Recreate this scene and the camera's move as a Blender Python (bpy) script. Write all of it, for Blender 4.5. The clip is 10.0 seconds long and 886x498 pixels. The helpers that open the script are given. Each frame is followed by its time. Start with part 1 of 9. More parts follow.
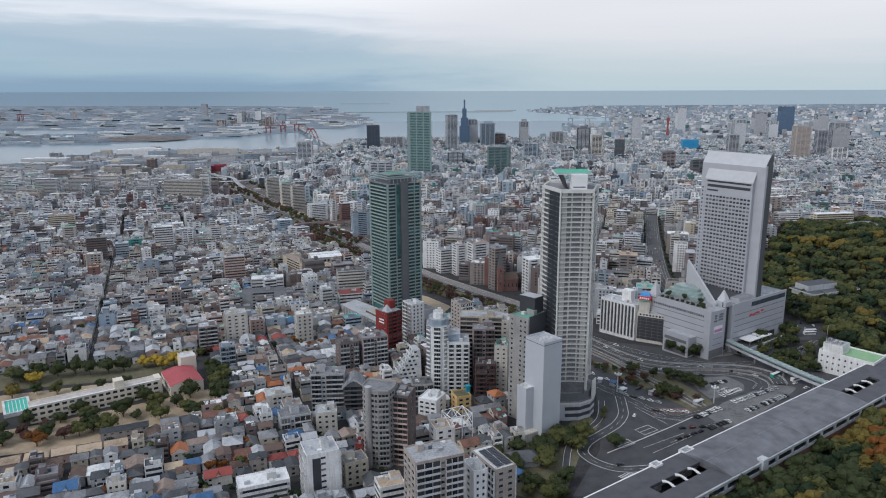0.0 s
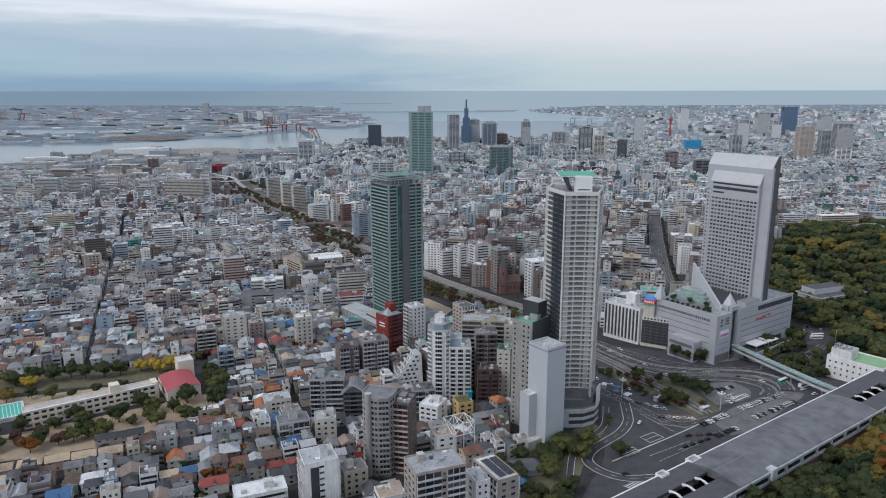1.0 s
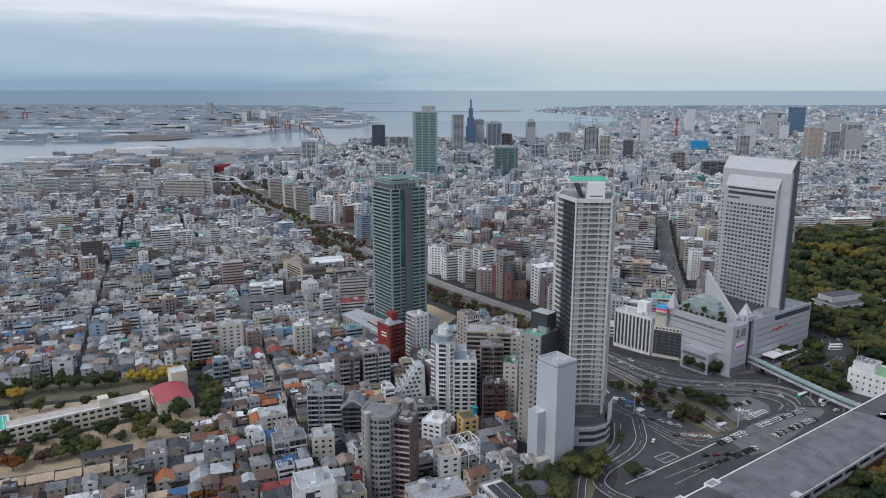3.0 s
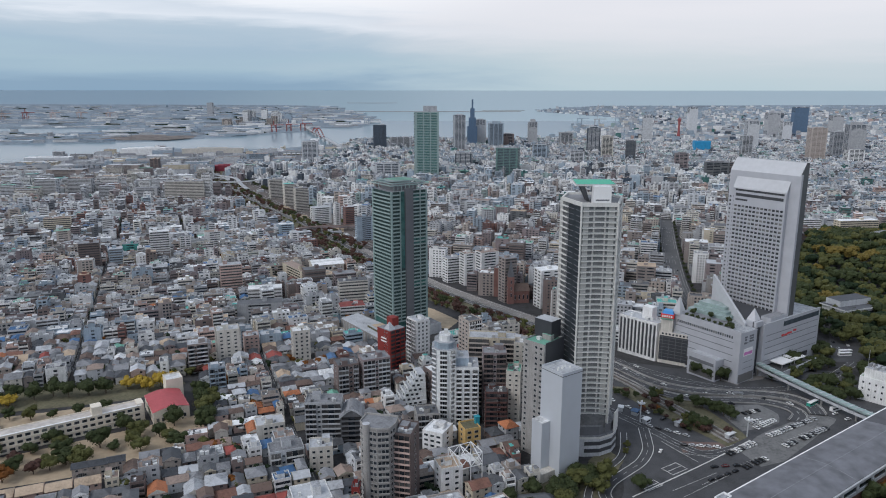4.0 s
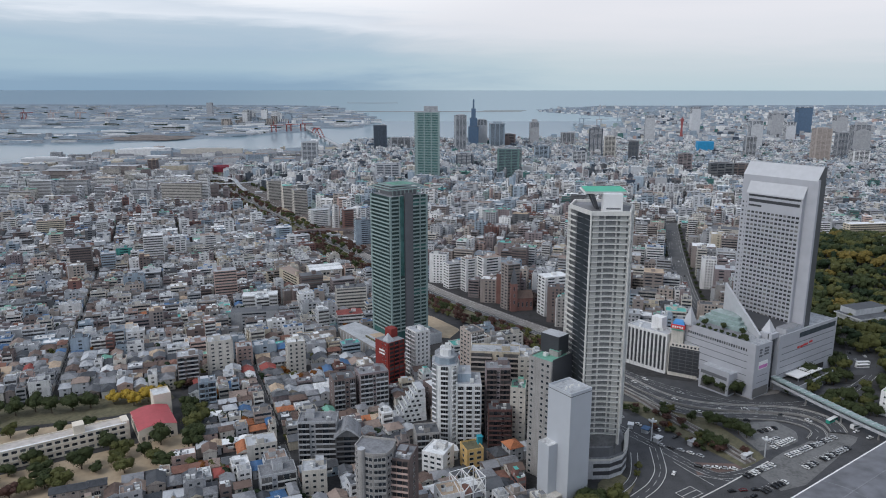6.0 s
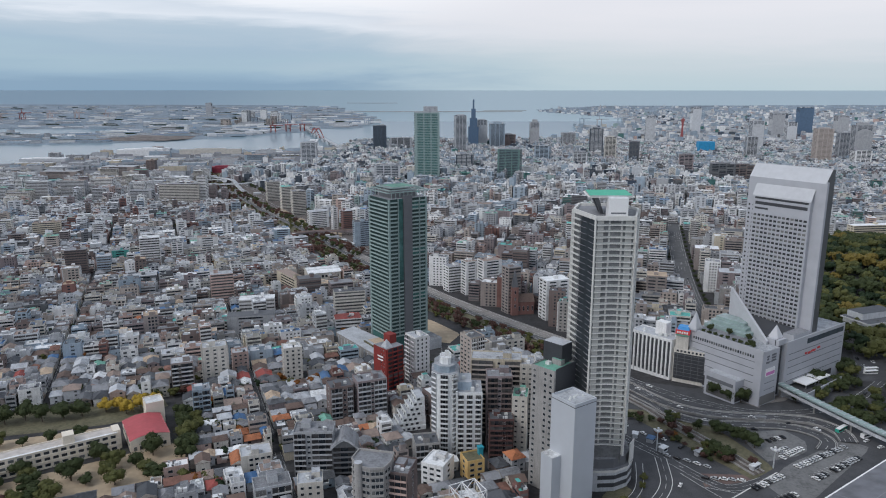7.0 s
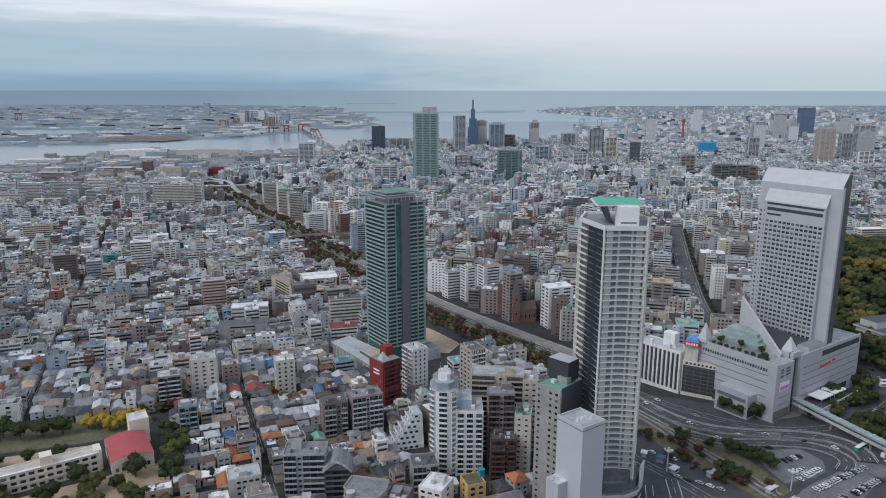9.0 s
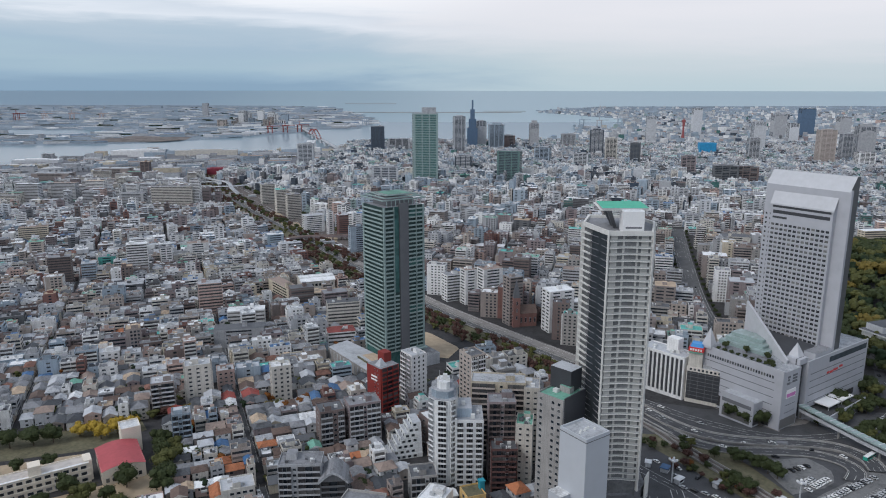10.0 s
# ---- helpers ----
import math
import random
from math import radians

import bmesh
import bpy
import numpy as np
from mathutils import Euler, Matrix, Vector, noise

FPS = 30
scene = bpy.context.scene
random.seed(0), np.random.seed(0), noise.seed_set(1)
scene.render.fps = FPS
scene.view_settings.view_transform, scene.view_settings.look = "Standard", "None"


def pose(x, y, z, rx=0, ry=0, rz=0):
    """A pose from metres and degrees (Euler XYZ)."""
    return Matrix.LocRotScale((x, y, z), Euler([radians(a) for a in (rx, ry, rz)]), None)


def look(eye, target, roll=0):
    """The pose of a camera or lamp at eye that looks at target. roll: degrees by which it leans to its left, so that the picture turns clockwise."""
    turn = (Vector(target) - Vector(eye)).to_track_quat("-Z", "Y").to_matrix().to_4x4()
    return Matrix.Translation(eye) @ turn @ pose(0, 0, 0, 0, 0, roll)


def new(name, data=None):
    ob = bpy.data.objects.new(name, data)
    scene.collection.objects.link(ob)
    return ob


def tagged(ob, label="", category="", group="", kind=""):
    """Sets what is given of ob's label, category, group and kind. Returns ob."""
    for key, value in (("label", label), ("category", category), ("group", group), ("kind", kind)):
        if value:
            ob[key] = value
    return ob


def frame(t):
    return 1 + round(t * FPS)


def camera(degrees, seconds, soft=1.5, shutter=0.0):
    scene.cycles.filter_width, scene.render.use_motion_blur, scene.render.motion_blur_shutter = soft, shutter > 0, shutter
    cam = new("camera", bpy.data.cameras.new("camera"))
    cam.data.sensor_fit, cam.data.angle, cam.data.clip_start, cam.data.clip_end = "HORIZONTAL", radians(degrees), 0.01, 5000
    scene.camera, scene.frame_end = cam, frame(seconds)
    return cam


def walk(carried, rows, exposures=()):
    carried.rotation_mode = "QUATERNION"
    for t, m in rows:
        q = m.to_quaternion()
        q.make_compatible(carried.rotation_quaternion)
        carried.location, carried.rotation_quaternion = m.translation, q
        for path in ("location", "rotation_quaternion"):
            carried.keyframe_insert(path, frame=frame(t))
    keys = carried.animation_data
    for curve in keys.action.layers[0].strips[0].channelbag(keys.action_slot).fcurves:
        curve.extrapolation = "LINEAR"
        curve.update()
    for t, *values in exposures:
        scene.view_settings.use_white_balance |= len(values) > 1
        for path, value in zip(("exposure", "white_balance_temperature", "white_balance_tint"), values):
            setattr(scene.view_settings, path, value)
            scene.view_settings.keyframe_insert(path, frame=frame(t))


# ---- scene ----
cam = camera(64.0, 10.0, soft=1.05)
PATH = [
    (0, 0.05, 1.57, 248.19, -0.442, -12.647, -0.169),
    (0.5, 0.02, 5.73, 248.31, -0.389, -12.657, -0.118),
    (1, -0.01, 10.49, 248.45, -0.316, -12.667, -0.076),
    (1.5, -0.04, 15.70, 248.62, -0.233, -12.677, -0.042),
    (2, -0.07, 21.23, 248.79, -0.148, -12.686, -0.016),
    (2.5, -0.08, 26.95, 248.98, -0.067, -12.695, 0.004),
    (4, -0.12, 44.65, 249.59, 0.118, -12.718, 0.031),
    (4.5, -0.12, 50.58, 249.81, 0.155, -12.724, 0.032),
    (5, -0.11, 56.49, 250.02, 0.180, -12.729, 0.030),
    (5.5, -0.10, 62.37, 250.23, 0.193, -12.733, 0.027),
    (7, -0.04, 79.81, 250.82, 0.185, -12.739, 0.015),
    (7.5, -0.00, 85.55, 250.99, 0.172, -12.738, 0.013),
    (8, 0.04, 91.23, 251.15, 0.157, -12.736, 0.014),
    (8.5, 0.09, 96.84, 251.29, 0.141, -12.732, 0.017),
    (9, 0.14, 102.32, 251.41, 0.124, -12.727, 0.025),
    (9.5, 0.20, 107.62, 251.51, 0.104, -12.720, 0.037),
    (10, 0.27, 112.66, 251.59, 0.080, -12.711, 0.055),
]
walk(cam, [(t, pose(x, y, z, 90 + pitch, 0, yaw) @ pose(0, 0, 0, 0, 0, roll)) for t, x, y, z, yaw, pitch, roll in PATH],
     exposures=[(0.0, 0.0, 6290, 10.5), (10.0, 0.0, 6290, 10.5)])

# ---- sky and sun: an overcast late-autumn day ----
world = bpy.data.worlds.new("overcast_sky")
scene.world = world
world.use_nodes = True
wn, wl = world.node_tree.nodes, world.node_tree.links
wn.clear()


def sky_node(kind, **values):
    n = wn.new(kind)
    for key, value in values.items():
        if key in n.inputs:
            n.inputs[key].default_value = value
    return n


def ramp(nodes, stops, interpolation="LINEAR"):
    r = nodes.new("ShaderNodeValToRGB")
    r.color_ramp.interpolation = interpolation
    while len(r.color_ramp.elements) < len(stops):
        r.color_ramp.elements.new(0.5)
    for e, (at, colour) in zip(r.color_ramp.elements, stops):
        e.position, e.color = at, (*colour, 1) if len(colour) == 3 else colour
    return r


w_out = wn.new("ShaderNodeOutputWorld")
w_bg = sky_node("ShaderNodeBackground", Strength=1.0)
w_sky = wn.new("ShaderNodeTexSky")
w_sky.sky_type = "NISHITA"
w_sky.sun_disc = False
w_sky.sun_elevation, w_sky.sun_rotation = radians(48), radians(236)
w_sky.air_density, w_sky.dust_density = 1.2, 3.0
w_tex = wn.new("ShaderNodeTexCoord")
w_sep = wn.new("ShaderNodeSeparateXYZ")
wl.new(w_tex.outputs["Generated"], w_sep.inputs[0])


def sky_math(kind, a, b=0.0, c=0.0):
    n = wn.new("ShaderNodeMath")
    n.operation = kind
    for k, v in enumerate((a, b, c)):
        if hasattr(v, "is_linked"):
            wl.new(v, n.inputs[k])
        else:
            n.inputs[k].default_value = v
    return n.outputs[0]


# Long flat cloud layers: the direction is squeezed upright before the noise.
w_map = wn.new("ShaderNodeMapping")
w_map.inputs["Scale"].default_value = (1.0, 1.0, 9.0)
w_map.inputs["Location"].default_value = (0.35, 0.0, 0.4)
wl.new(w_tex.outputs["Generated"], w_map.inputs[0])
w_noise = sky_node("ShaderNodeTexNoise", Scale=2.6, Detail=6.0, Roughness=0.55, Distortion=0.3)
wl.new(w_map.outputs[0], w_noise.inputs["Vector"])
w_swirl = sky_math("MULTIPLY_ADD", w_noise.outputs[0], 0.085, -0.0425)
w_lift = sky_math("ADD", sky_math("MULTIPLY_ADD", w_sep.outputs["X"], 0.022, w_sep.outputs["Z"]), sky_math("MULTIPLY", w_swirl, 0.9))
# A dark bank of cloud over the water to the east, paler overcast to the west.
w_east = ramp(wn, [(0.0, (0.25, 0.37, 0.49)), (0.012, (0.30, 0.43, 0.545)), (0.026, (0.36, 0.49, 0.58)), (0.045, (0.34, 0.46, 0.57)), (0.066, (0.43, 0.52, 0.61)),
                   (0.078, (0.69, 0.73, 0.79)), (0.09, (0.61, 0.66, 0.73)), (0.102, (0.82, 0.83, 0.86)), (0.125, (0.97, 0.94, 0.94)), (0.32, (0.52, 0.56, 0.63)), (1.0, (0.44, 0.50, 0.58))])
w_west = ramp(wn, [(0.0, (0.49, 0.60, 0.645)), (0.02, (0.51, 0.605, 0.645)), (0.045, (0.55, 0.62, 0.66)), (0.075, (0.67, 0.68, 0.72)), (0.12, (0.735, 0.72, 0.75)), (0.32, (0.52, 0.56, 0.63)), (1.0, (0.44, 0.50, 0.58))])
wl.new(w_lift, w_east.inputs[0])
wl.new(w_lift, w_west.inputs[0])
w_side = ramp(wn, [(0.37, (0, 0, 0)), (0.60, (1, 1, 1))], "EASE")
wl.new(sky_math("ADD", sky_math("MULTIPLY_ADD", w_sep.outputs["X"], 0.5, 0.5), sky_math("MULTIPLY", w_swirl, 3.0)), w_side.inputs[0])
w_mul = wn.new("ShaderNodeMix")
w_mul.data_type = "RGBA"
wl.new(w_side.outputs[0], w_mul.inputs[0])
wl.new(w_east.outputs[0], w_mul.inputs[6])
wl.new(w_west.outputs[0], w_mul.inputs[7])
w_mix = wn.new("ShaderNodeMix")
w_mix.data_type, w_mix.blend_type = "RGBA", "ADD"
w_mix.inputs[0].default_value = 0.02
wl.new(w_mul.outputs[2], w_mix.inputs[6])
wl.new(w_sky.outputs[0], w_mix.inputs[7])
wl.new(w_mix.outputs[2], w_bg.inputs["Color"])
wl.new(w_bg.outputs[0], w_out.inputs[0])

sun = new("sun", bpy.data.lights.new("sun", "SUN"))
sun.data.energy, sun.data.angle, sun.data.color = 1.22, radians(25), (1.0, 0.97, 0.93)
sun.matrix_world = look((0, 0, 400), (300, 200, 0))


# ---- materials ----
def material(name, colour, rough=0.7, vary=0.12, grain=0.6, metal=0.0, bump=0.0, stain=0.0, random_value=0.0, specular=0.4, streak=0.0, curtain=0.0):
    """A plain surface with two scales of variation, in metres."""
    m = bpy.data.materials.new(name)
    m.use_nodes = True
    n, l = m.node_tree.nodes, m.node_tree.links
    b = n["Principled BSDF"]
    b.inputs["Roughness"].default_value, b.inputs["Metallic"].default_value = rough, metal
    b.inputs["Specular IOR Level"].default_value = specular
    co = n.new("ShaderNodeTexCoord")
    small = n.new("ShaderNodeTexNoise")
    small.inputs["Scale"].default_value, small.inputs["Detail"].default_value = 1 / grain, 3
    large = n.new("ShaderNodeTexNoise")
    large.inputs["Scale"].default_value, large.inputs["Detail"].default_value = 0.14, 3
    l.new(co.outputs["Object"], small.inputs["Vector"])
    l.new(co.outputs["Object"], large.inputs["Vector"])
    add = n.new("ShaderNodeMath")
    add.operation = "ADD"
    l.new(small.outputs[0], add.inputs[0])
    l.new(large.outputs[0], add.inputs[1])
    last = add
    if random_value:
        info = n.new("ShaderNodeObjectInfo")
        ran = n.new("ShaderNodeMath")
        ran.operation = "MULTIPLY_ADD"
        ran.inputs[1].default_value, ran.inputs[2].default_value = random_value, -random_value / 2
        island = n.new("ShaderNodeNewGeometry")
        both = n.new("ShaderNodeMath")
        both.operation = "ADD"
        l.new(info.outputs["Random"], both.inputs[0])
        l.new(island.outputs["Random Per Island"], both.inputs[1])
        turn = n.new("ShaderNodeMath")
        turn.operation = "FRACT"
        l.new(both.outputs[0], turn.inputs[0])
        l.new(turn.outputs[0], ran.inputs[0])
        sum_ = n.new("ShaderNodeMath")
        sum_.operation = "ADD"
        l.new(add.outputs[0], sum_.inputs[0])
        l.new(ran.outputs[0], sum_.inputs[1])
        last = sum_
    lo = tuple(max(0.0, c * (1 - vary * 1.6 - stain)) for c in colour)
    hi = tuple(min(1.0, c * (1 + vary * 1.6)) for c in colour)
    r = ramp(n, [(0.55 / 2, lo), (0.5, colour), (1.45 / 2, hi)])
    half = n.new("ShaderNodeMath")
    half.operation = "MULTIPLY"
    half.inputs[1].default_value = 0.5
    l.new(last.outputs[0], half.inputs[0])
    l.new(half.outputs[0], r.inputs[0])
    colour_out = r.outputs[0]
    if curtain:
        # Some panes have pale curtains or blinds behind them.
        some = ramp(n, [(1 - curtain, (0, 0, 0)), (1.0, (0.8, 0.8, 0.8))])
        l.new(turn.outputs[0], some.inputs[0])
        veil = n.new("ShaderNodeMix")
        veil.data_type = "RGBA"
        veil.inputs[7].default_value = (0.24, 0.235, 0.225, 1)
        l.new(some.outputs[0], veil.inputs[0])
        l.new(colour_out, veil.inputs[6])
        colour_out = veil.outputs[2]
    if streak:
        # Rain streaks that run down the wall.
        long_ = n.new("ShaderNodeMapping")
        long_.inputs["Scale"].default_value = (1.3, 1.3, 0.09)
        l.new(co.outputs["Object"], long_.inputs[0])
        run = n.new("ShaderNodeTexNoise")
        run.inputs["Scale"].default_value, run.inputs["Detail"].default_value = 1.0, 4
        l.new(long_.outputs[0], run.inputs["Vector"])
        wet = ramp(n, [(0.42, (1, 1, 1)), (0.72, (1 - streak, 1 - streak, 1 - streak * 1.05))])
        l.new(run.outputs[0], wet.inputs[0])
        soil = n.new("ShaderNodeMix")
        soil.data_type, soil.blend_type = "RGBA", "MULTIPLY"
        soil.inputs[0].default_value = 1.0
        l.new(colour_out, soil.inputs[6])
        l.new(wet.outputs[0], soil.inputs[7])
        colour_out = soil.outputs[2]
    l.new(colour_out, b.inputs["Base Color"])
    if bump:
        bp = n.new("ShaderNodeBump")
        bp.inputs["Strength"].default_value, bp.inputs["Distance"].default_value = 0.6, bump
        l.new(small.outputs[0], bp.inputs["Height"])
        l.new(bp.outputs[0], b.inputs["Normal"])
    return m


M = {}
for name_, colour_, rough_ in (
    ("wall_white", (0.76, 0.76, 0.76), 0.7), ("wall_ivory", (0.60, 0.57, 0.52), 0.75), ("wall_grey", (0.40, 0.41, 0.43), 0.75),
    ("wall_pale", (0.52, 0.535, 0.56), 0.75), ("wall_beige", (0.42, 0.37, 0.335), 0.8), ("wall_brown", (0.175, 0.137, 0.13), 0.8),
    ("wall_brick", (0.225, 0.12, 0.105), 0.85), ("wall_dark", (0.13, 0.135, 0.145), 0.7), ("wall_blue", (0.33, 0.40, 0.47), 0.7),
    ("wall_pink", (0.50, 0.37, 0.33), 0.8), ("wall_tan", (0.30, 0.26, 0.245), 0.8), ("wall_cream", (0.56, 0.50, 0.40), 0.8),
    ("wall_concrete", (0.34, 0.33, 0.32), 0.85), ("wall_yellow", (0.62, 0.42, 0.17), 0.8), ("wall_mauve", (0.27, 0.225, 0.23), 0.8),
):
    M[name_] = material(name_, colour_, rough_, vary=0.13, stain=0.1, random_value=0.45, streak=0.2)
for name_, colour_, rough_ in (
    ("roof_slate", (0.10, 0.105, 0.115), 0.65), ("roof_grey", (0.22, 0.225, 0.24), 0.8), ("roof_pale", (0.405, 0.42, 0.445), 0.85),
    ("roof_white", (0.68, 0.69, 0.70), 0.7), ("roof_brown", (0.13, 0.09, 0.075), 0.75), ("roof_red", (0.26, 0.06, 0.05), 0.7),
    ("roof_blue", (0.05, 0.13, 0.27), 0.5), ("roof_green", (0.16, 0.36, 0.28), 0.7), ("roof_orange", (0.40, 0.15, 0.07), 0.75),
    ("roof_rust", (0.20, 0.10, 0.075), 0.75), ("roof_clay", (0.27, 0.21, 0.18), 0.8), ("roof_dark", (0.055, 0.06, 0.07), 0.6), ("roof_terrace", (0.44, 0.34, 0.25), 0.85), ("roof_teal", (0.10, 0.40, 0.36), 0.6),
):
    M[name_] = material(name_, colour_, rough_, vary=0.16, stain=0.24, grain=1.2, random_value=0.45)
M["glass"] = material("window_glass", (0.032, 0.04, 0.05), 0.12, vary=0.35, grain=2.5, random_value=0.5, specular=0.5, curtain=0.24)
M["glass_teal"] = material("teal_glass", (0.07, 0.165, 0.155), 0.15, vary=0.3, grain=3.0, specular=0.6)
# Dark tone that stands for the shade inside balconies and openings.
M["shade"] = material("painted_shade", (0.058, 0.057, 0.061), 0.7, vary=0.4, grain=1.4, random_value=0.5, curtain=0.2)
M["slab"] = material("balcony_concrete", (0.60, 0.60, 0.59), 0.75, vary=0.08)
M["metal"] = material("galvanised_metal", (0.50, 0.51, 0.52), 0.45, metal=0.6, vary=0.15)
M["tank"] = material("tank_plastic", (0.62, 0.63, 0.62), 0.5, vary=0.1)
M["asphalt"] = material("asphalt", (0.07, 0.071, 0.076), 0.9, vary=0.2, grain=0.8, stain=0.15)
M["asphalt_old"] = material("worn_asphalt", (0.105, 0.106, 0.11), 0.9, vary=0.2, grain=0.8, stain=0.2)
M["apron"] = material("pale_asphalt", (0.165, 0.165, 0.165), 0.9, vary=0.2, grain=1.2, stain=0.25)
M["paving"] = material("paving", (0.24, 0.225, 0.215), 0.9, vary=0.15, grain=1.0)
M["line"] = material("road_paint", (0.62, 0.62, 0.60), 0.7, vary=0.12)
M["soil"] = material("bare_soil", (0.40, 0.315, 0.22), 0.95, vary=0.15, grain=4.0)
M["grass"] = material("grass", (0.13, 0.12, 0.075), 0.95, vary=0.3, grain=2.0)
M["leaf_green"] = material("leaves_green", (0.042, 0.054, 0.023), 0.7, vary=0.2, grain=3.0, random_value=0.14, specular=0.12)
M["leaf_deep"] = material("leaves_deep_green", (0.019, 0.032, 0.016), 0.7, vary=0.2, grain=3.0, random_value=0.14, specular=0.12)
M["leaf_olive"] = material("leaves_olive", (0.08, 0.084, 0.03), 0.7, vary=0.2, grain=3.0, random_value=0.14, specular=0.12)
M["leaf_gold"] = material("leaves_golden", (0.14, 0.108, 0.03), 0.7, vary=0.2, grain=3.0, random_value=0.14, specular=0.12)
M["leaf_ginkgo"] = material("leaves_ginkgo", (0.35, 0.245, 0.04), 0.7, vary=0.2, grain=3.0, random_value=0.14, specular=0.12)
M["leaf_rust"] = material("leaves_rust", (0.17, 0.068, 0.02), 0.7, vary=0.2, grain=3.0, random_value=0.14, specular=0.12)
M["leaf_red"] = material("leaves_red", (0.082, 0.046, 0.038), 0.75, vary=0.3, grain=0.8, random_value=0.4, specular=0.12)
M["bark"] = material("bark", (0.10, 0.075, 0.055), 0.95, vary=0.2)

# The ground between the houses: asphalt lanes, paving and small yards.
g_mat = material("city_ground", (0.042, 0.041, 0.043), 0.92, vary=0.3, grain=2.0, stain=0.1)
M["ground"] = g_mat
# Quay concrete, with distance haze mixed in as a paler blue tint.
M["quay"] = material("hazy_quay_concrete", (0.19, 0.23, 0.27), 0.9, vary=0.35, grain=60.0)
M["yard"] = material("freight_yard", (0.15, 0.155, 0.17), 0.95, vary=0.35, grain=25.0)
M["bare"] = material("bare_ground", (0.17, 0.15, 0.14), 0.95, vary=0.3, grain=40.0, stain=0.3)
M["ballast"] = material("track_ballast", (0.125, 0.108, 0.10), 0.95, vary=0.35, grain=8.0)


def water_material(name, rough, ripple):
    """Grey-blue water; the open sea gets its own roughness and no ripple."""
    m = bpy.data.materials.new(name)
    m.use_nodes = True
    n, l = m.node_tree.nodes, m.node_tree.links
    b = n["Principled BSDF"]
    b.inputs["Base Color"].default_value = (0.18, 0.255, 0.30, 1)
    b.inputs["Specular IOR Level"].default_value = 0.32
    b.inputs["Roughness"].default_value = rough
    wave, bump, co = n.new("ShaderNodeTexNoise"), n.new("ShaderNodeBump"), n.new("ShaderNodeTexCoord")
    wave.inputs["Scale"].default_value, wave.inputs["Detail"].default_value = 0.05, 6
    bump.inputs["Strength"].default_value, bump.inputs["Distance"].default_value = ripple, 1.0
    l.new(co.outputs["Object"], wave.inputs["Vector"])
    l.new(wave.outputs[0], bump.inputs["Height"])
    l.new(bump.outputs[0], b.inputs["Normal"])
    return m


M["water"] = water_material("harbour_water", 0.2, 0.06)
# Far water, kept apart to carry the painted sky tone below.
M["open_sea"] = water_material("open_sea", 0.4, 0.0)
# Reflected sky is painted into the bay's colour: pale, with deeper blue towards the east.
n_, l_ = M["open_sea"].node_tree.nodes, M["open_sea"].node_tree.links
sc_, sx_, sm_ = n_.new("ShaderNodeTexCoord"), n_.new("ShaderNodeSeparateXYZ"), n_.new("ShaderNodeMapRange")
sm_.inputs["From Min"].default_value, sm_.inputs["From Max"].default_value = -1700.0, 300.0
sky_tone_ = ramp(n_, [(0.0, (0.17, 0.26, 0.33)), (0.5, (0.24, 0.335, 0.385)), (1.0, (0.34, 0.43, 0.47))], "EASE")
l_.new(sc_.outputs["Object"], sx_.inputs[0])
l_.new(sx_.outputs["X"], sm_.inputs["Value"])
l_.new(sm_.outputs[0], sky_tone_.inputs[0])
l_.new(sky_tone_.outputs[0], n_["Principled BSDF"].inputs["Base Color"])


# ---- mesh helpers ----
class Build:
    """Collects faces with materials, then becomes one mesh."""

    def __init__(self):
        self.v, self.f, self.m = [], [], []

    def face(self, pts, mat):
        k = len(self.v)
        self.v.extend(pts)
        self.f.append(tuple(range(k, k + len(pts))))
        self.m.append(mat)

    def prism(self, pts, z0, z1, mat, top=None, bottom=False, shrink=1.0):
        """An upright solid over the outline pts (anticlockwise)."""
        k, n = len(self.v), len(pts)
        cx, cy = sum(p[0] for p in pts) / n, sum(p[1] for p in pts) / n
        self.v.extend((x, y, z0) for x, y in pts)
        self.v.extend((cx + (x - cx) * shrink, cy + (y - cy) * shrink, z1) for x, y in pts)
        for i in range(n):
            j = (i + 1) % n
            self.f.append((k + i, k + j, k + n + j, k + n + i))
            self.m.append(mat)
        self.f.append(tuple(range(k + n, k + 2 * n)))
        self.m.append(top or mat)
        if bottom:
            self.f.append(tuple(range(k + n - 1, k - 1, -1)))
            self.m.append(mat)

    def box(self, cx, cy, z0, z1, w, d, rot=0.0, mat="slab", top=None, bottom=False):
        self.prism(corners(cx, cy, w, d, rot), z0, z1, mat, top, bottom)

    def mesh(self, name, smooth=False):
        used = list(dict.fromkeys(self.m))
        me = bpy.data.meshes.new(name)
        me.from_pydata(self.v, [], self.f)
        for u in used:
            me.materials.append(M[u])
        at = {u: i for i, u in enumerate(used)}
        me.polygons.foreach_set("material_index", [at[u] for u in self.m])
        if smooth:
            me.polygons.foreach_set("use_smooth", [True] * len(self.f))
        me.update()
        return me


def corners(cx, cy, w, d, rot=0.0):
    """A rectangle's corners, anticlockwise, turned by rot degrees."""
    c, s = math.cos(radians(rot)), math.sin(radians(rot))
    return [(cx + c * x - s * y, cy + s * x + c * y) for x, y in ((-w / 2, -d / 2), (w / 2, -d / 2), (w / 2, d / 2), (-w / 2, d / 2))]


def local(cx, cy, rot, x, y):
    c, s = math.cos(radians(rot)), math.sin(radians(rot))
    return cx + c * x - s * y, cy + s * x + c * y


def part(name, build, parent, label=""):
    """One mesh object under a thing or a part; the build is in the thing's own frame."""
    me = build.mesh(name) if isinstance(build, Build) else build
    ob = new(name, me)
    ob.parent = parent
    if label:
        ob["label"] = label
    return ob


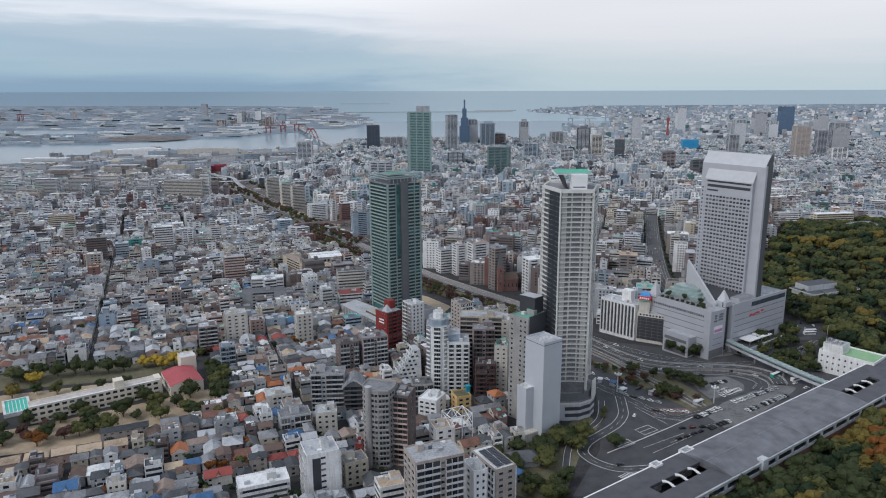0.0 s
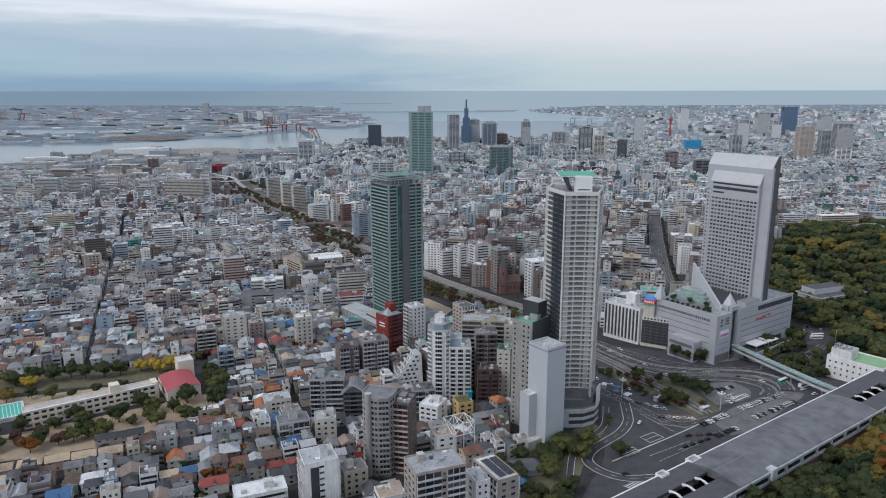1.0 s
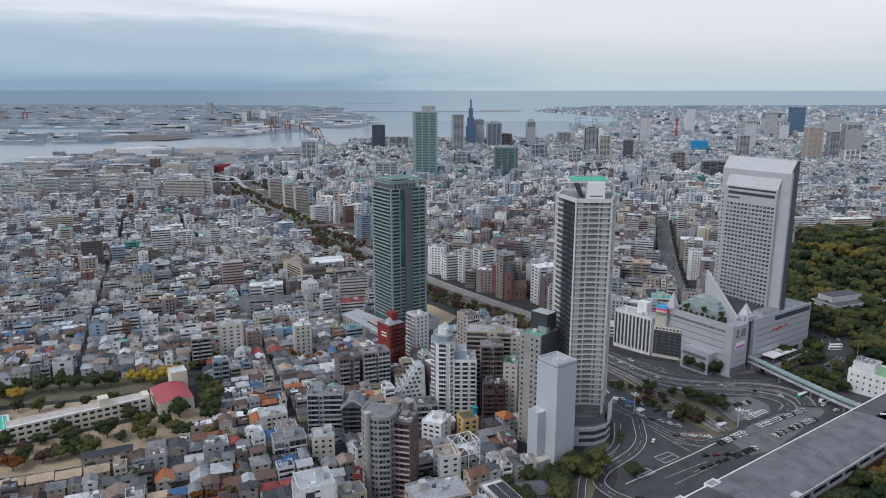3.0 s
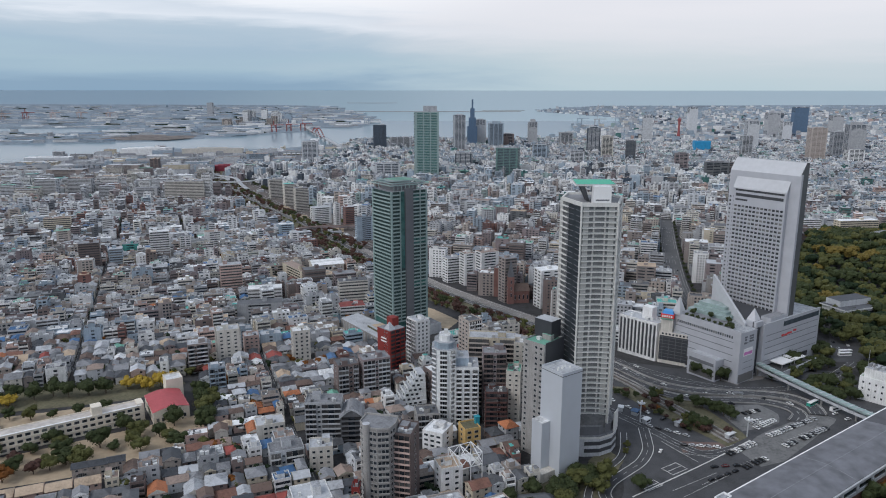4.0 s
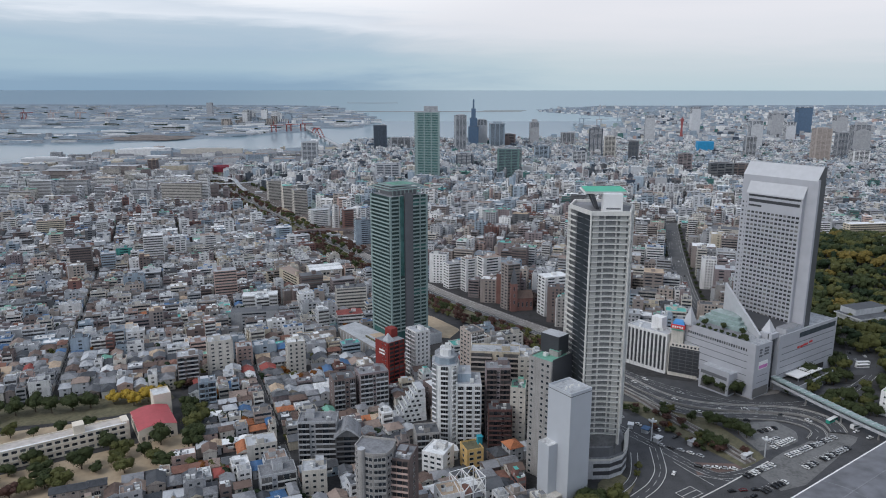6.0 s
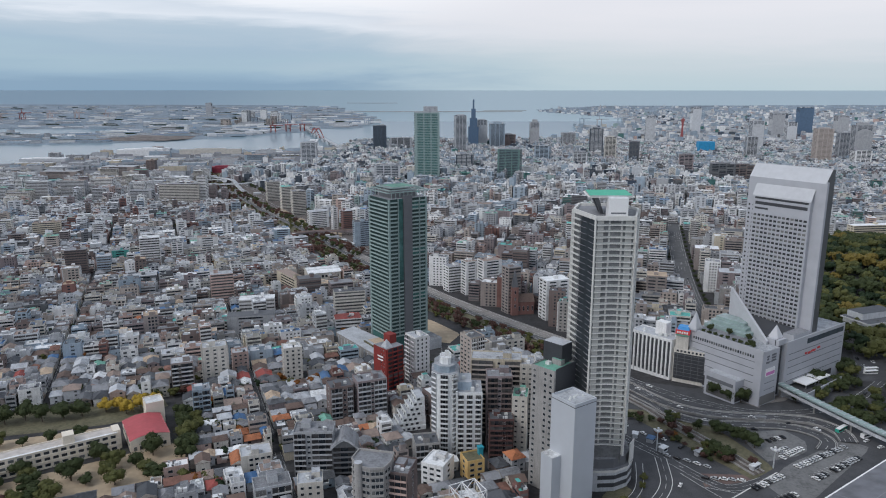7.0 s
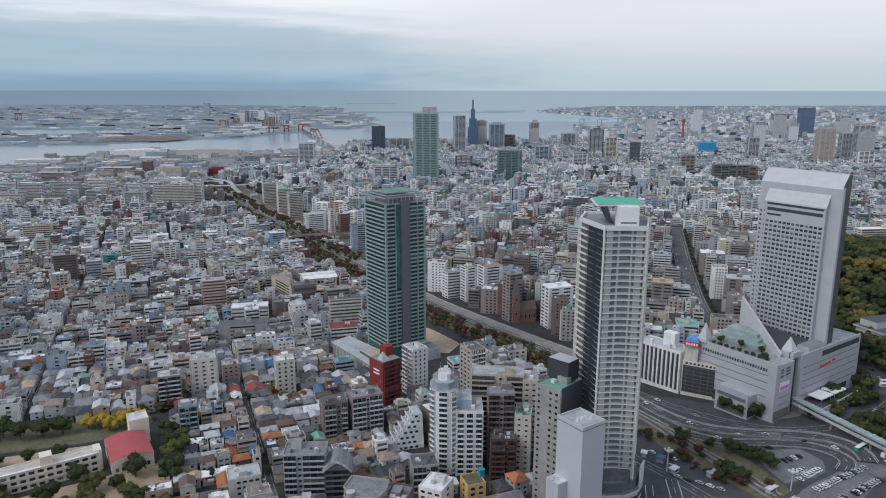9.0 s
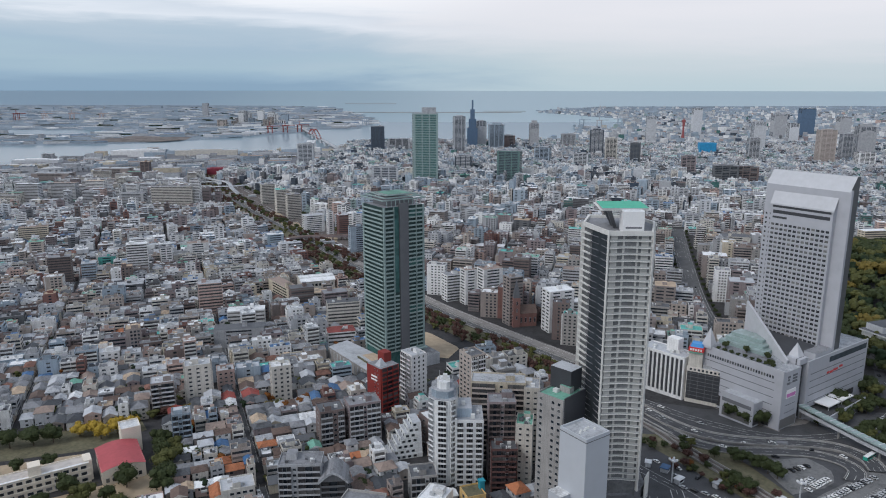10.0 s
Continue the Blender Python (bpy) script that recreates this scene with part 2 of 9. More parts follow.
def inside(poly, x, y):
    """Whether a point lies in a polygon."""
    hit = False
    x0, y0 = poly[-1]
    for x1, y1 in poly:
        if (y0 > y) != (y1 > y) and x < (x1 - x0) * (y - y0) / (y1 - y0) + x0:
            hit = not hit
        x0, y0 = x1, y1
    return hit


def near_line(line, x, y):
    """The distance of a point from a polyline."""
    best = 1e9
    for (x0, y0), (x1, y1) in zip(line, line[1:]):
        dx, dy = x1 - x0, y1 - y0
        k = min(1, max(0, ((x - x0) * dx + (y - y0) * dy) / (dx * dx + dy * dy)))
        best = min(best, math.hypot(x - x0 - k * dx, y - y0 - k * dy))
    return best


# ---- the lie of the land ----
SEA = [(-9000, 2100), (-2600, 2280), (-1495, 2450), (-1438, 2680), (-1317, 2870), (-1177, 3090), (-910, 3013), (-695, 3103), (-486, 3330),
       (-239, 3512), (308, 3520), (653, 3952), (800, 4500), (876, 5061), (1085, 4900), (1300, 5200), (1500, 6500), (1007, 8300), (1100, 8800),
       (1744, 10087), (2312, 11000), (6000, 11500), (20000, 12000), (20000, 200000), (-90000, 200000), (-90000, 2100)]
ISLAND = [(-12000, 3150), (-2033, 3309), (-1699, 3419), (-1465, 3496), (-1261, 3700), (-1058, 4025), (-805, 4355), (-852, 4700), (-515, 4812),
          (-560, 6000), (-679, 6841), (-1000, 8000), (-1553, 10638), (-2540, 11351), (-4439, 11694), (-9000, 12000), (-14000, 9000)]
SAND = [(-1760, 3545), (-1365, 3562), (-1290, 3700), (-1330, 3900), (-1684, 3987)]
INLET = [(-6000, 4131), (-2512, 4131), (-2060, 4180), (-2017, 4409), (-2180, 4640), (-6000, 4652)]
HOLD, REACH, EYE_AT = 3000.0, 1850.0, (0.0, 56.0, 250.0)


def steps(v, xs, zs):
    if v <= xs[0]:
        return zs[0]
    for a, b, p, q in zip(xs, xs[1:], zs, zs[1:]):
        if v <= b:
            return p + (q - p) * (v - a) / (b - a)
    return zs[-1]


def height(x, y):
    """The ground's height: it falls from the mountain's foot to the harbour."""
    z = steps(y, (480, 1000, 1700, 2500, 3000), (40, 24, 9, 3, 3))
    if 200 < x < 1100 and 200 < y < 1700:
        z += 34 * math.exp(-(((x - 560) / 150) ** 2 + ((y - 860) / 230) ** 2))
    n = (x - 265) * 0.58 - (y - 395) * 0.81
    if n > 0 and y < 700:
        z += min(n, 160) * 0.32 * min(1, max(0, (x - 100) / 60))
    return z


def far(p):
    """Draws in what lies beyond three kilometres, along its line of sight, so that it stays within five."""
    dx, dy, dz = p[0] - EYE_AT[0], p[1] - EYE_AT[1], p[2] - EYE_AT[2]
    r = math.sqrt(dx * dx + dy * dy + dz * dz)
    if r <= HOLD:
        return p
    k = (HOLD + REACH * (1 - HOLD / r)) / r
    return (EYE_AT[0] + dx * k, EYE_AT[1] + dy * k, EYE_AT[2] + dz * k)


def is_sea(x, y):
    return y > 2000 and inside(SEA, x, y) and (not inside(ISLAND, x, y) or inside(INLET, x, y))


def sheet(name, rows, cols, level, mat):
    """A grid that fans out from behind the camera."""
    build, n = Build(), len(cols)
    for y in rows:
        for a in cols:
            x = a * (y + 700)
            build.v.append(far((x, y, level(x, y))))
    for j in range(len(rows) - 1):
        for i in range(n - 1):
            k = j * n + i
            build.f.append((k, k + 1, k + n + 1, k + n))
            x = cols[i] * (rows[j] + 700)
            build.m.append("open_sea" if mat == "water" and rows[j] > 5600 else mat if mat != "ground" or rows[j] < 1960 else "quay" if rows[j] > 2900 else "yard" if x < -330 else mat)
    return new(name, build.mesh(name, True))


rows_ = list(range(-500, 200, 50)) + list(range(200, 1000, 15)) + list(range(1000, 2300, 40)) + list(range(2300, 5200, 32)) + list(range(5200, 12600, 150))
cols_ = [i / 100 for i in range(-130, 131)]
ground = tagged(sheet("ground", rows_, cols_, lambda x, y: -8.0 if is_sea(x, y) else height(x, y), "ground"),
                "grey city ground with asphalt lanes and paved yards", "ground", kind="structure")
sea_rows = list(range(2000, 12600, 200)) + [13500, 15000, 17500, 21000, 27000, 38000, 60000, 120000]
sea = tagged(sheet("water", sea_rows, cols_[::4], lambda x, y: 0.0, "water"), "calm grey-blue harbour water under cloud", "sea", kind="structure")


# ---- houses and blocks ----
WALLS = ["wall_white"] * 16 + ["wall_pale"] * 15 + ["wall_ivory"] * 9 + ["wall_grey"] * 15 + ["wall_beige"] * 13 + ["wall_tan"] * 11 + ["wall_brown"] * 13 + ["wall_pink"] * 4 + ["wall_dark"] * 5 + ["wall_blue"] * 7 + ["wall_cream"] * 2 + ["wall_mauve"] * 14 + ["wall_brick"] * 7 + ["wall_concrete"] * 7
PITCHED = ["roof_slate"] * 13 + ["roof_grey"] * 16 + ["roof_brown"] * 9 + ["roof_dark"] * 7 + ["roof_red"] * 2 + ["roof_orange"] * 1 + ["roof_rust"] * 3 + ["roof_clay"] * 4 + ["roof_blue"] * 2 + ["roof_pale"] * 13 + ["roof_white"] * 3 + ["roof_green"] * 1 + ["roof_terrace"] * 2
HOUSE_WALLS = ["wall_ivory"] * 10 + ["wall_beige"] * 7 + ["wall_pink"] * 5 + ["wall_white"] * 18 + ["wall_pale"] * 9 + ["wall_tan"] * 3 + ["wall_grey"] * 4 + ["wall_cream"] * 4 + ["wall_brown"] * 3 + ["wall_concrete"] * 2 + ["wall_blue"] * 3 + ["wall_mauve"] * 2
FLAT = ["roof_pale"] * 12 + ["roof_grey"] * 17 + ["roof_white"] * 6 + ["roof_clay"] * 4 + ["roof_green"] * 1 + ["roof_terrace"] * 2 + ["roof_slate"] * 9 + ["roof_dark"] * 2 + ["roof_brown"] * 2 + ["roof_teal"] * 1 + ["roof_blue"] * 1
# Distant palettes: paler, bluer mixes that put haze into the paint.
WALLS_HAZY = ["wall_white"] * 36 + ["wall_pale"] * 26 + ["wall_ivory"] * 10 + ["wall_blue"] * 14 + ["wall_grey"] * 10 + ["wall_beige"] * 8 + ["wall_tan"] * 7 + ["wall_mauve"] * 10 + ["wall_pink"] * 4 + ["wall_brick"] * 4 + ["wall_dark"] * 4 + ["wall_brown"] * 6
FLAT_HAZY = ["roof_pale"] * 18 + ["roof_grey"] * 12 + ["roof_white"] * 10 + ["roof_slate"] * 5 + ["roof_clay"] * 3 + ["roof_blue"] * 1 + ["roof_green"] * 1 + ["roof_brown"] * 2 + ["roof_teal"] * 1
WALLS_HAZIER = ["wall_white"] * 30 + ["wall_pale"] * 22 + ["wall_ivory"] * 3 + ["wall_blue"] * 34 + ["wall_grey"] * 16 + ["wall_mauve"] * 6 + ["wall_pink"] * 2 + ["wall_dark"] * 4 + ["office_glass"] * 5 + ["slate_glass"] * 4 + ["glass_teal"] * 2 + ["teal_band"] * 4
TAKEN = []
SIDES = ((0, -1), (1, 0), (0, 1), (-1, 0))


def side_quad(build, w, d, side, u0, u1, z0, z1, out, mat):
    """A rectangle on one side of a w x d block, out metres proud of it; u runs along the side."""
    nx, ny = SIDES[side]
    tx, ty = -ny, nx
    r = (d / 2 if ny else w / 2) + out
    build.face([(nx * r + tx * u, ny * r + ty * u, z) for u, z in ((u0, z0), (u1, z0), (u1, z1), (u0, z1))], mat)


def side_box(build, w, d, side, u0, u1, z0, z1, deep, mat, sink_in=0.0):
    nx, ny = SIDES[side]
    tx, ty = -ny, nx
    r = (d / 2 if ny else w / 2) - sink_in
    pts = [(nx * q + tx * u, ny * q + ty * u) for u, q in ((u0, r), (u0, r + deep), (u1, r + deep), (u1, r))]
    build.prism(pts[::-1], z0, z1, mat, bottom=True)


def parapet_block(build, w, d, h, wall, roof, rim=0.8, thick=0.25):
    """Walls that rise past a sunken flat roof."""
    o, i = corners(0, 0, w, d), corners(0, 0, w - 2 * thick, d - 2 * thick)
    n = len(build.v)
    for ring, z in ((o, -3.0), (o, h + rim), (i, h + rim), (i, h)):
        build.v.extend((*p, z) for p in ring)
    for r in (0, 4, 8):
        for k in range(4):
            j = (k + 1) % 4
            build.f.append((n + r + k, n + r + j, n + r + 4 + j, n + r + 4 + k))
            build.m.append(wall)
    build.f.append((n + 12, n + 13, n + 14, n + 15))
    build.m.append(roof)


def flat_block(rng, w, d, floors, lod, wall=None, roof=None, style=None, storey=3.1, front=None, trim=None):
    """A flat-roofed block of flats or offices: {part: Build}, in its own frame."""
    wall, roof = wall or rng.choice(WALLS if lod < 2 else WALLS_HAZY), roof or rng.choice(FLAT if lod < 2 else FLAT_HAZY)
    h = floors * storey + 0.4
    pitch, share, pane_tall = rng.uniform(2.6, 4.4), rng.uniform(0.34, 0.68), rng.uniform(1.1, 1.7)
    parts = {"wall": Build(), "rooftop_unit": Build(), "window": [], "balcony": []}
    b = parts["wall"]
    if lod < 2:
        parapet_block(b, w, d, h, wall, roof)
    else:
        b.box(0, 0, -3, h, w, d, 0, wall, roof)
    u = parts["rooftop_unit"]
    if floors > 2:
        pw, pd = min(w * 0.45, rng.uniform(3, 6)), min(d * 0.45, rng.uniform(3, 6))
        px, py = rng.uniform(-0.25, 0.25) * w, rng.uniform(-0.25, 0.25) * d
        u.box(px, py, h, h + rng.uniform(2.4, 4.2), pw, pd, 0, wall, roof)
    if lod < 2 or rng.random() < 0.6:
        for _ in range(rng.randint(2, 6 if lod < 2 else 3)):
            s = rng.uniform(0.9, 2.4)
            u.box(rng.uniform(-0.34, 0.34) * w, rng.uniform(-0.34, 0.34) * d, h, h + rng.uniform(0.8, 1.9), s, s * rng.uniform(0.5, 1.2), 0, rng.choice(["tank", "metal", "roof_white", "roof_slate"]))
    style = style or rng.choice(["grid", "grid", "balcony", "balcony", "strip"])
    front = rng.choice([0, 0, 2, 1, 3]) if front is None else front
    for side in range(4):
        span = (w if side % 2 == 0 else d) - 1.0
        if lod == 2:
            if side == 2:
                continue
            for k in range(floors):
                z = k * storey + 1.0
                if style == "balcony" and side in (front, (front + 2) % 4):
                    # A flat dark strip paints the shade of a whole balcony row.
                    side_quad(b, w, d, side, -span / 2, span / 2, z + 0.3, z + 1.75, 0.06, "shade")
                elif style != "blank":
                    n = 1 if style == "strip" or w < 14 else 2
                    for q in range(n):
                        c = (q + 0.5) / n * span - span / 2
                        side_quad(b, w, d, side, c - span / n * share * 0.6, c + span / n * share * 0.6, z, z + 1.3, 0.06, "glass")
            continue
        blank = style != "strip" and side in ((front + 1) % 4, (front + 3) % 4) and rng.random() < 0.45
        for k in range(floors):
            z = k * storey
            if style == "balcony" and side in (front, (front + 2) % 4):
                parts["balcony"].append((side, -span / 2, span / 2, z, storey))
            elif style == "strip":
                parts["window"].append((side, -span / 2, span / 2, z + 1.0, z + 2.5))
            else:
                n = max(1, int(span / (pitch if not blank else 9.0)))
                for q in range(n):
                    if n > 3 and (q * 7 + side) % 5 == 0:
                        continue
                    c, wide = (q + 0.5) / n * span - span / 2, min(2.6, span / n * share) / 2
                    parts["window"].append((side, c - wide, c + wide, z + 0.9, z + 0.9 + pane_tall))
    parts["size"] = (w, d, h)
    parts["trim"] = trim or rng.choice(["slab", wall, wall])
    return parts


def small_house(rng, w, d, floors, lod, wall=None, roof=None):
    """A house of two or three storeys with a pitched or flat roof."""
    wall, roof = wall or rng.choice(HOUSE_WALLS), roof or rng.choice(PITCHED)
    h = floors * 2.8 + 0.2
    parts = {"wall": Build(), "roof": Build(), "window": [], "balcony": [], "rooftop_unit": Build(), "size": (w, d, h), "trim": "slab"}
    b, r = parts["wall"], parts["roof"]
    b.box(0, 0, -3, h, w, d, 0, wall)
    kind = rng.choice(["gable", "gable", "hip", "hip", "cross"])
    e, up = 0.5, min(w, d) * rng.uniform(0.2, 0.3)
    a, c = (w / 2 + e, d / 2 + e)
    turned = d > w
    if turned:
        a, c = c, a
    cut = 0 if kind != "hip" else c * 0.85

    def spin(p):
        return (-p[1], p[0], p[2]) if turned else p

    lo, hi, t = h - 0.05, h + up, 0.18
    A, B, C, D = (-a, -c, lo), (a, -c, lo), (a, c, lo), (-a, c, lo)
    R0, R1 = (-a + cut, 0, hi), (a - cut, 0, hi)
    for face in ([A, B, R1, R0], [C, D, R0, R1]):
        r.face([spin(p) for p in face], roof)
    for face in ([B, C, R1], [D, A, R0]):
        r.face([spin(p) for p in face], wall if kind != "hip" else roof)
    for p, q in ((A, B), (B, C), (C, D), (D, A)):
        r.face([spin(v) for v in ((*p[:2], lo - t), (*q[:2], lo - t), q, p)], roof)
    r.face([spin((x, y, lo - t)) for x, y, _ in (D, C, B, A)], wall)
    if kind == "cross" and lod < 2:
        r.face([spin(p) for p in ((-1.6, -c, lo + 0.1), (1.6, -c, lo + 0.1), (0, -c, lo + 1.5))], wall)
        r.face([spin(p) for p in ((1.7, -c - 0.2, lo), (0, -c - 0.2, lo + 1.7), (0, 0, lo + 1.7))], roof)
        r.face([spin(p) for p in ((-1.7, -c - 0.2, lo), (0, 0, lo + 1.7), (0, -c - 0.2, lo + 1.7))], roof)
    for side in range(4):
        span = (w if side % 2 == 0 else d) - 0.8
        n = max(1, int(span / 3.6))
        for k in range(floors):
            for q in range(n):
                if rng.random() < 0.75:
                    u = (q + 0.5) / n * span - span / 2
                    z = k * 2.8 + 1.0
                    s = rng.choice([0.5, 0.8, 0.8])
                    parts["window"].append((side, u - s, u + s, z, z + 1.2))
    if floors > 1 and rng.random() < 0.5:
        parts["balcony"].append((rng.choice([0, 2, 3, 1]), -1.6, 1.6, 2.8, 2.8))
    return parts


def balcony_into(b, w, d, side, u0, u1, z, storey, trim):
    """A balcony's floor slab, its solid front and painted shade on the wall behind."""
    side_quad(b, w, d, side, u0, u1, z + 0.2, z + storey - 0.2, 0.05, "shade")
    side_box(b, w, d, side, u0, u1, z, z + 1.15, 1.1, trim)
    n = max(1, int((u1 - u0) / 6.5))
    for q in range(n + 1):
        u = u0 + (u1 - u0) * q / n
        side_box(b, w, d, side, u - 0.09, u + 0.09, z + 1.15, z + storey, 1.0, trim)


PANE = {}


def unit_pane(mat):
    """A window one metre square: a frame round a sunken pane."""
    if mat not in PANE:
        b = Build()
        o, i = [(-0.5, 0), (0.5, 0), (0.5, 1), (-0.5, 1)], [(-0.45, 0.04), (0.45, 0.04), (0.45, 0.96), (-0.45, 0.96)]
        for k in range(4):
            j = (k + 1) % 4
            b.face([(o[k][0], 0, o[k][1]), (o[j][0], 0, o[j][1]), (o[j][0], -0.1, o[j][1]), (o[k][0], -0.1, o[k][1])], "metal")
            b.face([(o[k][0], -0.1, o[k][1]), (o[j][0], -0.1, o[j][1]), (i[j][0], -0.1, i[j][1]), (i[k][0], -0.1, i[k][1])], "metal")
        b.face([(x, -0.05, z) for x, z in i], mat)
        PANE[mat] = b.mesh("window")
    return PANE[mat]


def hang_window(parent, w, d, side, u0, u1, z0, z1, mat="glass", name="window"):
    nx, ny = SIDES[side]
    tx, ty = -ny, nx
    r = d / 2 if ny else w / 2
    ob = new(name, unit_pane(mat))
    ob.parent = parent
    u = (u0 + u1) / 2
    ob.matrix_local = Matrix.LocRotScale((nx * r + tx * u, ny * r + ty * u, z0), Euler((0, 0, radians((0, 90, 180, 270)[side]))), (u1 - u0, 1, z1 - z0))
    return ob


BLOCKS = {}


def unit_balcony(storey, trim):
    """A balcony one metre wide, to be stretched along its floor."""
    key = (storey, trim)
    if key not in BLOCKS:
        b = Build()
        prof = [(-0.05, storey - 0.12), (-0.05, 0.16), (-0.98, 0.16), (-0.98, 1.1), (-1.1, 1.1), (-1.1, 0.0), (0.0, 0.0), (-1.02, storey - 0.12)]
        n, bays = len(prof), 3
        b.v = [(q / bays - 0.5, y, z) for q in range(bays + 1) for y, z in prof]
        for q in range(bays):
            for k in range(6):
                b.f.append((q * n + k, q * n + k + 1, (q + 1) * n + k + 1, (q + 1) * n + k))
                # Back walls: painted shade in the outer bays, glass in the middle.
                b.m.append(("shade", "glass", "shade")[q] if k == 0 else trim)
        for q in range(bays + 1):
            b.f.append(tuple(q * n + k for k in (0, 1, 2, 7)))
            b.m.append(trim)
        for x in (0, bays * n):
            b.f.append(tuple(x + k for k in (1, 2, 3, 4, 5, 6)))
            b.m.append(trim)
        BLOCKS[key] = b.mesh("balcony")
    return BLOCKS[key]


def hang_balcony(parent, w, d, side, u0, u1, z, storey, trim):
    nx, ny = SIDES[side]
    tx, ty = -ny, nx
    r = d / 2 if ny else w / 2
    ob = new("balcony", unit_balcony(storey, trim))
    ob.parent = parent
    u = (u0 + u1) / 2
    ob.matrix_local = Matrix.LocRotScale((nx * r + tx * u, ny * r + ty * u, z), Euler((0, 0, radians((0, 90, 180, 270)[side]))), (u1 - u0, 1, 1))
    return ob


COLOUR_WORDS = {"white": "white", "ivory": "ivory", "grey": "grey", "pale": "pale grey", "beige": "beige", "brown": "brown", "brick": "brick-red", "dark": "dark grey",
                "blue": "blue-grey", "pink": "pinkish", "tan": "tan", "cream": "cream", "concrete": "bare concrete", "mauve": "mauve-brown",
                "slate": "dark slate", "red": "red", "green": "green", "orange": "orange", "terrace": "sandy", "teal": "teal"}


def each_unit(units, root, name="rooftop_unit"):
    """Every box of a build as a part of its own."""
    for k in range(len(units.v) // 8):
        one = Build()
        one.v = units.v[8 * k:8 * k + 8]
        one.f = [tuple(i - 8 * k for i in f) for f in units.f[5 * k:5 * k + 5]]
        one.m = units.m[5 * k:5 * k + 5]
        part(name, one, root)


def stand(parts, x, y, rot, name, label, category, group="", base=None):
    """Makes a thing of its own out of the parts."""
    w, d, h = parts["size"]
    root = new(name, None)
    root.matrix_world = pose(x, y, height(x, y) if base is None else base, 0, 0, rot)
    tagged(root, label, category, group)
    part("wall", parts["wall"], root)
    if "roof" in parts and parts["roof"].f:
        part("roof", parts["roof"], root)
    each_unit(parts["rooftop_unit"], root)
    for side, u0, u1, z0, z1 in parts["window"]:
        hang_window(root, w, d, side, u0, u1, z0, z1)
    for side, u0, u1, z, storey in parts["balcony"]:
        hang_balcony(root, w, d, side, u0, u1, z, storey, parts["trim"])
    return root


def pour(district, parts, x, y, rot, far_off=False, base=None):
    """Joins the parts into a district's one mesh."""
    w, d, h = parts["size"]
    whole = parts["wall"]
    for side, u0, u1, z0, z1 in parts["window"]:
        side_quad(whole, w, d, side, u0, u1, z0, z1, 0.06, "glass")
    for side, u0, u1, z, storey in parts["balcony"]:
        balcony_into(whole, w, d, side, u0, u1, z, storey, parts["trim"])
    z = height(x, y) if base is None else base
    c, s = math.cos(radians(rot)), math.sin(radians(rot))
    for b in (whole, parts.get("roof"), parts["rooftop_unit"]):
        if b is None or not b.f:
            continue
        k = len(district.v)
        moved = [(x + c * px - s * py, y + s * px + c * py, z + pz) for px, py, pz in b.v]
        district.v.extend([far(p) for p in moved] if far_off else moved)
        district.f.extend([tuple(i + k for i in f) for f in b.f])
        district.m.extend(b.m)


def stand_plain(parts, x, y, rot, name, label, category, group):
    """A building a little further off: walls with balconies, glazing and roof as its parts."""
    w, d, h = parts["size"]
    whole = parts["wall"]
    for side, u0, u1, z0, z1 in parts["window"]:
        side_quad(whole, w, d, side, u0, u1, z0, z1, 0.06, "glass")
    ledges = Build()
    for side, u0, u1, z, storey in parts["balcony"]:
        balcony_into(ledges, w, d, side, u0, u1, z, storey, parts["trim"])
    root = new(name, None)
    root.matrix_world = pose(x, y, height(x, y), 0, 0, rot)
    tagged(root, label, category, group)
    for part_name, panes in (("wall", False), ("glazing", True)):
        one = Build()
        for f, m in zip(whole.f, whole.m):
            if (m in ("glass", "shade")) == panes:
                one.face([whole.v[i] for i in f], m)
        if one.f:
            ob = part(part_name, one, root)
            if panes:
                tagged(ob, kind="stuff")
    if ledges.f:
        tagged(part("balcony", ledges, root), kind="stuff")
    top = parts.get("roof")
    if top and top.f:
        part("roof", top, root)
    units = parts["rooftop_unit"]
    if units.f:
        tagged(part("rooftop_plant", units, root), kind="stuff")
    return root


# ---- where nothing generic stands ----
RIVER = [(118, 615), (92, 655), (30, 742), (-30, 835), (-105, 980), (-165, 1090), (-235, 1230), (-370, 1470), (-480, 1690), (-590, 1900), (-700, 2300)]
TRACKS = [(-95, 1065), (-150, 1165), (-215, 1290), (-300, 1450), (-400, 1640), (-490, 1810), (-560, 1930)]
AVENUE = [(252, 700), (262, 801), (324, 1040), (401, 1310)]
STREETS = [[(-44.7, 326.8), (-193.3, 698), (-310.9, 991.5)], [(-283.7, 554.3), (-462, 1000)]]
PLAZA = [(20, 300), (62, 395), (95, 500), (118, 560), (128, 600), (170, 600), (240, 640), (330, 640), (420, 520), (420, 300)]
SCHOOL = [(-380, 340), (-232, 386), (-195, 400), (-160, 425), (-146, 452), (-150, 478), (-165, 520), (-190, 548), (-250, 530), (-345, 500), (-400, 470)]
HILL = [(292, 632), (306, 690), (345, 790), (440, 930), (560, 1110), (700, 1190), (900, 1250), (1400, 1250), (700, 500), (330, 500)]
TEAL_YARD = [(-62, 615), (0, 605), (40, 690), (-20, 790), (-72, 720)]


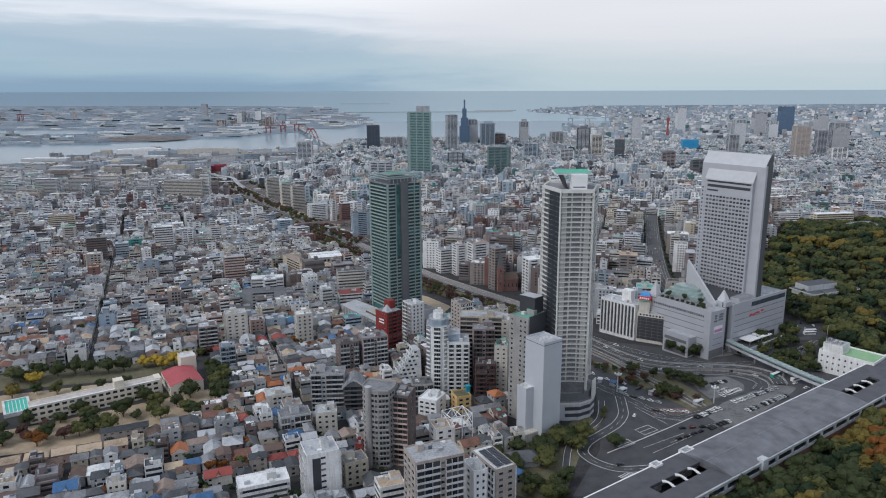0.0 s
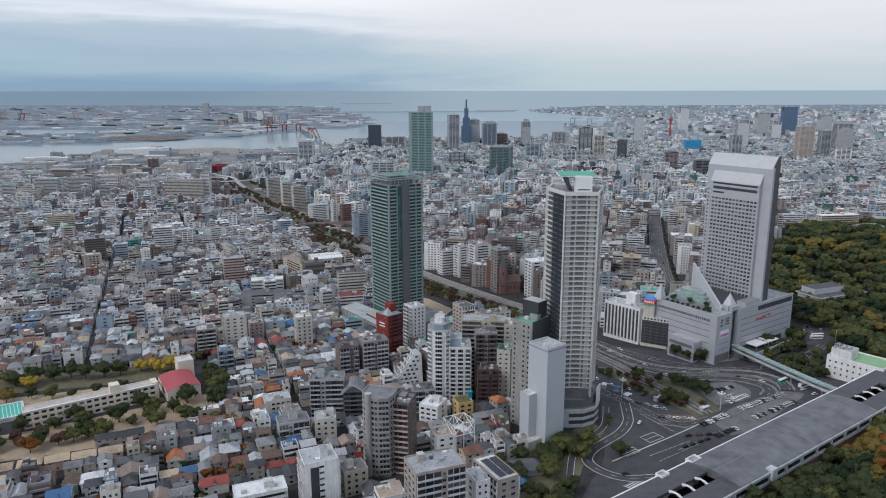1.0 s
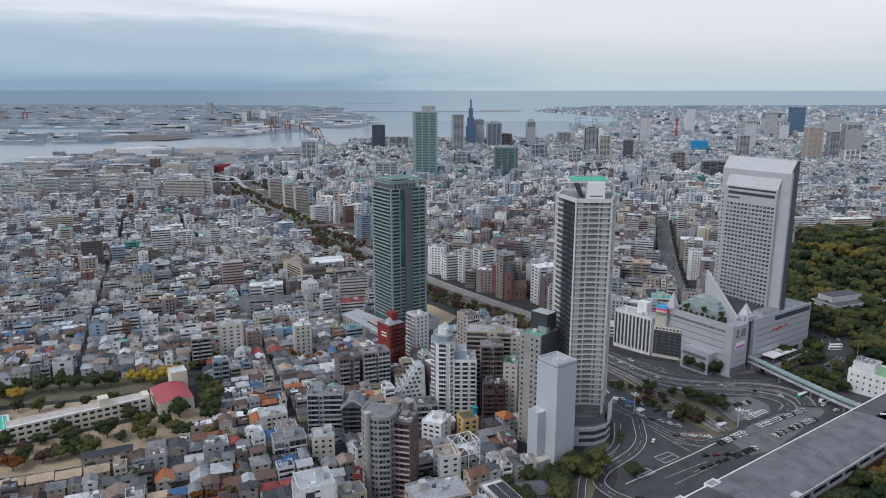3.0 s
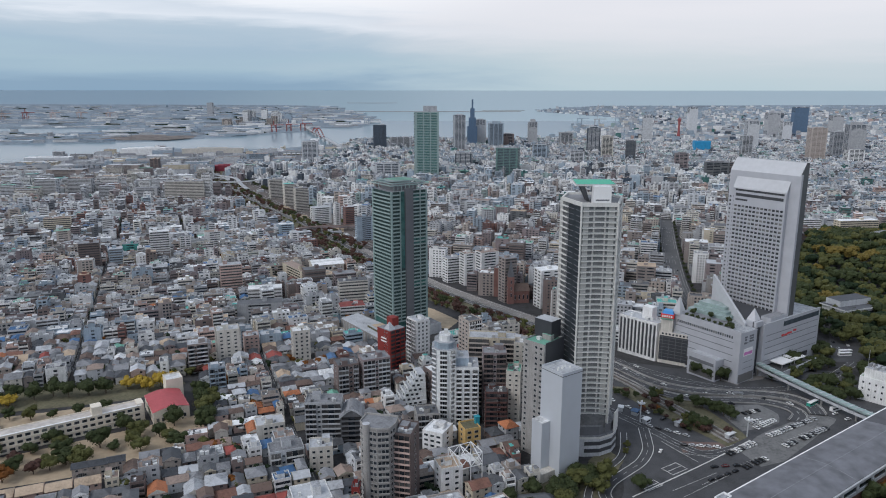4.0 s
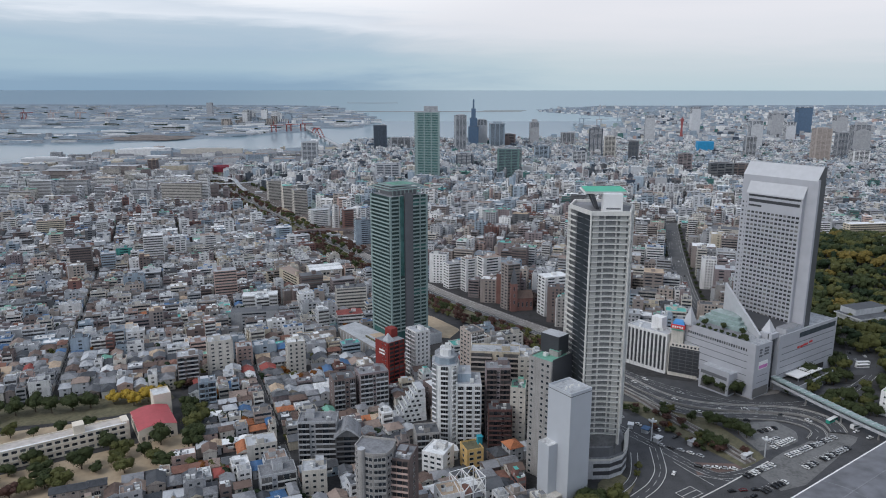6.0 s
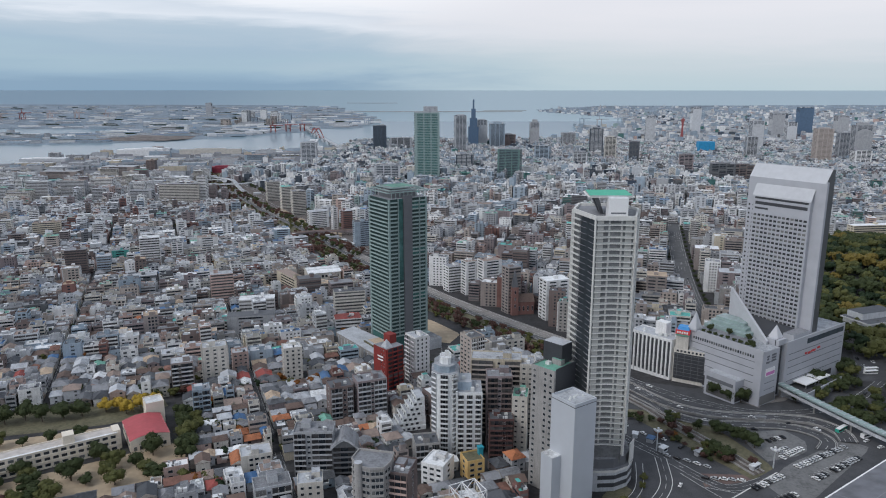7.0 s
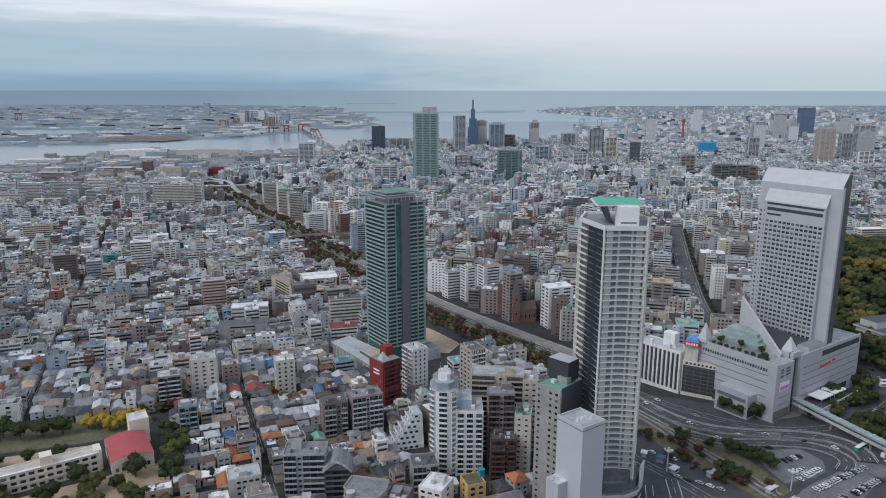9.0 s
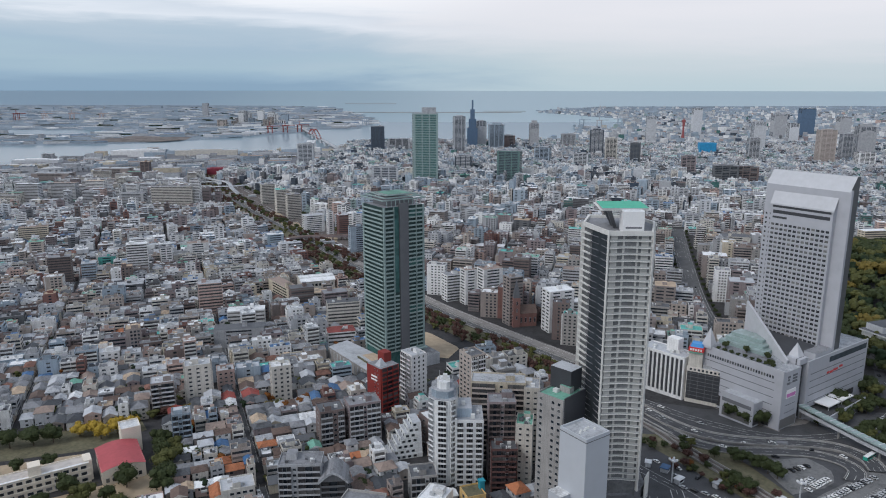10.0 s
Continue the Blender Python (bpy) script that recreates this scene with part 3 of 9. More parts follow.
def clear(x, y, r):
    """Whether a lot of that radius is free of streets, water and placed buildings."""
    if not all((x - a) ** 2 + (y - b) ** 2 > (q + r * 0.85) ** 2 for a, b, q in TAKEN):
        return False
    if any(inside(p, x, y) for p in (PLAZA, SCHOOL, HILL, TEAL_YARD)):
        return False
    if near_line(RIVER, x, y) < (30 if y < 1250 else 24 if y < 1800 else 14) + r * 0.7 or near_line(AVENUE, x, y) < 13.5 + r * 0.6:
        return False
    if 1040 < y < 1960 and near_line(TRACKS, x, y) < 40 + r * 0.6:
        return False
    if any(near_line(s, x, y) < r * 0.45 for s in STREETS):
        return False
    if is_sea(x, y) or is_sea(x, y + 30):
        return False
    return True


def east_of_river(x, y):
    ys = [p[1] for p in RIVER]
    return x > steps(y, ys, [p[0] for p in RIVER])


def lots(rng, turn, v0, u_range, v_range, accept, wide, deep, street, lane, every_v, every_u=2, jog=False):
    """Walks a turned street grid and yields lots: x, y, width, depth."""
    c, s = math.cos(radians(turn)), math.sin(radians(turn))
    u = u_range[0]
    row = 0
    while u < u_range[1]:
        deep_now = rng.uniform(*deep)
        v = v0 + math.floor((v_range[0] - v0) / every_v) * every_v
        while v < v_range[1]:
            end = v + every_v - street
            q = v
            while q < end - 4:
                w = min(rng.uniform(*wide), end - q)
                if end - q - w < wide[0] * 0.6:
                    w = end - q
                x, y = c * (q + w / 2) - s * (u + deep_now / 2), s * (q + w / 2) + c * (u + deep_now / 2)
                if accept(x, y):
                    yield x, y, w, deep_now
                q += w
            v += every_v
        row += 1
        if jog and row % 5 == 0:
            v0 += rng.uniform(-34, 34)
        u += deep_now + (lane if row % every_u == 0 else 0.6)


def in_view(x, y, lo, hi):
    return lo <= y < hi and abs(x) < 0.68 * y + 45


def fill_city():
    rng = random.Random(7)
    things = 0
    bands = {}

    def band(x, y):
        key = ("east" if east_of_river(x, y) else "west", 0 if y < 700 else 1 if y < 1100 else 2 if y < 1700 else 3)
        return bands.setdefault(key, Build())

    def put(x, y, w, d, rot, parts, house):
        nonlocal things
        words = COLOUR_WORDS.get(parts["wall"].m[0].split("_")[1], "pale")
        if house and things < 48 and y < 460 and x < 40:
            things += 1
            top = COLOUR_WORDS.get(parts["roof"].m[0].split("_")[1], "grey")
            stand(parts, x, y, rot, "house", f"small {words} house with {top} pitched roof", "house", "small houses of the old quarter")
        elif y < 560 and things < 290 and x < 40:
            things += 1
            if house:
                top = COLOUR_WORDS.get(parts["roof"].m[0].split("_")[1], "grey")
                stand_plain(parts, x, y, rot, "house", f"small {words} house with {top} pitched roof", "house", "small houses of the old quarter")
            else:
                stand_plain(parts, x, y, rot, "apartment_block", f"low {words} flat-roofed building among small houses", "building", "low flats of the old quarter")
        else:
            pour(band(x, y), parts, x, y, rot)

    # West of the river: a dense quarter of small houses, with flats among them; plots grow further off.
    for lo, hi, wide, deep, share in ((200, 610, (6.5, 12), (8, 12), 0.8), (610, 1050, (7.5, 19), (9, 13.5), 0.72)):
        for x, y, w, d in lots(rng, 21.8, 82.0, (150, 1150), (-900, 700), lambda x, y: in_view(x, y, lo, hi) and not east_of_river(x, y), wide, deep, 4.4, 3.0, 137.4):
            r = math.hypot(w, d) / 2
            if not clear(x, y, min(r, 8.5) * 0.8):
                continue
            pick = rng.random()
            turn = 21.8 + rng.choice([-3, -1, 0, 0, 0, 1.5, 3])
            if w < 12.5 and pick < share:
                put(x, y, w, d, turn, small_house(rng, w - rng.uniform(0.4, 1.6), d - rng.uniform(0.4, 2), rng.choice([2, 2, 2, 3]), 1), True)
            elif pick < 0.96 or y < 560:
                put(x, y, w, d, turn, flat_block(rng, w - rng.uniform(0.6, 2), d - rng.uniform(0.3, 2), rng.choice([2, 3, 3, 3, 4] if y < 610 else [2, 3, 3, 3, 4, 4, 5]), 1, rng.choice(HOUSE_WALLS) if rng.random() < 0.5 else None), False)
            else:
                put(x, y, w, d, turn, flat_block(rng, w + 1, d + 1.5, rng.choice([4, 5, 6, 7]), 1), False)
    # The strip just in front of the towers and the east bank: flats and offices.
    for x, y, w, d in lots(rng, -15.9, 32.0, (150, 1300), (-700, 1400), lambda x, y: in_view(x, y, 560, 1250) and east_of_river(x, y) and (y > 600 or x < 60), (9, 25), (12, 19), 5, 4, 80):
        if not clear(x, y, math.hypot(w, d) * 0.36):
            continue
        tall = rng.choice([3, 3, 4, 5, 5, 6, 7, 7, 8, 9, 10, 11]) if x < 500 else rng.choice([2, 2, 3, 3, 4])
        pour(band(x, y), flat_block(rng, w - rng.uniform(0.4, 2), d - rng.uniform(0.4, 2), tall, 1), x, y, -15.9 + rng.choice([-2, 0, 0, 2]))

    def far_lots(turn, v0, us, vs, accept, wide, deep, street=5, lane=4):
        """Plots of very uneven size."""
        for x, y, w, d in lots(rng, turn, v0, us, vs, accept, wide, deep, street, lane, 96, 3, True):
            if clear(x, y, math.hypot(w, d) * 0.36):
                yield x, y, w, d, turn + rng.choice([-4, -2, 0, 0, 3])

    # Low roofs of the old quarter, with a few taller flats.
    for x, y, w, d, r in far_lots(21.8, 77.0, (900, 2100), (-1500, 900), lambda x, y: in_view(x, y, 1050, 1560) and not east_of_river(x, y), (8, 24), (9, 17)):
        pick = rng.random()
        if pick < 0.42 and w < 15:
            pour(band(x, y), small_house(rng, w * 0.93, d * 0.93, rng.choice([2, 2, 3]), 2, rng.choice(WALLS_HAZY)), x, y, r, True)
        elif pick < 0.94:
            pour(band(x, y), flat_block(rng, w - 1, d - 1, rng.choice([2, 2, 2, 3, 3, 3, 4, 4, 5]), 2, style=rng.choice(["grid", "balcony", "strip", "blank"])), x, y, r, True)
        else:
            pour(band(x, y), flat_block(rng, w, d, rng.choice([6, 7, 8, 9]), 2), x, y, r, True)
    # A belt of public slab flats and larger halls.
    for x, y, w, d, r in far_lots(8.0, 40.0, (1250, 2300), (-1900, 900), lambda x, y: in_view(x, y, 1560, 2020) and not east_of_river(x, y), (14, 48), (14, 24), 12, 10):
        pick = rng.random()
        if pick < 0.72:
            pour(band(x, y), flat_block(rng, w - 3, d - 2, rng.choice([2, 2, 3, 3, 4, 5]), 2, style=rng.choice(["strip", "blank", "balcony"])), x, y, r, True)
        else:
            pour(band(x, y), flat_block(rng, w - 3, min(d, 16), rng.choice([7, 8, 9, 10, 11]), 2, rng.choice(["wall_white", "wall_white", "wall_pale", "wall_ivory", "wall_mauve"]), style="balcony", front=0), x, y, r, True)
    # Freight yards, sheds and quays along the harbour: low, wide, with open ground.
    for x, y, w, d, r in far_lots(10.0, 20.0, (1900, 3600), (-2300, 1200), lambda x, y: in_view(x, y, 2020, 3080) and (not east_of_river(x, y) or (y > 2300 and x < -420)), (24, 92), (18, 42), 16, 14):
        if rng.random() < 0.5:
            high = rng.choice([1, 2, 2, 3, 3]) if rng.random() < 0.9 else 6
            pour(band(x, y), flat_block(rng, w - 6, d - 4, high, 2, rng.choice(["wall_white", "wall_pale", "wall_pale", "wall_cream", "wall_grey", "wall_blue"]),
                                        rng.choice(["roof_white", "roof_pale", "roof_pale", "roof_grey", "roof_grey", "roof_slate", "roof_clay"]), rng.choice(["strip", "blank", "blank"]), 3.6), x, y, r, True)
    for x, y, w, d, r in far_lots(-15.9, 32.0, (900, 3800), (-1900, 2700), lambda x, y: in_view(x, y, 1250, 3450) and east_of_river(x, y) and not (y > 2300 and x < -420), (9, 30), (12, 24)):
        k = 1.0 if x < 650 else 0.6
        tall = max(2, int(k * rng.choice([3, 3, 4, 4, 5, 5, 6, 7, 8, 9, 10, 12] if y < 2100 else [3, 4, 4, 5, 6, 6, 7, 8, 9])))
        pour(band(x, y), flat_block(rng, w - rng.uniform(0.5, 3), (d - 1) * rng.uniform(0.8, 1), tall, 2, rng.choice(WALLS_HAZIER) if y > 1700 or rng.random() < 0.4 else None, style=rng.choice(["balcony", "strip", "blank", "grid"]) if y > 1700 else None), x, y, r, True)
    for (bank, k), build in bands.items():
        ob = new("city_blocks", build.mesh("city_blocks"))
        tagged(ob, ("dense quarter of small houses and low flats" if bank == "west" else "crowded flats and office blocks") + (" nearby", " in the middle distance", " far off", " near the harbour")[k], "buildings", kind="stuff")
    # Beyond the harbour and along the far shore.
    shore, groves = Build(), Build()
    for _ in range(3300):
        a, y = rng.uniform(-0.72, 0.72), 3200 * (10500 / 3200) ** rng.random()
        x = a * y
        if is_sea(x, y) or is_sea(x, y - 60) or is_sea(x, y + 60) or (y < 3400 and x > -600 and x < 2400) or inside(SAND, x, y):
            continue
        island = inside(ISLAND, x, y)
        if island and rng.random() < 0.42:
            continue
        low = island and rng.random() < 0.86
        w, d = (rng.uniform(40, 170), rng.uniform(24, 60)) if low else (rng.uniform(12, 44), rng.uniform(12, 30))
        hh = rng.uniform(5, 13) if low else rng.choice([7, 8, 10, 10, 13, 16, 20, 28])
        b = Build()
        # Far shore: haze is put into these pale and blue tones.
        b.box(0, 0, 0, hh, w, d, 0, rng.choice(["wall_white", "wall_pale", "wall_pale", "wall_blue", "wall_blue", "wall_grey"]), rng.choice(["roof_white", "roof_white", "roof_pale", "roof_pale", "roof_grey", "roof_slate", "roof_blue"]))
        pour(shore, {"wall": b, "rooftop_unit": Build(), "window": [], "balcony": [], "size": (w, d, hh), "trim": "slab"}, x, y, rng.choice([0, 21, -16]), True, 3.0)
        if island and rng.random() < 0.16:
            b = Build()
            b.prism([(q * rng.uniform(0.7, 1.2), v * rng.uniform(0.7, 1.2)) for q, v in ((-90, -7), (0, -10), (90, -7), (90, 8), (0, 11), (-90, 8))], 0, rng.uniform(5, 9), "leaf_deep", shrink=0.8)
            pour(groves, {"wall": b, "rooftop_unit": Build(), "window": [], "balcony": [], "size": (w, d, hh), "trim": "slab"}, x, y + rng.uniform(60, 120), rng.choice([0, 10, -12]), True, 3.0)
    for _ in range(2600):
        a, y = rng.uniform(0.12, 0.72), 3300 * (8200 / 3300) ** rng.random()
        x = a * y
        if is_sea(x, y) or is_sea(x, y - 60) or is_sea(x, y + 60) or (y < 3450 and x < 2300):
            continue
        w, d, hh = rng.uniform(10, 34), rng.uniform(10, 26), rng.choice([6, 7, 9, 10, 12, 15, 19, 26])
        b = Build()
        b.box(0, 0, 0, hh, w, d, 0, rng.choice(WALLS_HAZIER), rng.choice(["roof_pale", "roof_grey", "roof_grey", "roof_slate", "roof_clay", "roof_pale"]))
        pour(shore, {"wall": b, "rooftop_unit": Build(), "window": [], "balcony": [], "size": (w, d, hh), "trim": "slab"}, x, y, rng.choice([0, 21, -16]), True, 3.0)
    tagged(new("shelter_belt", groves.mesh("shelter_belt")), "dark green belts of trees on the harbour island", "trees", kind="stuff")
    tagged(new("far_shore_buildings", shore.mesh("far_shore_buildings")), "pale warehouses and blocks on the far shore of the harbour", "buildings", kind="stuff")


# ---- more materials ----
M["flats_white"] = material("flats_white", (0.74, 0.755, 0.76), 0.7, vary=0.08, stain=0.08, streak=0.15)
M["maroon"] = material("maroon_tile", (0.115, 0.062, 0.058), 0.7, vary=0.15, streak=0.15)
M["teal_mid"] = material("green_glass_slab", (0.12, 0.20, 0.19), 0.3, vary=0.2, grain=4.0)
M["tower_white"] = material("tower_white", (0.66, 0.655, 0.63), 0.65, vary=0.06, streak=0.12)
M["hotel_panel"] = material("hotel_panel", (0.45, 0.46, 0.495), 0.5, vary=0.05, grain=6.0)
M["glass_pale"] = material("pale_green_glass", (0.26, 0.33, 0.32), 0.2, vary=0.2, grain=3.0)
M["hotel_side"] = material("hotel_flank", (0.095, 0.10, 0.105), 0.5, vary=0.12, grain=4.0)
M["hotel_pane"] = material("hotel_window", (0.04, 0.044, 0.052), 0.3, vary=0.35, grain=2.0, random_value=0.6, curtain=0.35)
M["hotel_cap"] = material("hotel_cap", (0.51, 0.52, 0.545), 0.45, vary=0.05, grain=3.0)
M["hotel_dark"] = material("hotel_dark", (0.055, 0.058, 0.065), 0.4, vary=0.1)
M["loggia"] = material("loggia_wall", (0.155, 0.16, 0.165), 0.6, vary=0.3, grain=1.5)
M["rail_glass"] = material("frosted_rail_glass", (0.36, 0.375, 0.37), 0.35, vary=0.15, grain=2.0)
M["bay_grey"] = material("bay_wall_grey", (0.50, 0.50, 0.48), 0.7, vary=0.2, grain=1.5)
M["seam"] = material("shadow_joint", (0.16, 0.165, 0.18), 0.8, vary=0.1)
M["helipad_green"] = material("helipad_green", (0.08, 0.43, 0.29), 0.7, vary=0.1)
M["cladding"] = material("smooth_cladding", (0.48, 0.507, 0.545), 0.55, vary=0.03, grain=8.0)
M["red_tile"] = material("red_tile", (0.23, 0.035, 0.03), 0.6, vary=0.12)
M["sign_red"] = material("sign_red", (0.62, 0.05, 0.05), 0.5, vary=0.05)
M["sign_blue"] = material("sign_blue", (0.06, 0.28, 0.62), 0.5, vary=0.1)
M["port_red"] = material("muted_red_steel", (0.30, 0.085, 0.085), 0.6, vary=0.1)
M["hall_red"] = material("crimson_hall", (0.22, 0.03, 0.05), 0.6, vary=0.12)
M["tarp_blue"] = material("blue_sheeting", (0.03, 0.27, 0.50), 0.6, vary=0.15, grain=6.0)
M["sign_magenta"] = material("sign_magenta", (0.60, 0.22, 0.50), 0.5, vary=0.1)
M["sign_white"] = material("sign_white", (0.80, 0.80, 0.80), 0.5, vary=0.05)
M["station_roof"] = material("station_roof", (0.15, 0.153, 0.17), 0.5, vary=0.26, grain=11.0, stain=0.12)
M["platform_roof"] = material("dark_platform_roof", (0.085, 0.085, 0.095), 0.6, vary=0.14, grain=5.0, stain=0.1)
M["station_wall"] = material("station_brick", (0.20, 0.11, 0.085), 0.85, vary=0.15)
M["teal_band"] = material("pale_teal_band", (0.28, 0.365, 0.355), 0.6, vary=0.08)
M["pillar"] = material("dark_pillar", (0.135, 0.14, 0.15), 0.6, vary=0.08)
M["gym_red"] = material("gym_roof_red", (0.40, 0.075, 0.085), 0.6, vary=0.1, grain=2.0)
M["school_cream"] = material("school_cream", (0.72, 0.655, 0.56), 0.75, vary=0.08, stain=0.08)
M["school_roof"] = material("pale_roof_sheet", (0.50, 0.46, 0.43), 0.8, vary=0.15, grain=3.0, stain=0.15)
M["pool"] = material("pool_green", (0.05, 0.46, 0.36), 0.4, vary=0.15)
M["solar"] = material("solar_panel", (0.04, 0.045, 0.06), 0.25, vary=0.15)
M["tyre"] = material("tyre_rubber", (0.02, 0.02, 0.02), 0.9)
M["haze_blue"] = material("blue_glass_tower", (0.09, 0.145, 0.225), 0.3, vary=0.15)
M["flank_glass"] = material("flank_glass", (0.028, 0.036, 0.043), 0.4, vary=0.3, grain=2.0, specular=0.25)
# Teal-toned dark colour for the shade painted behind balconies.
M["teal_dark"] = material("painted_teal_shade", (0.028, 0.06, 0.058), 0.5, vary=0.35, grain=1.6)
M["slate_glass"] = material("slate_blue_glass", (0.055, 0.075, 0.105), 0.3, vary=0.2, grain=4.0)
M["office_glass"] = material("office_glass", (0.07, 0.085, 0.105), 0.2, vary=0.25, grain=4.0)
M["terracotta"] = material("terracotta_paving", (0.145, 0.10, 0.09), 0.9, vary=0.2)
for k_, c_ in (("car_white", (0.78, 0.78, 0.77)), ("car_black", (0.02, 0.02, 0.022)), ("car_silver", (0.45, 0.46, 0.47)), ("car_red", (0.11, 0.02, 0.024)), ("car_blue", (0.04, 0.10, 0.28)), ("car_green", (0.05, 0.35, 0.27))):
    M[k_] = material(k_, c_, 0.25, vary=0.02)


def thing(name, x, y, rot, label, category, base=None, group="", keep=0.0):
    """The empty at a thing's base; keep: the radius that stays free of other buildings."""
    root = new(name, None)
    root.matrix_world = pose(x, y, height(x, y) if base is None else base, 0, 0, rot)
    if keep:
        TAKEN.append((x, y, keep))
    return tagged(root, label, category, group)


def placed(name, mesh, parent, x, y, z, rot=0.0, scale=(1, 1, 1)):
    """An object of its own on shared mesh data, in its parent's frame."""
    ob = new(name, mesh)
    ob.parent = parent
    ob.matrix_local = Matrix.LocRotScale((x, y, z), Euler((0, 0, radians(rot))), scale)
    return ob


def one_box(x, y, z0, z1, w, d, mat, rot=0.0, top=None):
    b = Build()
    b.box(x, y, z0, z1, w, d, rot, mat, top, True)
    return b


def block(label, x, y, w, d, top, rot, wall, roof=None, style="grid", front=0, seed=1, name="apartment_block", category="building", storey=3.1, lod=0, trim=None, keep=None, units=True):
    """A flat-roofed building that the film shows well, with its roof at a given height."""
    rng = random.Random(seed + int(x * 7 + y * 3))
    g = height(x, y)
    floors = max(1, int((top - g) / storey))
    parts = flat_block(rng, w, d, floors, lod, wall, roof or rng.choice(FLAT), style, (top - g - 0.4) / floors, front, trim)
    # Nothing opens to the rear; long balconies are broken by a wall bay with a window.
    parts["window"] = [q for q in parts["window"] if q[0] != 2]
    runs, parts["balcony"] = [q for q in parts["balcony"] if q[0] != 2], []
    for side, u0, u1, z, st in runs:
        ln = u1 - u0
        if ln < 9 or lod:
            parts["balcony"].append((side, u0, u1, z, st))
            continue
        gap = 0.06 + 0.06 * ((seed * 3) % 4) / 3
        mid = u0 + ln * (0.38 + 0.24 * ((seed * 7) % 5) / 4)
        parts["balcony"] += [(side, u0, mid - ln * gap, z, st), (side, mid + ln * gap, u1, z, st)]
        parts["window"].append((side, mid - 0.9, mid + 0.9, z + 0.9, z + 2.3))
    if not units:
        parts["rooftop_unit"] = Build()
    TAKEN.append((x, y, 0.55 * math.hypot(w, d) * 0.85 if keep is None else keep))
    if lod == 0:
        return stand(parts, x, y, rot, name, label, category)
    root = thing(name, x, y, rot, label, category)
    whole = parts["wall"]
    # Glazing also takes the dark strips that paint balcony shade.
    for name_of, keep_it in (("wall", False), ("glazing", True)):
        one = Build()
        for f, m in zip(whole.f, whole.m):
            if (m in ("glass", "shade")) == keep_it:
                one.face([whole.v[i] for i in f], m)
        if one.f:
            ob = part(name_of, one, root)
            if keep_it:
                tagged(ob, kind="stuff")
    each_unit(parts["rooftop_unit"], root)
    return root


# ---- the hotel over the shopping podium ----
def hotel():
    o = (214.0, 530.0)
    rot = 34.5
    root = thing("hotel", *o, rot, "pale grey slab hotel with small windows above a podium", "hotel", 38.5)
    for u, v in ((10, 10), (12, 45), (45, 12), (45, 48), (85, 12), (85, 48), (105, 20)):
        TAKEN.append((*local(*o, rot, u, v), 26))
    # Podium.
    pod = Build()
    pod.prism([(0, 0), (20, 0), (20, 4), (29, 4), (29, 0), (107, 0), (107, 52), (62, 62), (0, 58)], -3, 39, "hotel_panel", "roof_pale")
    podium = part("podium", pod, root)
    seam = one_box(0, 0, 0, 0.35, 1, 0.12, "seam").mesh("joint")
    for z in (10.5, 15.5, 20.5, 25.5, 30.5):
        placed("joint", seam, podium, 68.5, -0.02, z, 0, (72, 1, 1.3))
        placed("joint", seam, podium, -0.02, 31, z, 90, (51, 1, 1.3))
        placed("joint", seam, podium, 11, -0.02, z, 0, (12, 1, 1))
    # Small windows under the roof of the long side, a glass band on the other.
    for k in range(26):
        hang = placed("window", unit_pane("glass"), podium, 0, 7 + k * 1.9, 33.2, 270, (1.2, 1, 2.2))
    part("glass_band", one_box(80, 0.02, 34.2, 38, 50, 0.2, "office_glass"), podium)
    part("glass_slot", one_box(24.5, 3.9, 1, 43, 8.8, 0.5, "hotel_dark"), podium)
    # Openings are flat dark boxes, their inner shade put into the colour.
    part("loading_entrance", one_box(64, 0, 2.5, 7, 60, 0.16, "shade"), podium)
    part("entrance_recess", one_box(-0.02, 20, 0.5, 5, 0.2, 26, "shade"), podium)
    # Writing on the podium that cannot be told apart at this distance.
    for j, (u, z, w_) in enumerate(((55, 26.3, 3.0), (59.2, 26.0, 3.4), (64.5, 26.6, 6.0), (71.5, 27.4, 4.0))):
        part("sign_bar", one_box(u, -0.1, z, z + 1.5, w_, 0.25, "sign_red"), podium, "red lettering drawn as plain bars")
    part("billboard", one_box(10.5, -0.15, 20.5, 26.2, 11, 0.3, "sign_white"), podium, "white billboard on the corner pier")
    part("billboard_print", one_box(10.5, -0.32, 21.2, 23.6, 10, 0.1, "sign_magenta"), podium, "magenta print on the billboard")
    for u, z, w_ in ((6.5, 30, 3.5), (6.5, 32.5, 2), (6.5, 34.4, 3), (13.5, 30.5, 5), (13.5, 32.6, 5), (13.5, 34.6, 5)):
        part("sign_bar", one_box(u, -0.1, z, z + 1.3, w_, 0.25, "seam"), podium, "dark lettering drawn as plain bars")
    # Roof garden: glazed wedge, terrace, planting, the white raking wall and dark glazed slope.
    part("parapet", one_box(0.4, 29, 39, 40.2, 0.8, 58, "hotel_panel"), podium)
    part("parapet_front", one_box(68, 0.4, 39, 40.4, 78, 0.8, "hotel_panel"), podium)
    w = Build()
    w.prism([(3, 18), (18, 18), (18, 55), (3, 55)], 39, 39.3, "roof_grey", "roof_grey")
    part("terrace", w, podium)
    w = Build()
    w.prism([(16, 24), (34, 24), (38, 58), (16, 58)], 39, 41.5, "teal_band", "glass_pale")
    w.prism([(22, 28), (38, 28), (38, 57), (22, 57)], 41.5, 43.5, "teal_band", "glass_pale")
    w.prism([(27, 32), (38, 32), (38, 56), (27, 56)], 43.5, 45.5, "teal_band", "glass_pale")
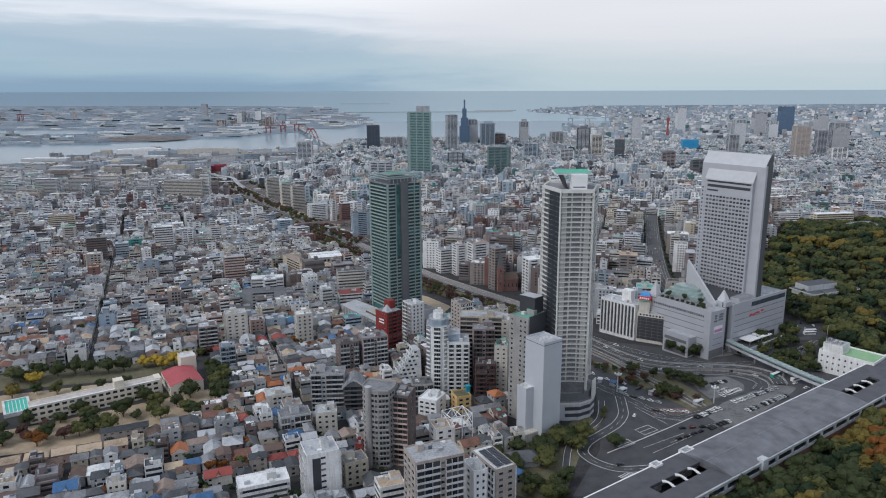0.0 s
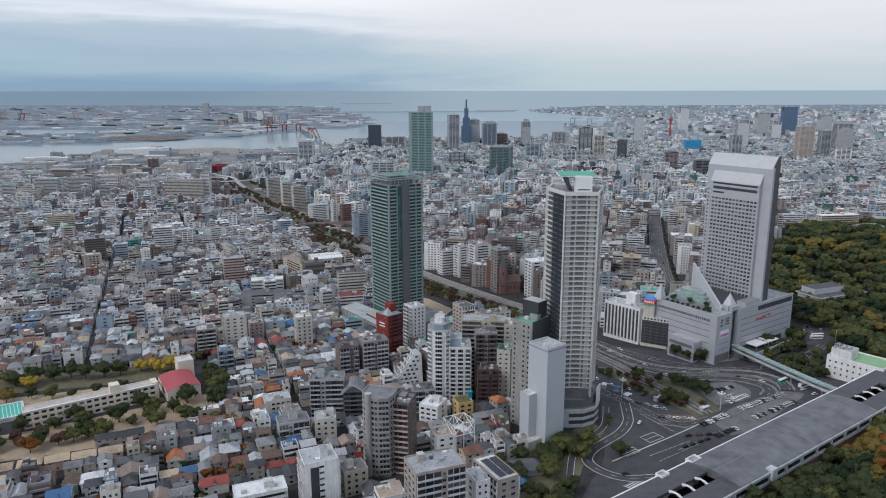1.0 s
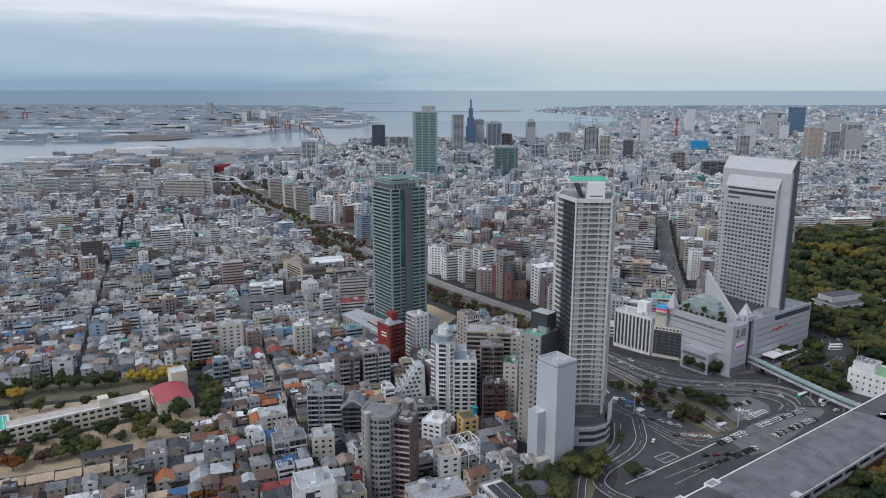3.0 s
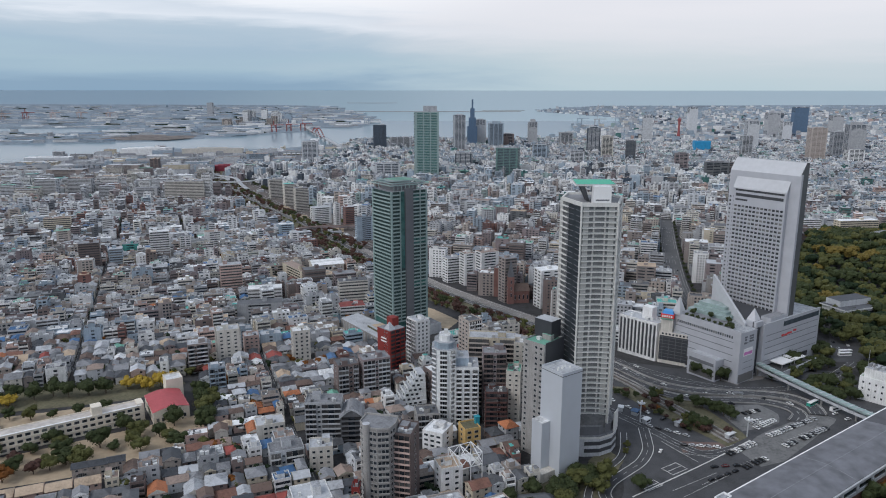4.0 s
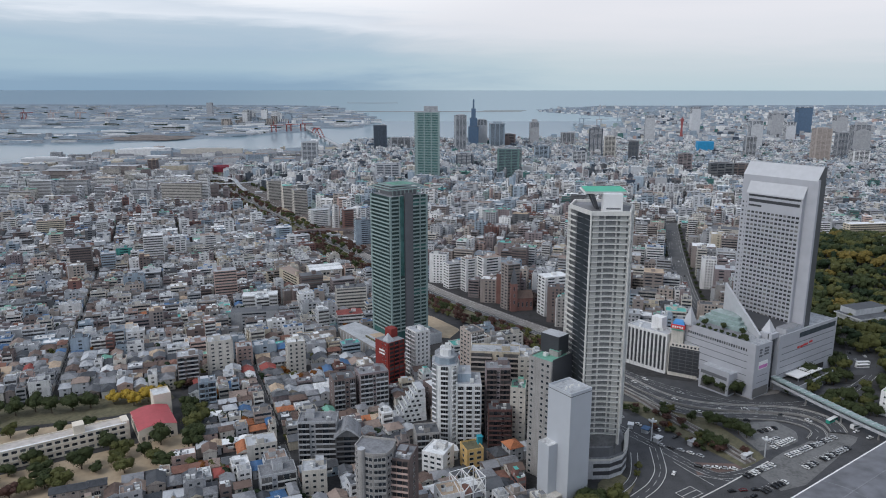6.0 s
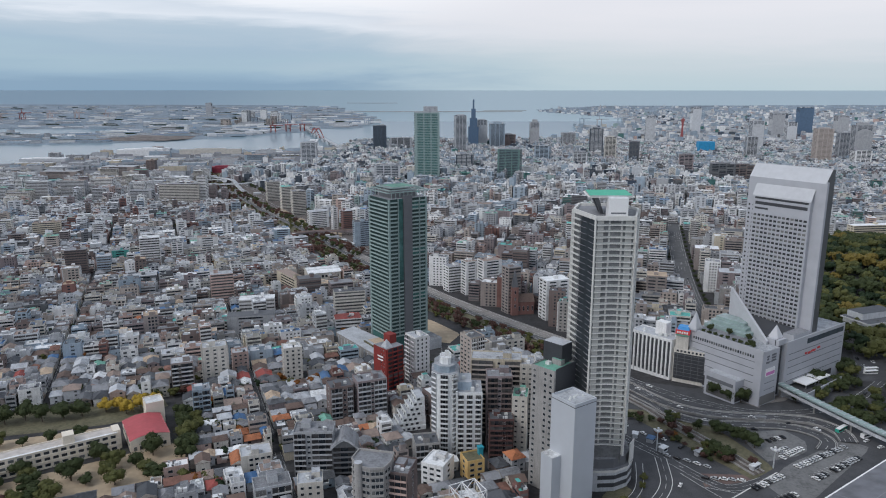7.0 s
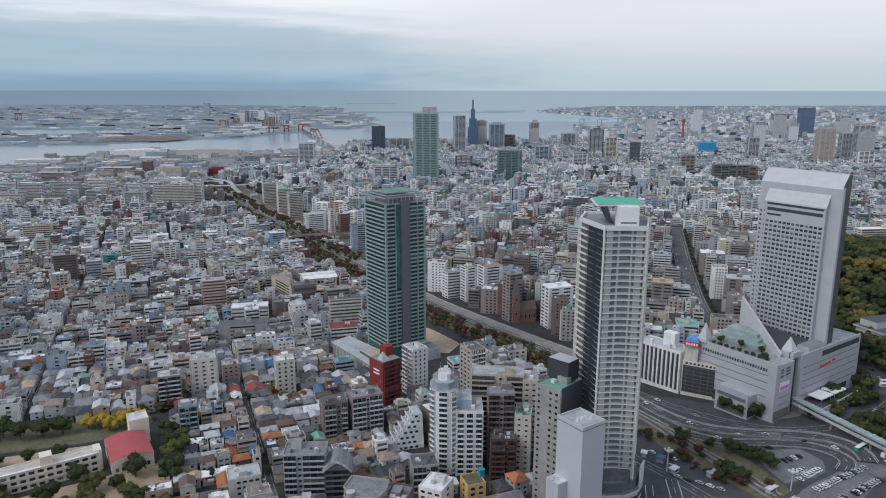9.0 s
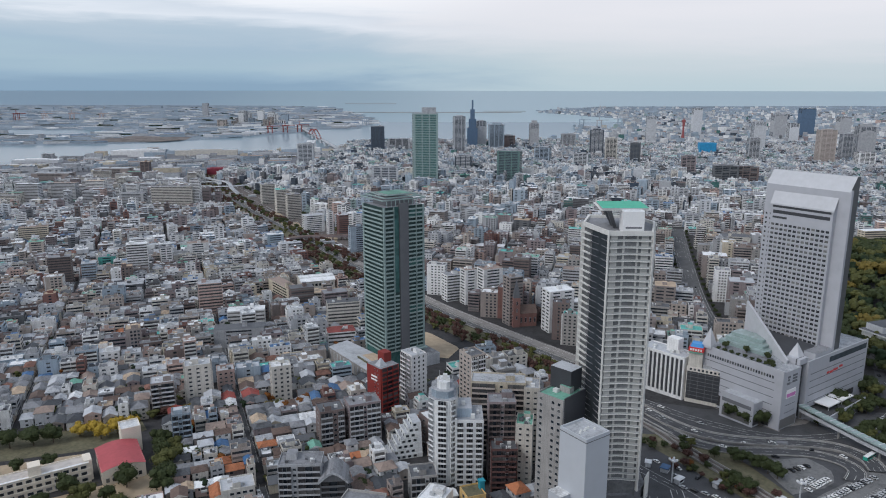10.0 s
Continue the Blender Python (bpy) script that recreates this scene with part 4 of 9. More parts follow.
    part("glasshouse", w, podium, "stepped pale green glass roof")
    w = Build()
    k = [(16, 8, 39), (17.5, 8, 39), (50, 59, 39), (47.4, 59, 39), (16, 8, 41.5), (18.4, 8, 41.5), (50, 59, 63.5), (47.4, 59, 63.5)]
    for f in ((0, 1, 5, 4), (1, 2, 6, 5), (2, 3, 7, 6), (3, 0, 4, 7), (4, 5, 6, 7)):
        w.face([k[i] for i in f], "hotel_cap")
    part("raking_wall", w, podium, "white raking wall above the terrace")
    w = Build()
    w.face([(20, 10, 41.2), (38, 10, 41.2), (58.5, 12, 41.6), (58.5, 61, 43.5), (50, 60, 43.5)], "hotel_dark")
    w.face([(20, 10, 41.2), (20, 10, 39), (38, 10, 39), (38, 10, 41.2)], "hotel_dark")
    part("dark_skylight", w, podium, "dark glazed roof slope")
    w = Build()
    w.box(49, 5.5, 39, 43, 20, 8, 0, "hotel_panel", "roof_grey")
    w.prism(corners(25, 6, 9, 9), 39, 43, "hotel_panel")
    part("roof_pavilion", w, podium)
    w = Build()
    w.prism(corners(27, 8, 7, 7), 43, 51.5, "hotel_cap", shrink=0.04)
    part("pyramid", w, podium, "small white pyramid roof")
    w = Build()
    w.prism(corners(2.5, 56, 7, 7), 39, 41, "hotel_cap")
    w.prism(corners(2.5, 56, 7, 7), 41, 53, "hotel_cap", shrink=0.04)
    part("pyramid", w, podium)
    w = Build()
    rng = random.Random(4)
    for k in range(16):
        w.box(rng.uniform(80, 104), rng.uniform(18, 45), 39, 39 + rng.uniform(1.5, 6), rng.uniform(3, 8), rng.uniform(3, 7), 0, rng.choice(["hotel_panel", "metal", "roof_grey", "wall_pale"]))
    part("plant_room", w, podium)
    # Low wing towards the street, canopies, ramp.
    w = Build()
    w.prism([(-10, 12), (0, 12), (0, 36), (-10, 36)], -3, 16, "hotel_panel", "roof_pale")
    w.prism([(-10, 12), (-9.4, 12), (-9.4, 36), (-10, 36)], 16, 17.5, "hotel_panel")
    part("low_wing", w, root)
    # Dark openings and a band darken the wing with painted shade.
    part("wing_opening", one_box(-10.05, 24, 1, 6.5, 0.3, 20, "shade"), root)
    part("wing_opening", one_box(-5, 11.98, 1, 7, 8.4, 0.3, "shade"), root)
    part("wing_louvre", one_box(-10.05, 24, 11, 13.5, 0.3, 21, "seam"), root)
    # Painted shade along the podium's foot, as thin dark boxes.
    part("street_recess", one_box(10, -0.02, 0.5, 7, 18, 0.24, "shade"), podium)
    part("street_recess", one_box(-0.02, 47, 0.5, 8, 0.24, 20, "shade"), podium)
    canopy = one_box(0, 0, 0, 0.7, 15, 10, "sign_white").mesh("canopy")
    for u in (48, 65):
        placed("canopy", canopy, root, u, -5.5, 9.2, 0)
        for q in (-6, 6):
            placed("canopy_post", one_box(0, 0, 0, 9.2, 0.4, 0.4, "metal").mesh("canopy_post"), root, u + q, -9.5, 0)
    w = Build()
    w.prism([(31, -16), (82, -14), (82, 0), (31, 0)], -2, 6.2, "hotel_panel", "asphalt")
    w.prism([(31, -16), (82, -14), (82, -13.4), (31, -15.4)], 6.2, 7.4, "hotel_panel")
    part("entrance_deck", w, root, "raised drive with pale walls before the entrance")
    # The tower: a tall back slab with a leaning cap, and a lower front slab that carries the windows.
    cx, cy, wd, dp = 68.5, 33.0, 11.0, 58.0
    b = Build()
    x0, x1, y0, y1 = cx - wd / 2, cx + wd / 2, cy - dp / 2, cy + dp / 2
    zf, zr = 148.0, 157.5
    # The narrow end at y0 is darker than the other faces.
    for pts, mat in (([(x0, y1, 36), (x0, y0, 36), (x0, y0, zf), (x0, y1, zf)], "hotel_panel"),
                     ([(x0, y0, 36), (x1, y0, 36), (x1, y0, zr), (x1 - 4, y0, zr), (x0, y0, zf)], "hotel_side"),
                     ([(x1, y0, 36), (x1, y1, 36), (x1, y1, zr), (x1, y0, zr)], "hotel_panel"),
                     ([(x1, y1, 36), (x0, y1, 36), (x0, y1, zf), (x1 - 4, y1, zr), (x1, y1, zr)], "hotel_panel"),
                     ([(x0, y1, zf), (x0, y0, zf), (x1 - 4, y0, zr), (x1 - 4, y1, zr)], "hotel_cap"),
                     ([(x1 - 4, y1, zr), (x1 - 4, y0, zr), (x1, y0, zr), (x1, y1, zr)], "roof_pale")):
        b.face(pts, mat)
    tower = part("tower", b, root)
    part("corner_strip", one_box(x0 + 1.2, y0 - 0.4, 36, zf + 1, 2.6, 1.0, "hotel_panel"), tower)
    f = Build()
    q0, q1, fx = y0 + 7.5, y1 - 7.0, x0 - 3.5
    za, zb = 135.0, 143.0
    for pts, mat in (([(fx, q1, 36), (fx, q0, 36), (fx, q0, za), (fx, q1, za)], "hotel_panel"),
                     ([(fx, q0, 36), (x0, q0, 36), (x0, q0, zb), (fx, q0, za)], "hotel_panel"),
                     ([(x0, q1, 36), (fx, q1, 36), (fx, q1, za), (x0, q1, zb)], "hotel_panel"),
                     ([(fx - 0.6, q1 + 0.6, za), (fx - 0.6, q0 - 0.6, za), (x0, q0 - 0.6, zb + 0.4), (x0, q1 + 0.6, zb + 0.4)], "hotel_cap"),
                     ([(fx - 0.6, q0 - 0.6, za - 1), (x0, q0 - 0.6, zb - 0.8), (x0, q0 - 0.6, zb + 0.4), (fx - 0.6, q0 - 0.6, za)], "hotel_cap"),
                     ([(fx - 0.6, q1 + 0.6, za - 1), (fx - 0.6, q0 - 0.6, za - 1), (fx - 0.6, q0 - 0.6, za), (fx - 0.6, q1 + 0.6, za)], "hotel_cap")):
        f.face(pts, mat)
    front = part("front_slab", f, root)
    span = q1 - q0
    pane = unit_pane("hotel_pane")
    sill = one_box(0, 0, 0, 0.3, 0.35, span - 1.0, "hotel_cap").mesh("sill_band")
    for r in range(25):
        for c in range(13):
            placed("window", pane, front, fx, q0 + span * (c + 0.75) / 13.5, 41.5 + r * 3.25, 270, (2.55, 1, 1.75))
        placed("sill_band", sill, front, fx - 0.05, q0 + span / 2, 41.1 + r * 3.25)
    for z, hgt, a, c in ((132.4, 1.5, 0.03, 0.97), (128.2, 2.3, 0.04, 0.96), (124.8, 1.4, 0.04, 0.28)):
        part("window_slot", one_box(fx - 0.04, q0 + span * (a + c) / 2 if a < 0.035 or c > 0.5 else q1 - span * 0.16, z, z + hgt, 0.2, span * (c - a), "hotel_dark"), front)
    for r in range(26):
        for c in range(2):
            placed("window", pane, tower, x0, q1 + 1.9 + c * 3.2, 41.5 + r * 3.38, 270, (1.5, 1, 1.5))
    return root


hotel()


# ---- the white round-fronted tower ----
def white_tower():
    root = thing("residential_tower", 84.6, 446.0, 0, "tall white residential tower with wavy balconies and green helipad", "tower", 40.0, keep=24)
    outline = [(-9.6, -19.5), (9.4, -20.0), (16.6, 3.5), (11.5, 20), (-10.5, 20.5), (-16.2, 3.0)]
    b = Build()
    # One dark tone for the core, seen between the balconies.
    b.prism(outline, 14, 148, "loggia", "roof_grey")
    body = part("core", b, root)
    # A rim round the roof deck.
    big = [(x * 1.06, y * 1.06) for x, y in outline]
    r = Build()
    for k in range(6):
        j = (k + 1) % 6
        for (za, zb), (p, q) in (((147.2, 149.4), (big[k], big[j])), ((149.4, 148), (outline[k], outline[j]))):
            r.face([(*p, za), (*q, za), (*q, zb), (*p, zb)], "tower_white")
        r.face([(*big[k], 149.4), (*big[j], 149.4), (*outline[j], 149.4), (*outline[k], 149.4)], "tower_white")
    part("roof_rim", r, root)
    # One floor's balcony for each of the six sides, shared by all floors.
    floors, z0, st = 39, 25.5, 3.13

    def balcony(p, q, wave, mat, tall):
        m = Build()
        (xa, ya), (xb, yb) = p, q
        dx, dy = xb - xa, yb - ya
        ln = math.hypot(dx, dy)
        nx, ny = dy / ln, -dx / ln
        n = 10
        out = []
        for i in range(n + 1):
            s = i / n
            o = 1.5 - wave * math.sin(math.pi * s) ** 2
            out.append((xa + dx * s + nx * o, ya + dy * s + ny * o))
        for i in range(n):
            a, c = out[i], out[i + 1]
            m.face([(*a, 0), (*c, 0), (*c, tall), (*a, tall)], mat)
            ia, ic = (a[0] - nx * 0.2, a[1] - ny * 0.2), (c[0] - nx * 0.2, c[1] - ny * 0.2)
            m.face([(*a, tall), (*c, tall), (*ic, tall), (*ia, tall)], mat)
            m.face([(*ia, tall), (*ic, tall), (*ic, 0.15), (*ia, 0.15)], mat)
            wa, wc = (xa + dx * i / n, ya + dy * i / n), (xa + dx * (i + 1) / n, ya + dy * (i + 1) / n)
            m.face([(*ia, 0.15), (*ic, 0.15), (*wc, 0.15), (*wa, 0.15)], "slab")
            m.face([(*wa, 0), (*wc, 0), (*c, 0), (*a, 0)], "slab")
        return m

    for k in range(6):
        p, q = outline[k], outline[(k + 1) % 6]
        if k == 5:
            # The side next to the front: flush dark glass with thin floor lines, white balconies only at its far end.
            mid = (p[0] + (q[0] - p[0]) * 0.36, p[1] + (q[1] - p[1]) * 0.36)
            nx, ny = -0.96, -0.28
            g = Build()
            g.face([(mid[0] + nx * 0.5, mid[1] + ny * 0.5, 20), (q[0] + nx * 0.5, q[1] + ny * 0.5, 20), (q[0] + nx * 0.5, q[1] + ny * 0.5, 147), (mid[0] + nx * 0.5, mid[1] + ny * 0.5, 147)], "flank_glass")
            part("glass_flank", g, root, "dark glass flank with thin floor lines")
            white, dark = balcony(p, mid, 0.0, "tower_white", 0.95).mesh("balcony"), balcony(mid, q, 0.75, "seam", 0.32).mesh("floor_line")
            for f in range(floors):
                placed("balcony", white, root, 0, 0, z0 + f * st)
                placed("floor_line", dark, root, nx * -0.3, ny * -0.3, z0 + f * st)
            continue
        if k == 0:
            lip, rail = balcony(p, q, 1.1, "tower_white", 0.4).mesh("balcony"), balcony(p, q, 1.1, "rail_glass", 0.7).mesh("balcony_rail")
            for f in range(floors):
                placed("balcony", lip, root, 0, 0, z0 + f * st)
                placed("balcony_rail", rail, root, 0, 0.16, z0 + f * st + 0.4)
            continue
        me = balcony(p, q, 0.2, "tower_white", 1.05).mesh("balcony")
        for f in range(floors):
            placed("balcony", me, root, 0, 0, z0 + f * st)
    # Flat fronts behind the balconies: pale wall bays between dark doors.
    bay = one_box(0, 0, 0, st - 0.4, 1.0, 0.3, "bay_grey").mesh("bay_wall")
    for f in range(floors):
        for u, w in ((-7.4, 3.0), (-3.0, 0.9), (3.2, 0.9), (6.6, 3.2)):
            placed("bay_wall", bay, root, u, -19.85, z0 + f * st + 0.2, -1.5, (w, 1, 1))
    for (x, y), w in zip(outline, (0.8, 0.7, 0.7, 1, 1, 0.8)):
        d = math.hypot(x, y)
        part("pier", one_box(x * (1 + 0.9 / d), y * (1 + 0.9 / d), 20, 149, w, 1.7, "tower_white", math.degrees(math.atan2(y, x)) + 90), root)
    # Crown: a white lift tower and the helipad on dark struts.
    c = Build()
    c.prism([(-3.5, -19.0), (6.0, -19.2), (6.5, -10), (-3.0, -10)], 146, 158, "sign_white", "roof_white")
    c.face([(-2.4, -19.1, 150.2), (5.0, -19.28, 150.2), (5.0, -19.28, 151.0), (-2.4, -19.1, 151.0)], "seam")
    part("lift_tower", c, root, "white lift tower on the roof")
    s = Build()
    for sx, sy in ((-7, -7), (-7, 6), (8, -7), (8, 6)):
        x, y = sx * 0.4 - 1.0, sy * 0.4 - 2.0
        lo, hi = corners(x, y, 1.6, 1.6), corners(x * 2.2, y * 1.9, 2.2, 2.2)
        for k in range(4):
            j = (k + 1) % 4
            s.face([(*lo[k], 148), (*lo[j], 148), (*hi[j], 158), (*hi[k], 158)], "pillar")
    part("helipad_support", s, root)
    h = Build()
    h.prism([(-12.0, -13), (9.5, -13), (11, 8), (-10.5, 8)], 158, 158.6, "metal", "helipad_green")
    deck = part("helipad", h, root, "bright green helipad deck")
    rail = Build()
    rail.prism([(-13.0, -14), (10.5, -14), (12, 9), (-11.5, 9)], 157.6, 157.9, "tower_white", "tower_white", True)
    part("helipad_frame", rail, deck)
    # Lower storeys with a round front.
    base = Build()
    arc = [(19 * math.cos(radians(a)), -6 + 18 * math.sin(radians(a))) for a in range(-100, 40, 28)]
    pts = [(-16, -22)] + arc + [(17, 22), (-17, 22)]
    base.prism(pts, -2, 12, "wall_pale", "roof_slate")
    base.prism([(x * 1.02, y * 1.02) for x, y in pts], 11.2, 12.6, "tower_white", "roof_grey", True)
    base.prism([(x * 0.93, y * 0.93) for x, y in pts], 12, 18, "pillar", "roof_grey")
    podium = part("base_storey", base, root)
    for z in (2.5, 7.0):
        g = Build()
        k2 = [(x * 1.004, y * 1.004) for x, y in pts]
        for i in range(1, len(arc)):
            g.face([(*k2[i], z), (*k2[i + 1], z), (*k2[i + 1], z + 2.4), (*k2[i], z + 2.4)], "hotel_dark")
        part("glass_band", g, podium)
    part("gable_frame", one_box(17.0, -13.0, 12, 24, 7.5, 0.6, "tower_white", 60), root)
    return root


white_tower()


# ---- the teal tower ----
def teal_tower():
    o = (-45.0, 637.0)
    rot = 34.6
    z = 34.0
    root = thing("residential_tower", *o, rot, "dark teal glass residential tower with pale balcony bands and rooftop frame", "tower", z)
    for u, v in ((18, 16), (6, 6), (30, 28), (18, 30), (-14, 10), (-14, 40)):
        TAKEN.append((*local(*o, rot, u, v), 20))
    w, d, h0, h1 = 36.0, 33.0, 15.0, 130.5
    b = Build()
    b.prism([(0.8, 0.8), (w - 0.8, 0.8), (w - 0.8, d - 0.8), (0.8, d - 0.8)], -3, h1, "glass_teal", "roof_grey")
    part("core", b, root)
    part("pillar", one_box(w * 0.485, 0.1, 0, h1 + 2.5, w * 0.215, 2.4, "pillar"), root, "dark grey central pillar")
    for x, y in ((0.5, 0.5), (w - 0.5, 0.5), (0.5, d - 0.5), (w - 0.5, d - 0.5)):
        part("corner_post", one_box(x, y, h0 - 6, h1, 1.5, 1.5, "teal_band"), root)
    floors = 36
    st = (h1 - h0) / floors
    half = Build()
    half.prism([(0, -0.9), (1, -0.9), (1, 0.9), (0, 0.9)], 0, 0.25, "teal_band", bottom=True)
    half.prism([(0, -0.9), (1, -0.9), (1, -0.72), (0, -0.72)], 0.25, 1.3, "teal_band")
    band = half.mesh("balcony")
    # Thin dark panels put the shade behind the balconies into colour.
    back = Build()
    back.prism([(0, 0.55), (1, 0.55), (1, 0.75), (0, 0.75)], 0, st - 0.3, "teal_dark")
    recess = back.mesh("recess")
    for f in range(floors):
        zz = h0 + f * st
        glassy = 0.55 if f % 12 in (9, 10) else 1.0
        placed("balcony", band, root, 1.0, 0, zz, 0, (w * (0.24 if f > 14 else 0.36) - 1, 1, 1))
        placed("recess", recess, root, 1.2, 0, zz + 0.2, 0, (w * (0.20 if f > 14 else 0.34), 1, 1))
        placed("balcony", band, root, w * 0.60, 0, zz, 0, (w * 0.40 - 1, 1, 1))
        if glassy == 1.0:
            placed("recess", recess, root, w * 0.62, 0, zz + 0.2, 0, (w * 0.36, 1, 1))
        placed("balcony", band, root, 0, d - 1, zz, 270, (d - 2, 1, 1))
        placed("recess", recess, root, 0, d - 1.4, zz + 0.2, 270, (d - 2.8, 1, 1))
        placed("balcony", band, root, w, 1, zz, 90, (d - 2, 1, 1))
        placed("balcony", band, root, w - 1, d, zz, 180, (w - 2, 1, 1))
    post = one_box(0, 0, 0, st, 0.35, 1.7, "teal_band").mesh("divider")
    for f in range(floors):
        placed("divider", post, root, w * 0.24, -0.05, h0 + f * st)
        placed("divider", post, root, w * 0.80, -0.05, h0 + f * st)
    # Roof: a low drum, the pale helipad and a slanting open frame round it.
    t = Build()
    t.box(w / 2, d / 2, h1, h1 + 5.5, w * 0.66, d * 0.66, 0, "pillar", "roof_grey")
    part("roof_drum", t, root)
    part("helipad", one_box(w / 2, d / 2, h1 + 8.2, h1 + 8.7, w * 0.55, d * 0.55, "metal", top="roof_green"), root, "pale green helipad")
    fr = Build()
    for k in range(3):
        s = 0.72 + 0.17 * k
        zz = h1 + 8.0 - 1.4 * k
        for ax, ay, aw, ad in ((w / 2, d / 2 - d * s / 2, w * s, 0.7), (w / 2, d / 2 + d * s / 2, w * s, 0.7), (w / 2 - w * s / 2, d / 2, 0.7, d * s), (w / 2 + w * s / 2, d / 2, 0.7, d * s)):
            fr.box(ax, ay, zz, zz + 0.8, aw, ad, 0, "teal_band", None, True)
    for k in range(9):
        u = 0.08 + 0.84 * k / 8
        for xa, ya in ((w * u, 0), (w * u, d)):
            fr.prism([(xa - 0.2, ya - 0.2), (xa + 0.2, ya - 0.2), (xa + 0.2, ya + 0.2), (xa - 0.2, ya + 0.2)], h1 + 0.2, h1 + 5.4, "teal_band")
    part("roof_frame", fr, root, "open slatted frame round the roof")
    # Low wings at its foot.
    p = Build()
    p.prism([(-24, -18), (-4, -24), (0, 0), (-6, 55), (-26, 50)], -3, 11, "wall_concrete", "roof_pale")
    p.prism([(-12, -15), (-3, -16), (-2, 16), (-12, 17)], 11, 11.3, "roof_terrace", "roof_terrace")
    p.box(-17, -1, 11, 12.2, 1, 32, 0, "grass", "grass")
    part("podium", p, root, "long concrete podium with a sandy terrace")
    p = Build()
    p.prism([(26, -10), (44, -10), (44, 20), (26, 20)], -3, 10, "wall_pale", "roof_grey")
    part("side_hall", p, root)
    col = one_box(0, 0, 0, 9.5, 0.8, 0.8, "wall_pale").mesh("column")
    for k in range(12):
        placed("column", col, root, -24.3 - k * 0.12, -16 + k * 5.6, 0)
    part("entrance_canopy", one_box(w * 0.72, -1.5, 13.5, 14.4, w * 0.6, 4, "teal_band"), root)
    return root


teal_tower()


# ---- the windowless slim tower ----
def slim_tower():
    root = thing("windowless_tower", 63.9, 406.6, 35, "slim windowless tower in smooth pale grey cladding", "tower", 40.0, keep=15)
    b = Build()
    parapet_block(b, 14.8, 16.3, 61.6, "cladding", "roof_pale", 1.0, 0.5)
    shaft = part("shaft", b, root)
    part("rim", one_box(0, 0, 60.6, 61.0, 15.0, 16.5, "seam"), shaft)
    rng = random.Random(3)
    vent = Build()
    vent.prism([(0.7 * math.cos(a), 0.7 * math.sin(a)) for a in (i * math.pi / 4 for i in range(8))], 61.6, 62.5, "tank", shrink=0.6)
    vm = vent.mesh("vent_cap")
    for k in range(6):
        placed("vent_cap", vm, root, -4 + k * 1.7, rng.uniform(-2, 2), 0)
    a = Build()
    a.box(-10.2, 4, -3, 32.5, 6.5, 8, 0, "cladding", "roof_white")
    part("side_shaft", a, root)
    part("foot_wall", one_box(-13, 0, -1, 5.5, 12, 10, "wall_ivory"), root)
    return root


slim_tower()


# ---- buildings round the station square ----
M["lime_roof"] = material("pale_lime_roof", (0.26, 0.43, 0.24), 0.8, vary=0.12)

def striped_hotel():
    rot = -48.0
    root = thing("office_building", 162.5, 597.0, rot, "white office building with tall black vertical window strips", "building", 36.5, keep=20)
    b = Build()
    parapet_block(b, 35, 16, 31.5, "wall_white", "roof_pale")
    part("wall", b, root)
    strip = one_box(0, -8.05, 3, 30.2, 1.75, 0.3, "hotel_dark").mesh("window_strip")
    fin = one_box(0, -8.2, 0, 31.8, 0.5, 0.6, "wall_white").mesh("fin")
    for k in range(10):
        placed("window_strip", strip, root, -15.6 + k * 3.45, 0, 0)
        placed("fin", fin, root, -17.1 + k * 3.45, 0, 0)
    for f in range(9):
        for k in range(4):
            hang_window(root, 35, 16, 3, -6.5 + k * 3.4, -4.9 + k * 3.4, 2 + f * 3.2, 3.6 + f * 3.2)
    part("stair_tower", one_box(4, 2, 31.5, 41.5, 9, 7, "wall_white"), root)
    rng = random.Random(2)
    u = Build()
    for _ in range(9):
        u.box(rng.uniform(-15, 15), rng.uniform(-5, 5), 31.5, 31.5 + rng.uniform(1, 2.2), rng.uniform(1, 3), rng.uniform(1, 2.5), 0, rng.choice(["metal", "tank", "roof_white"]))
    each_unit(u, root)


striped_hotel()


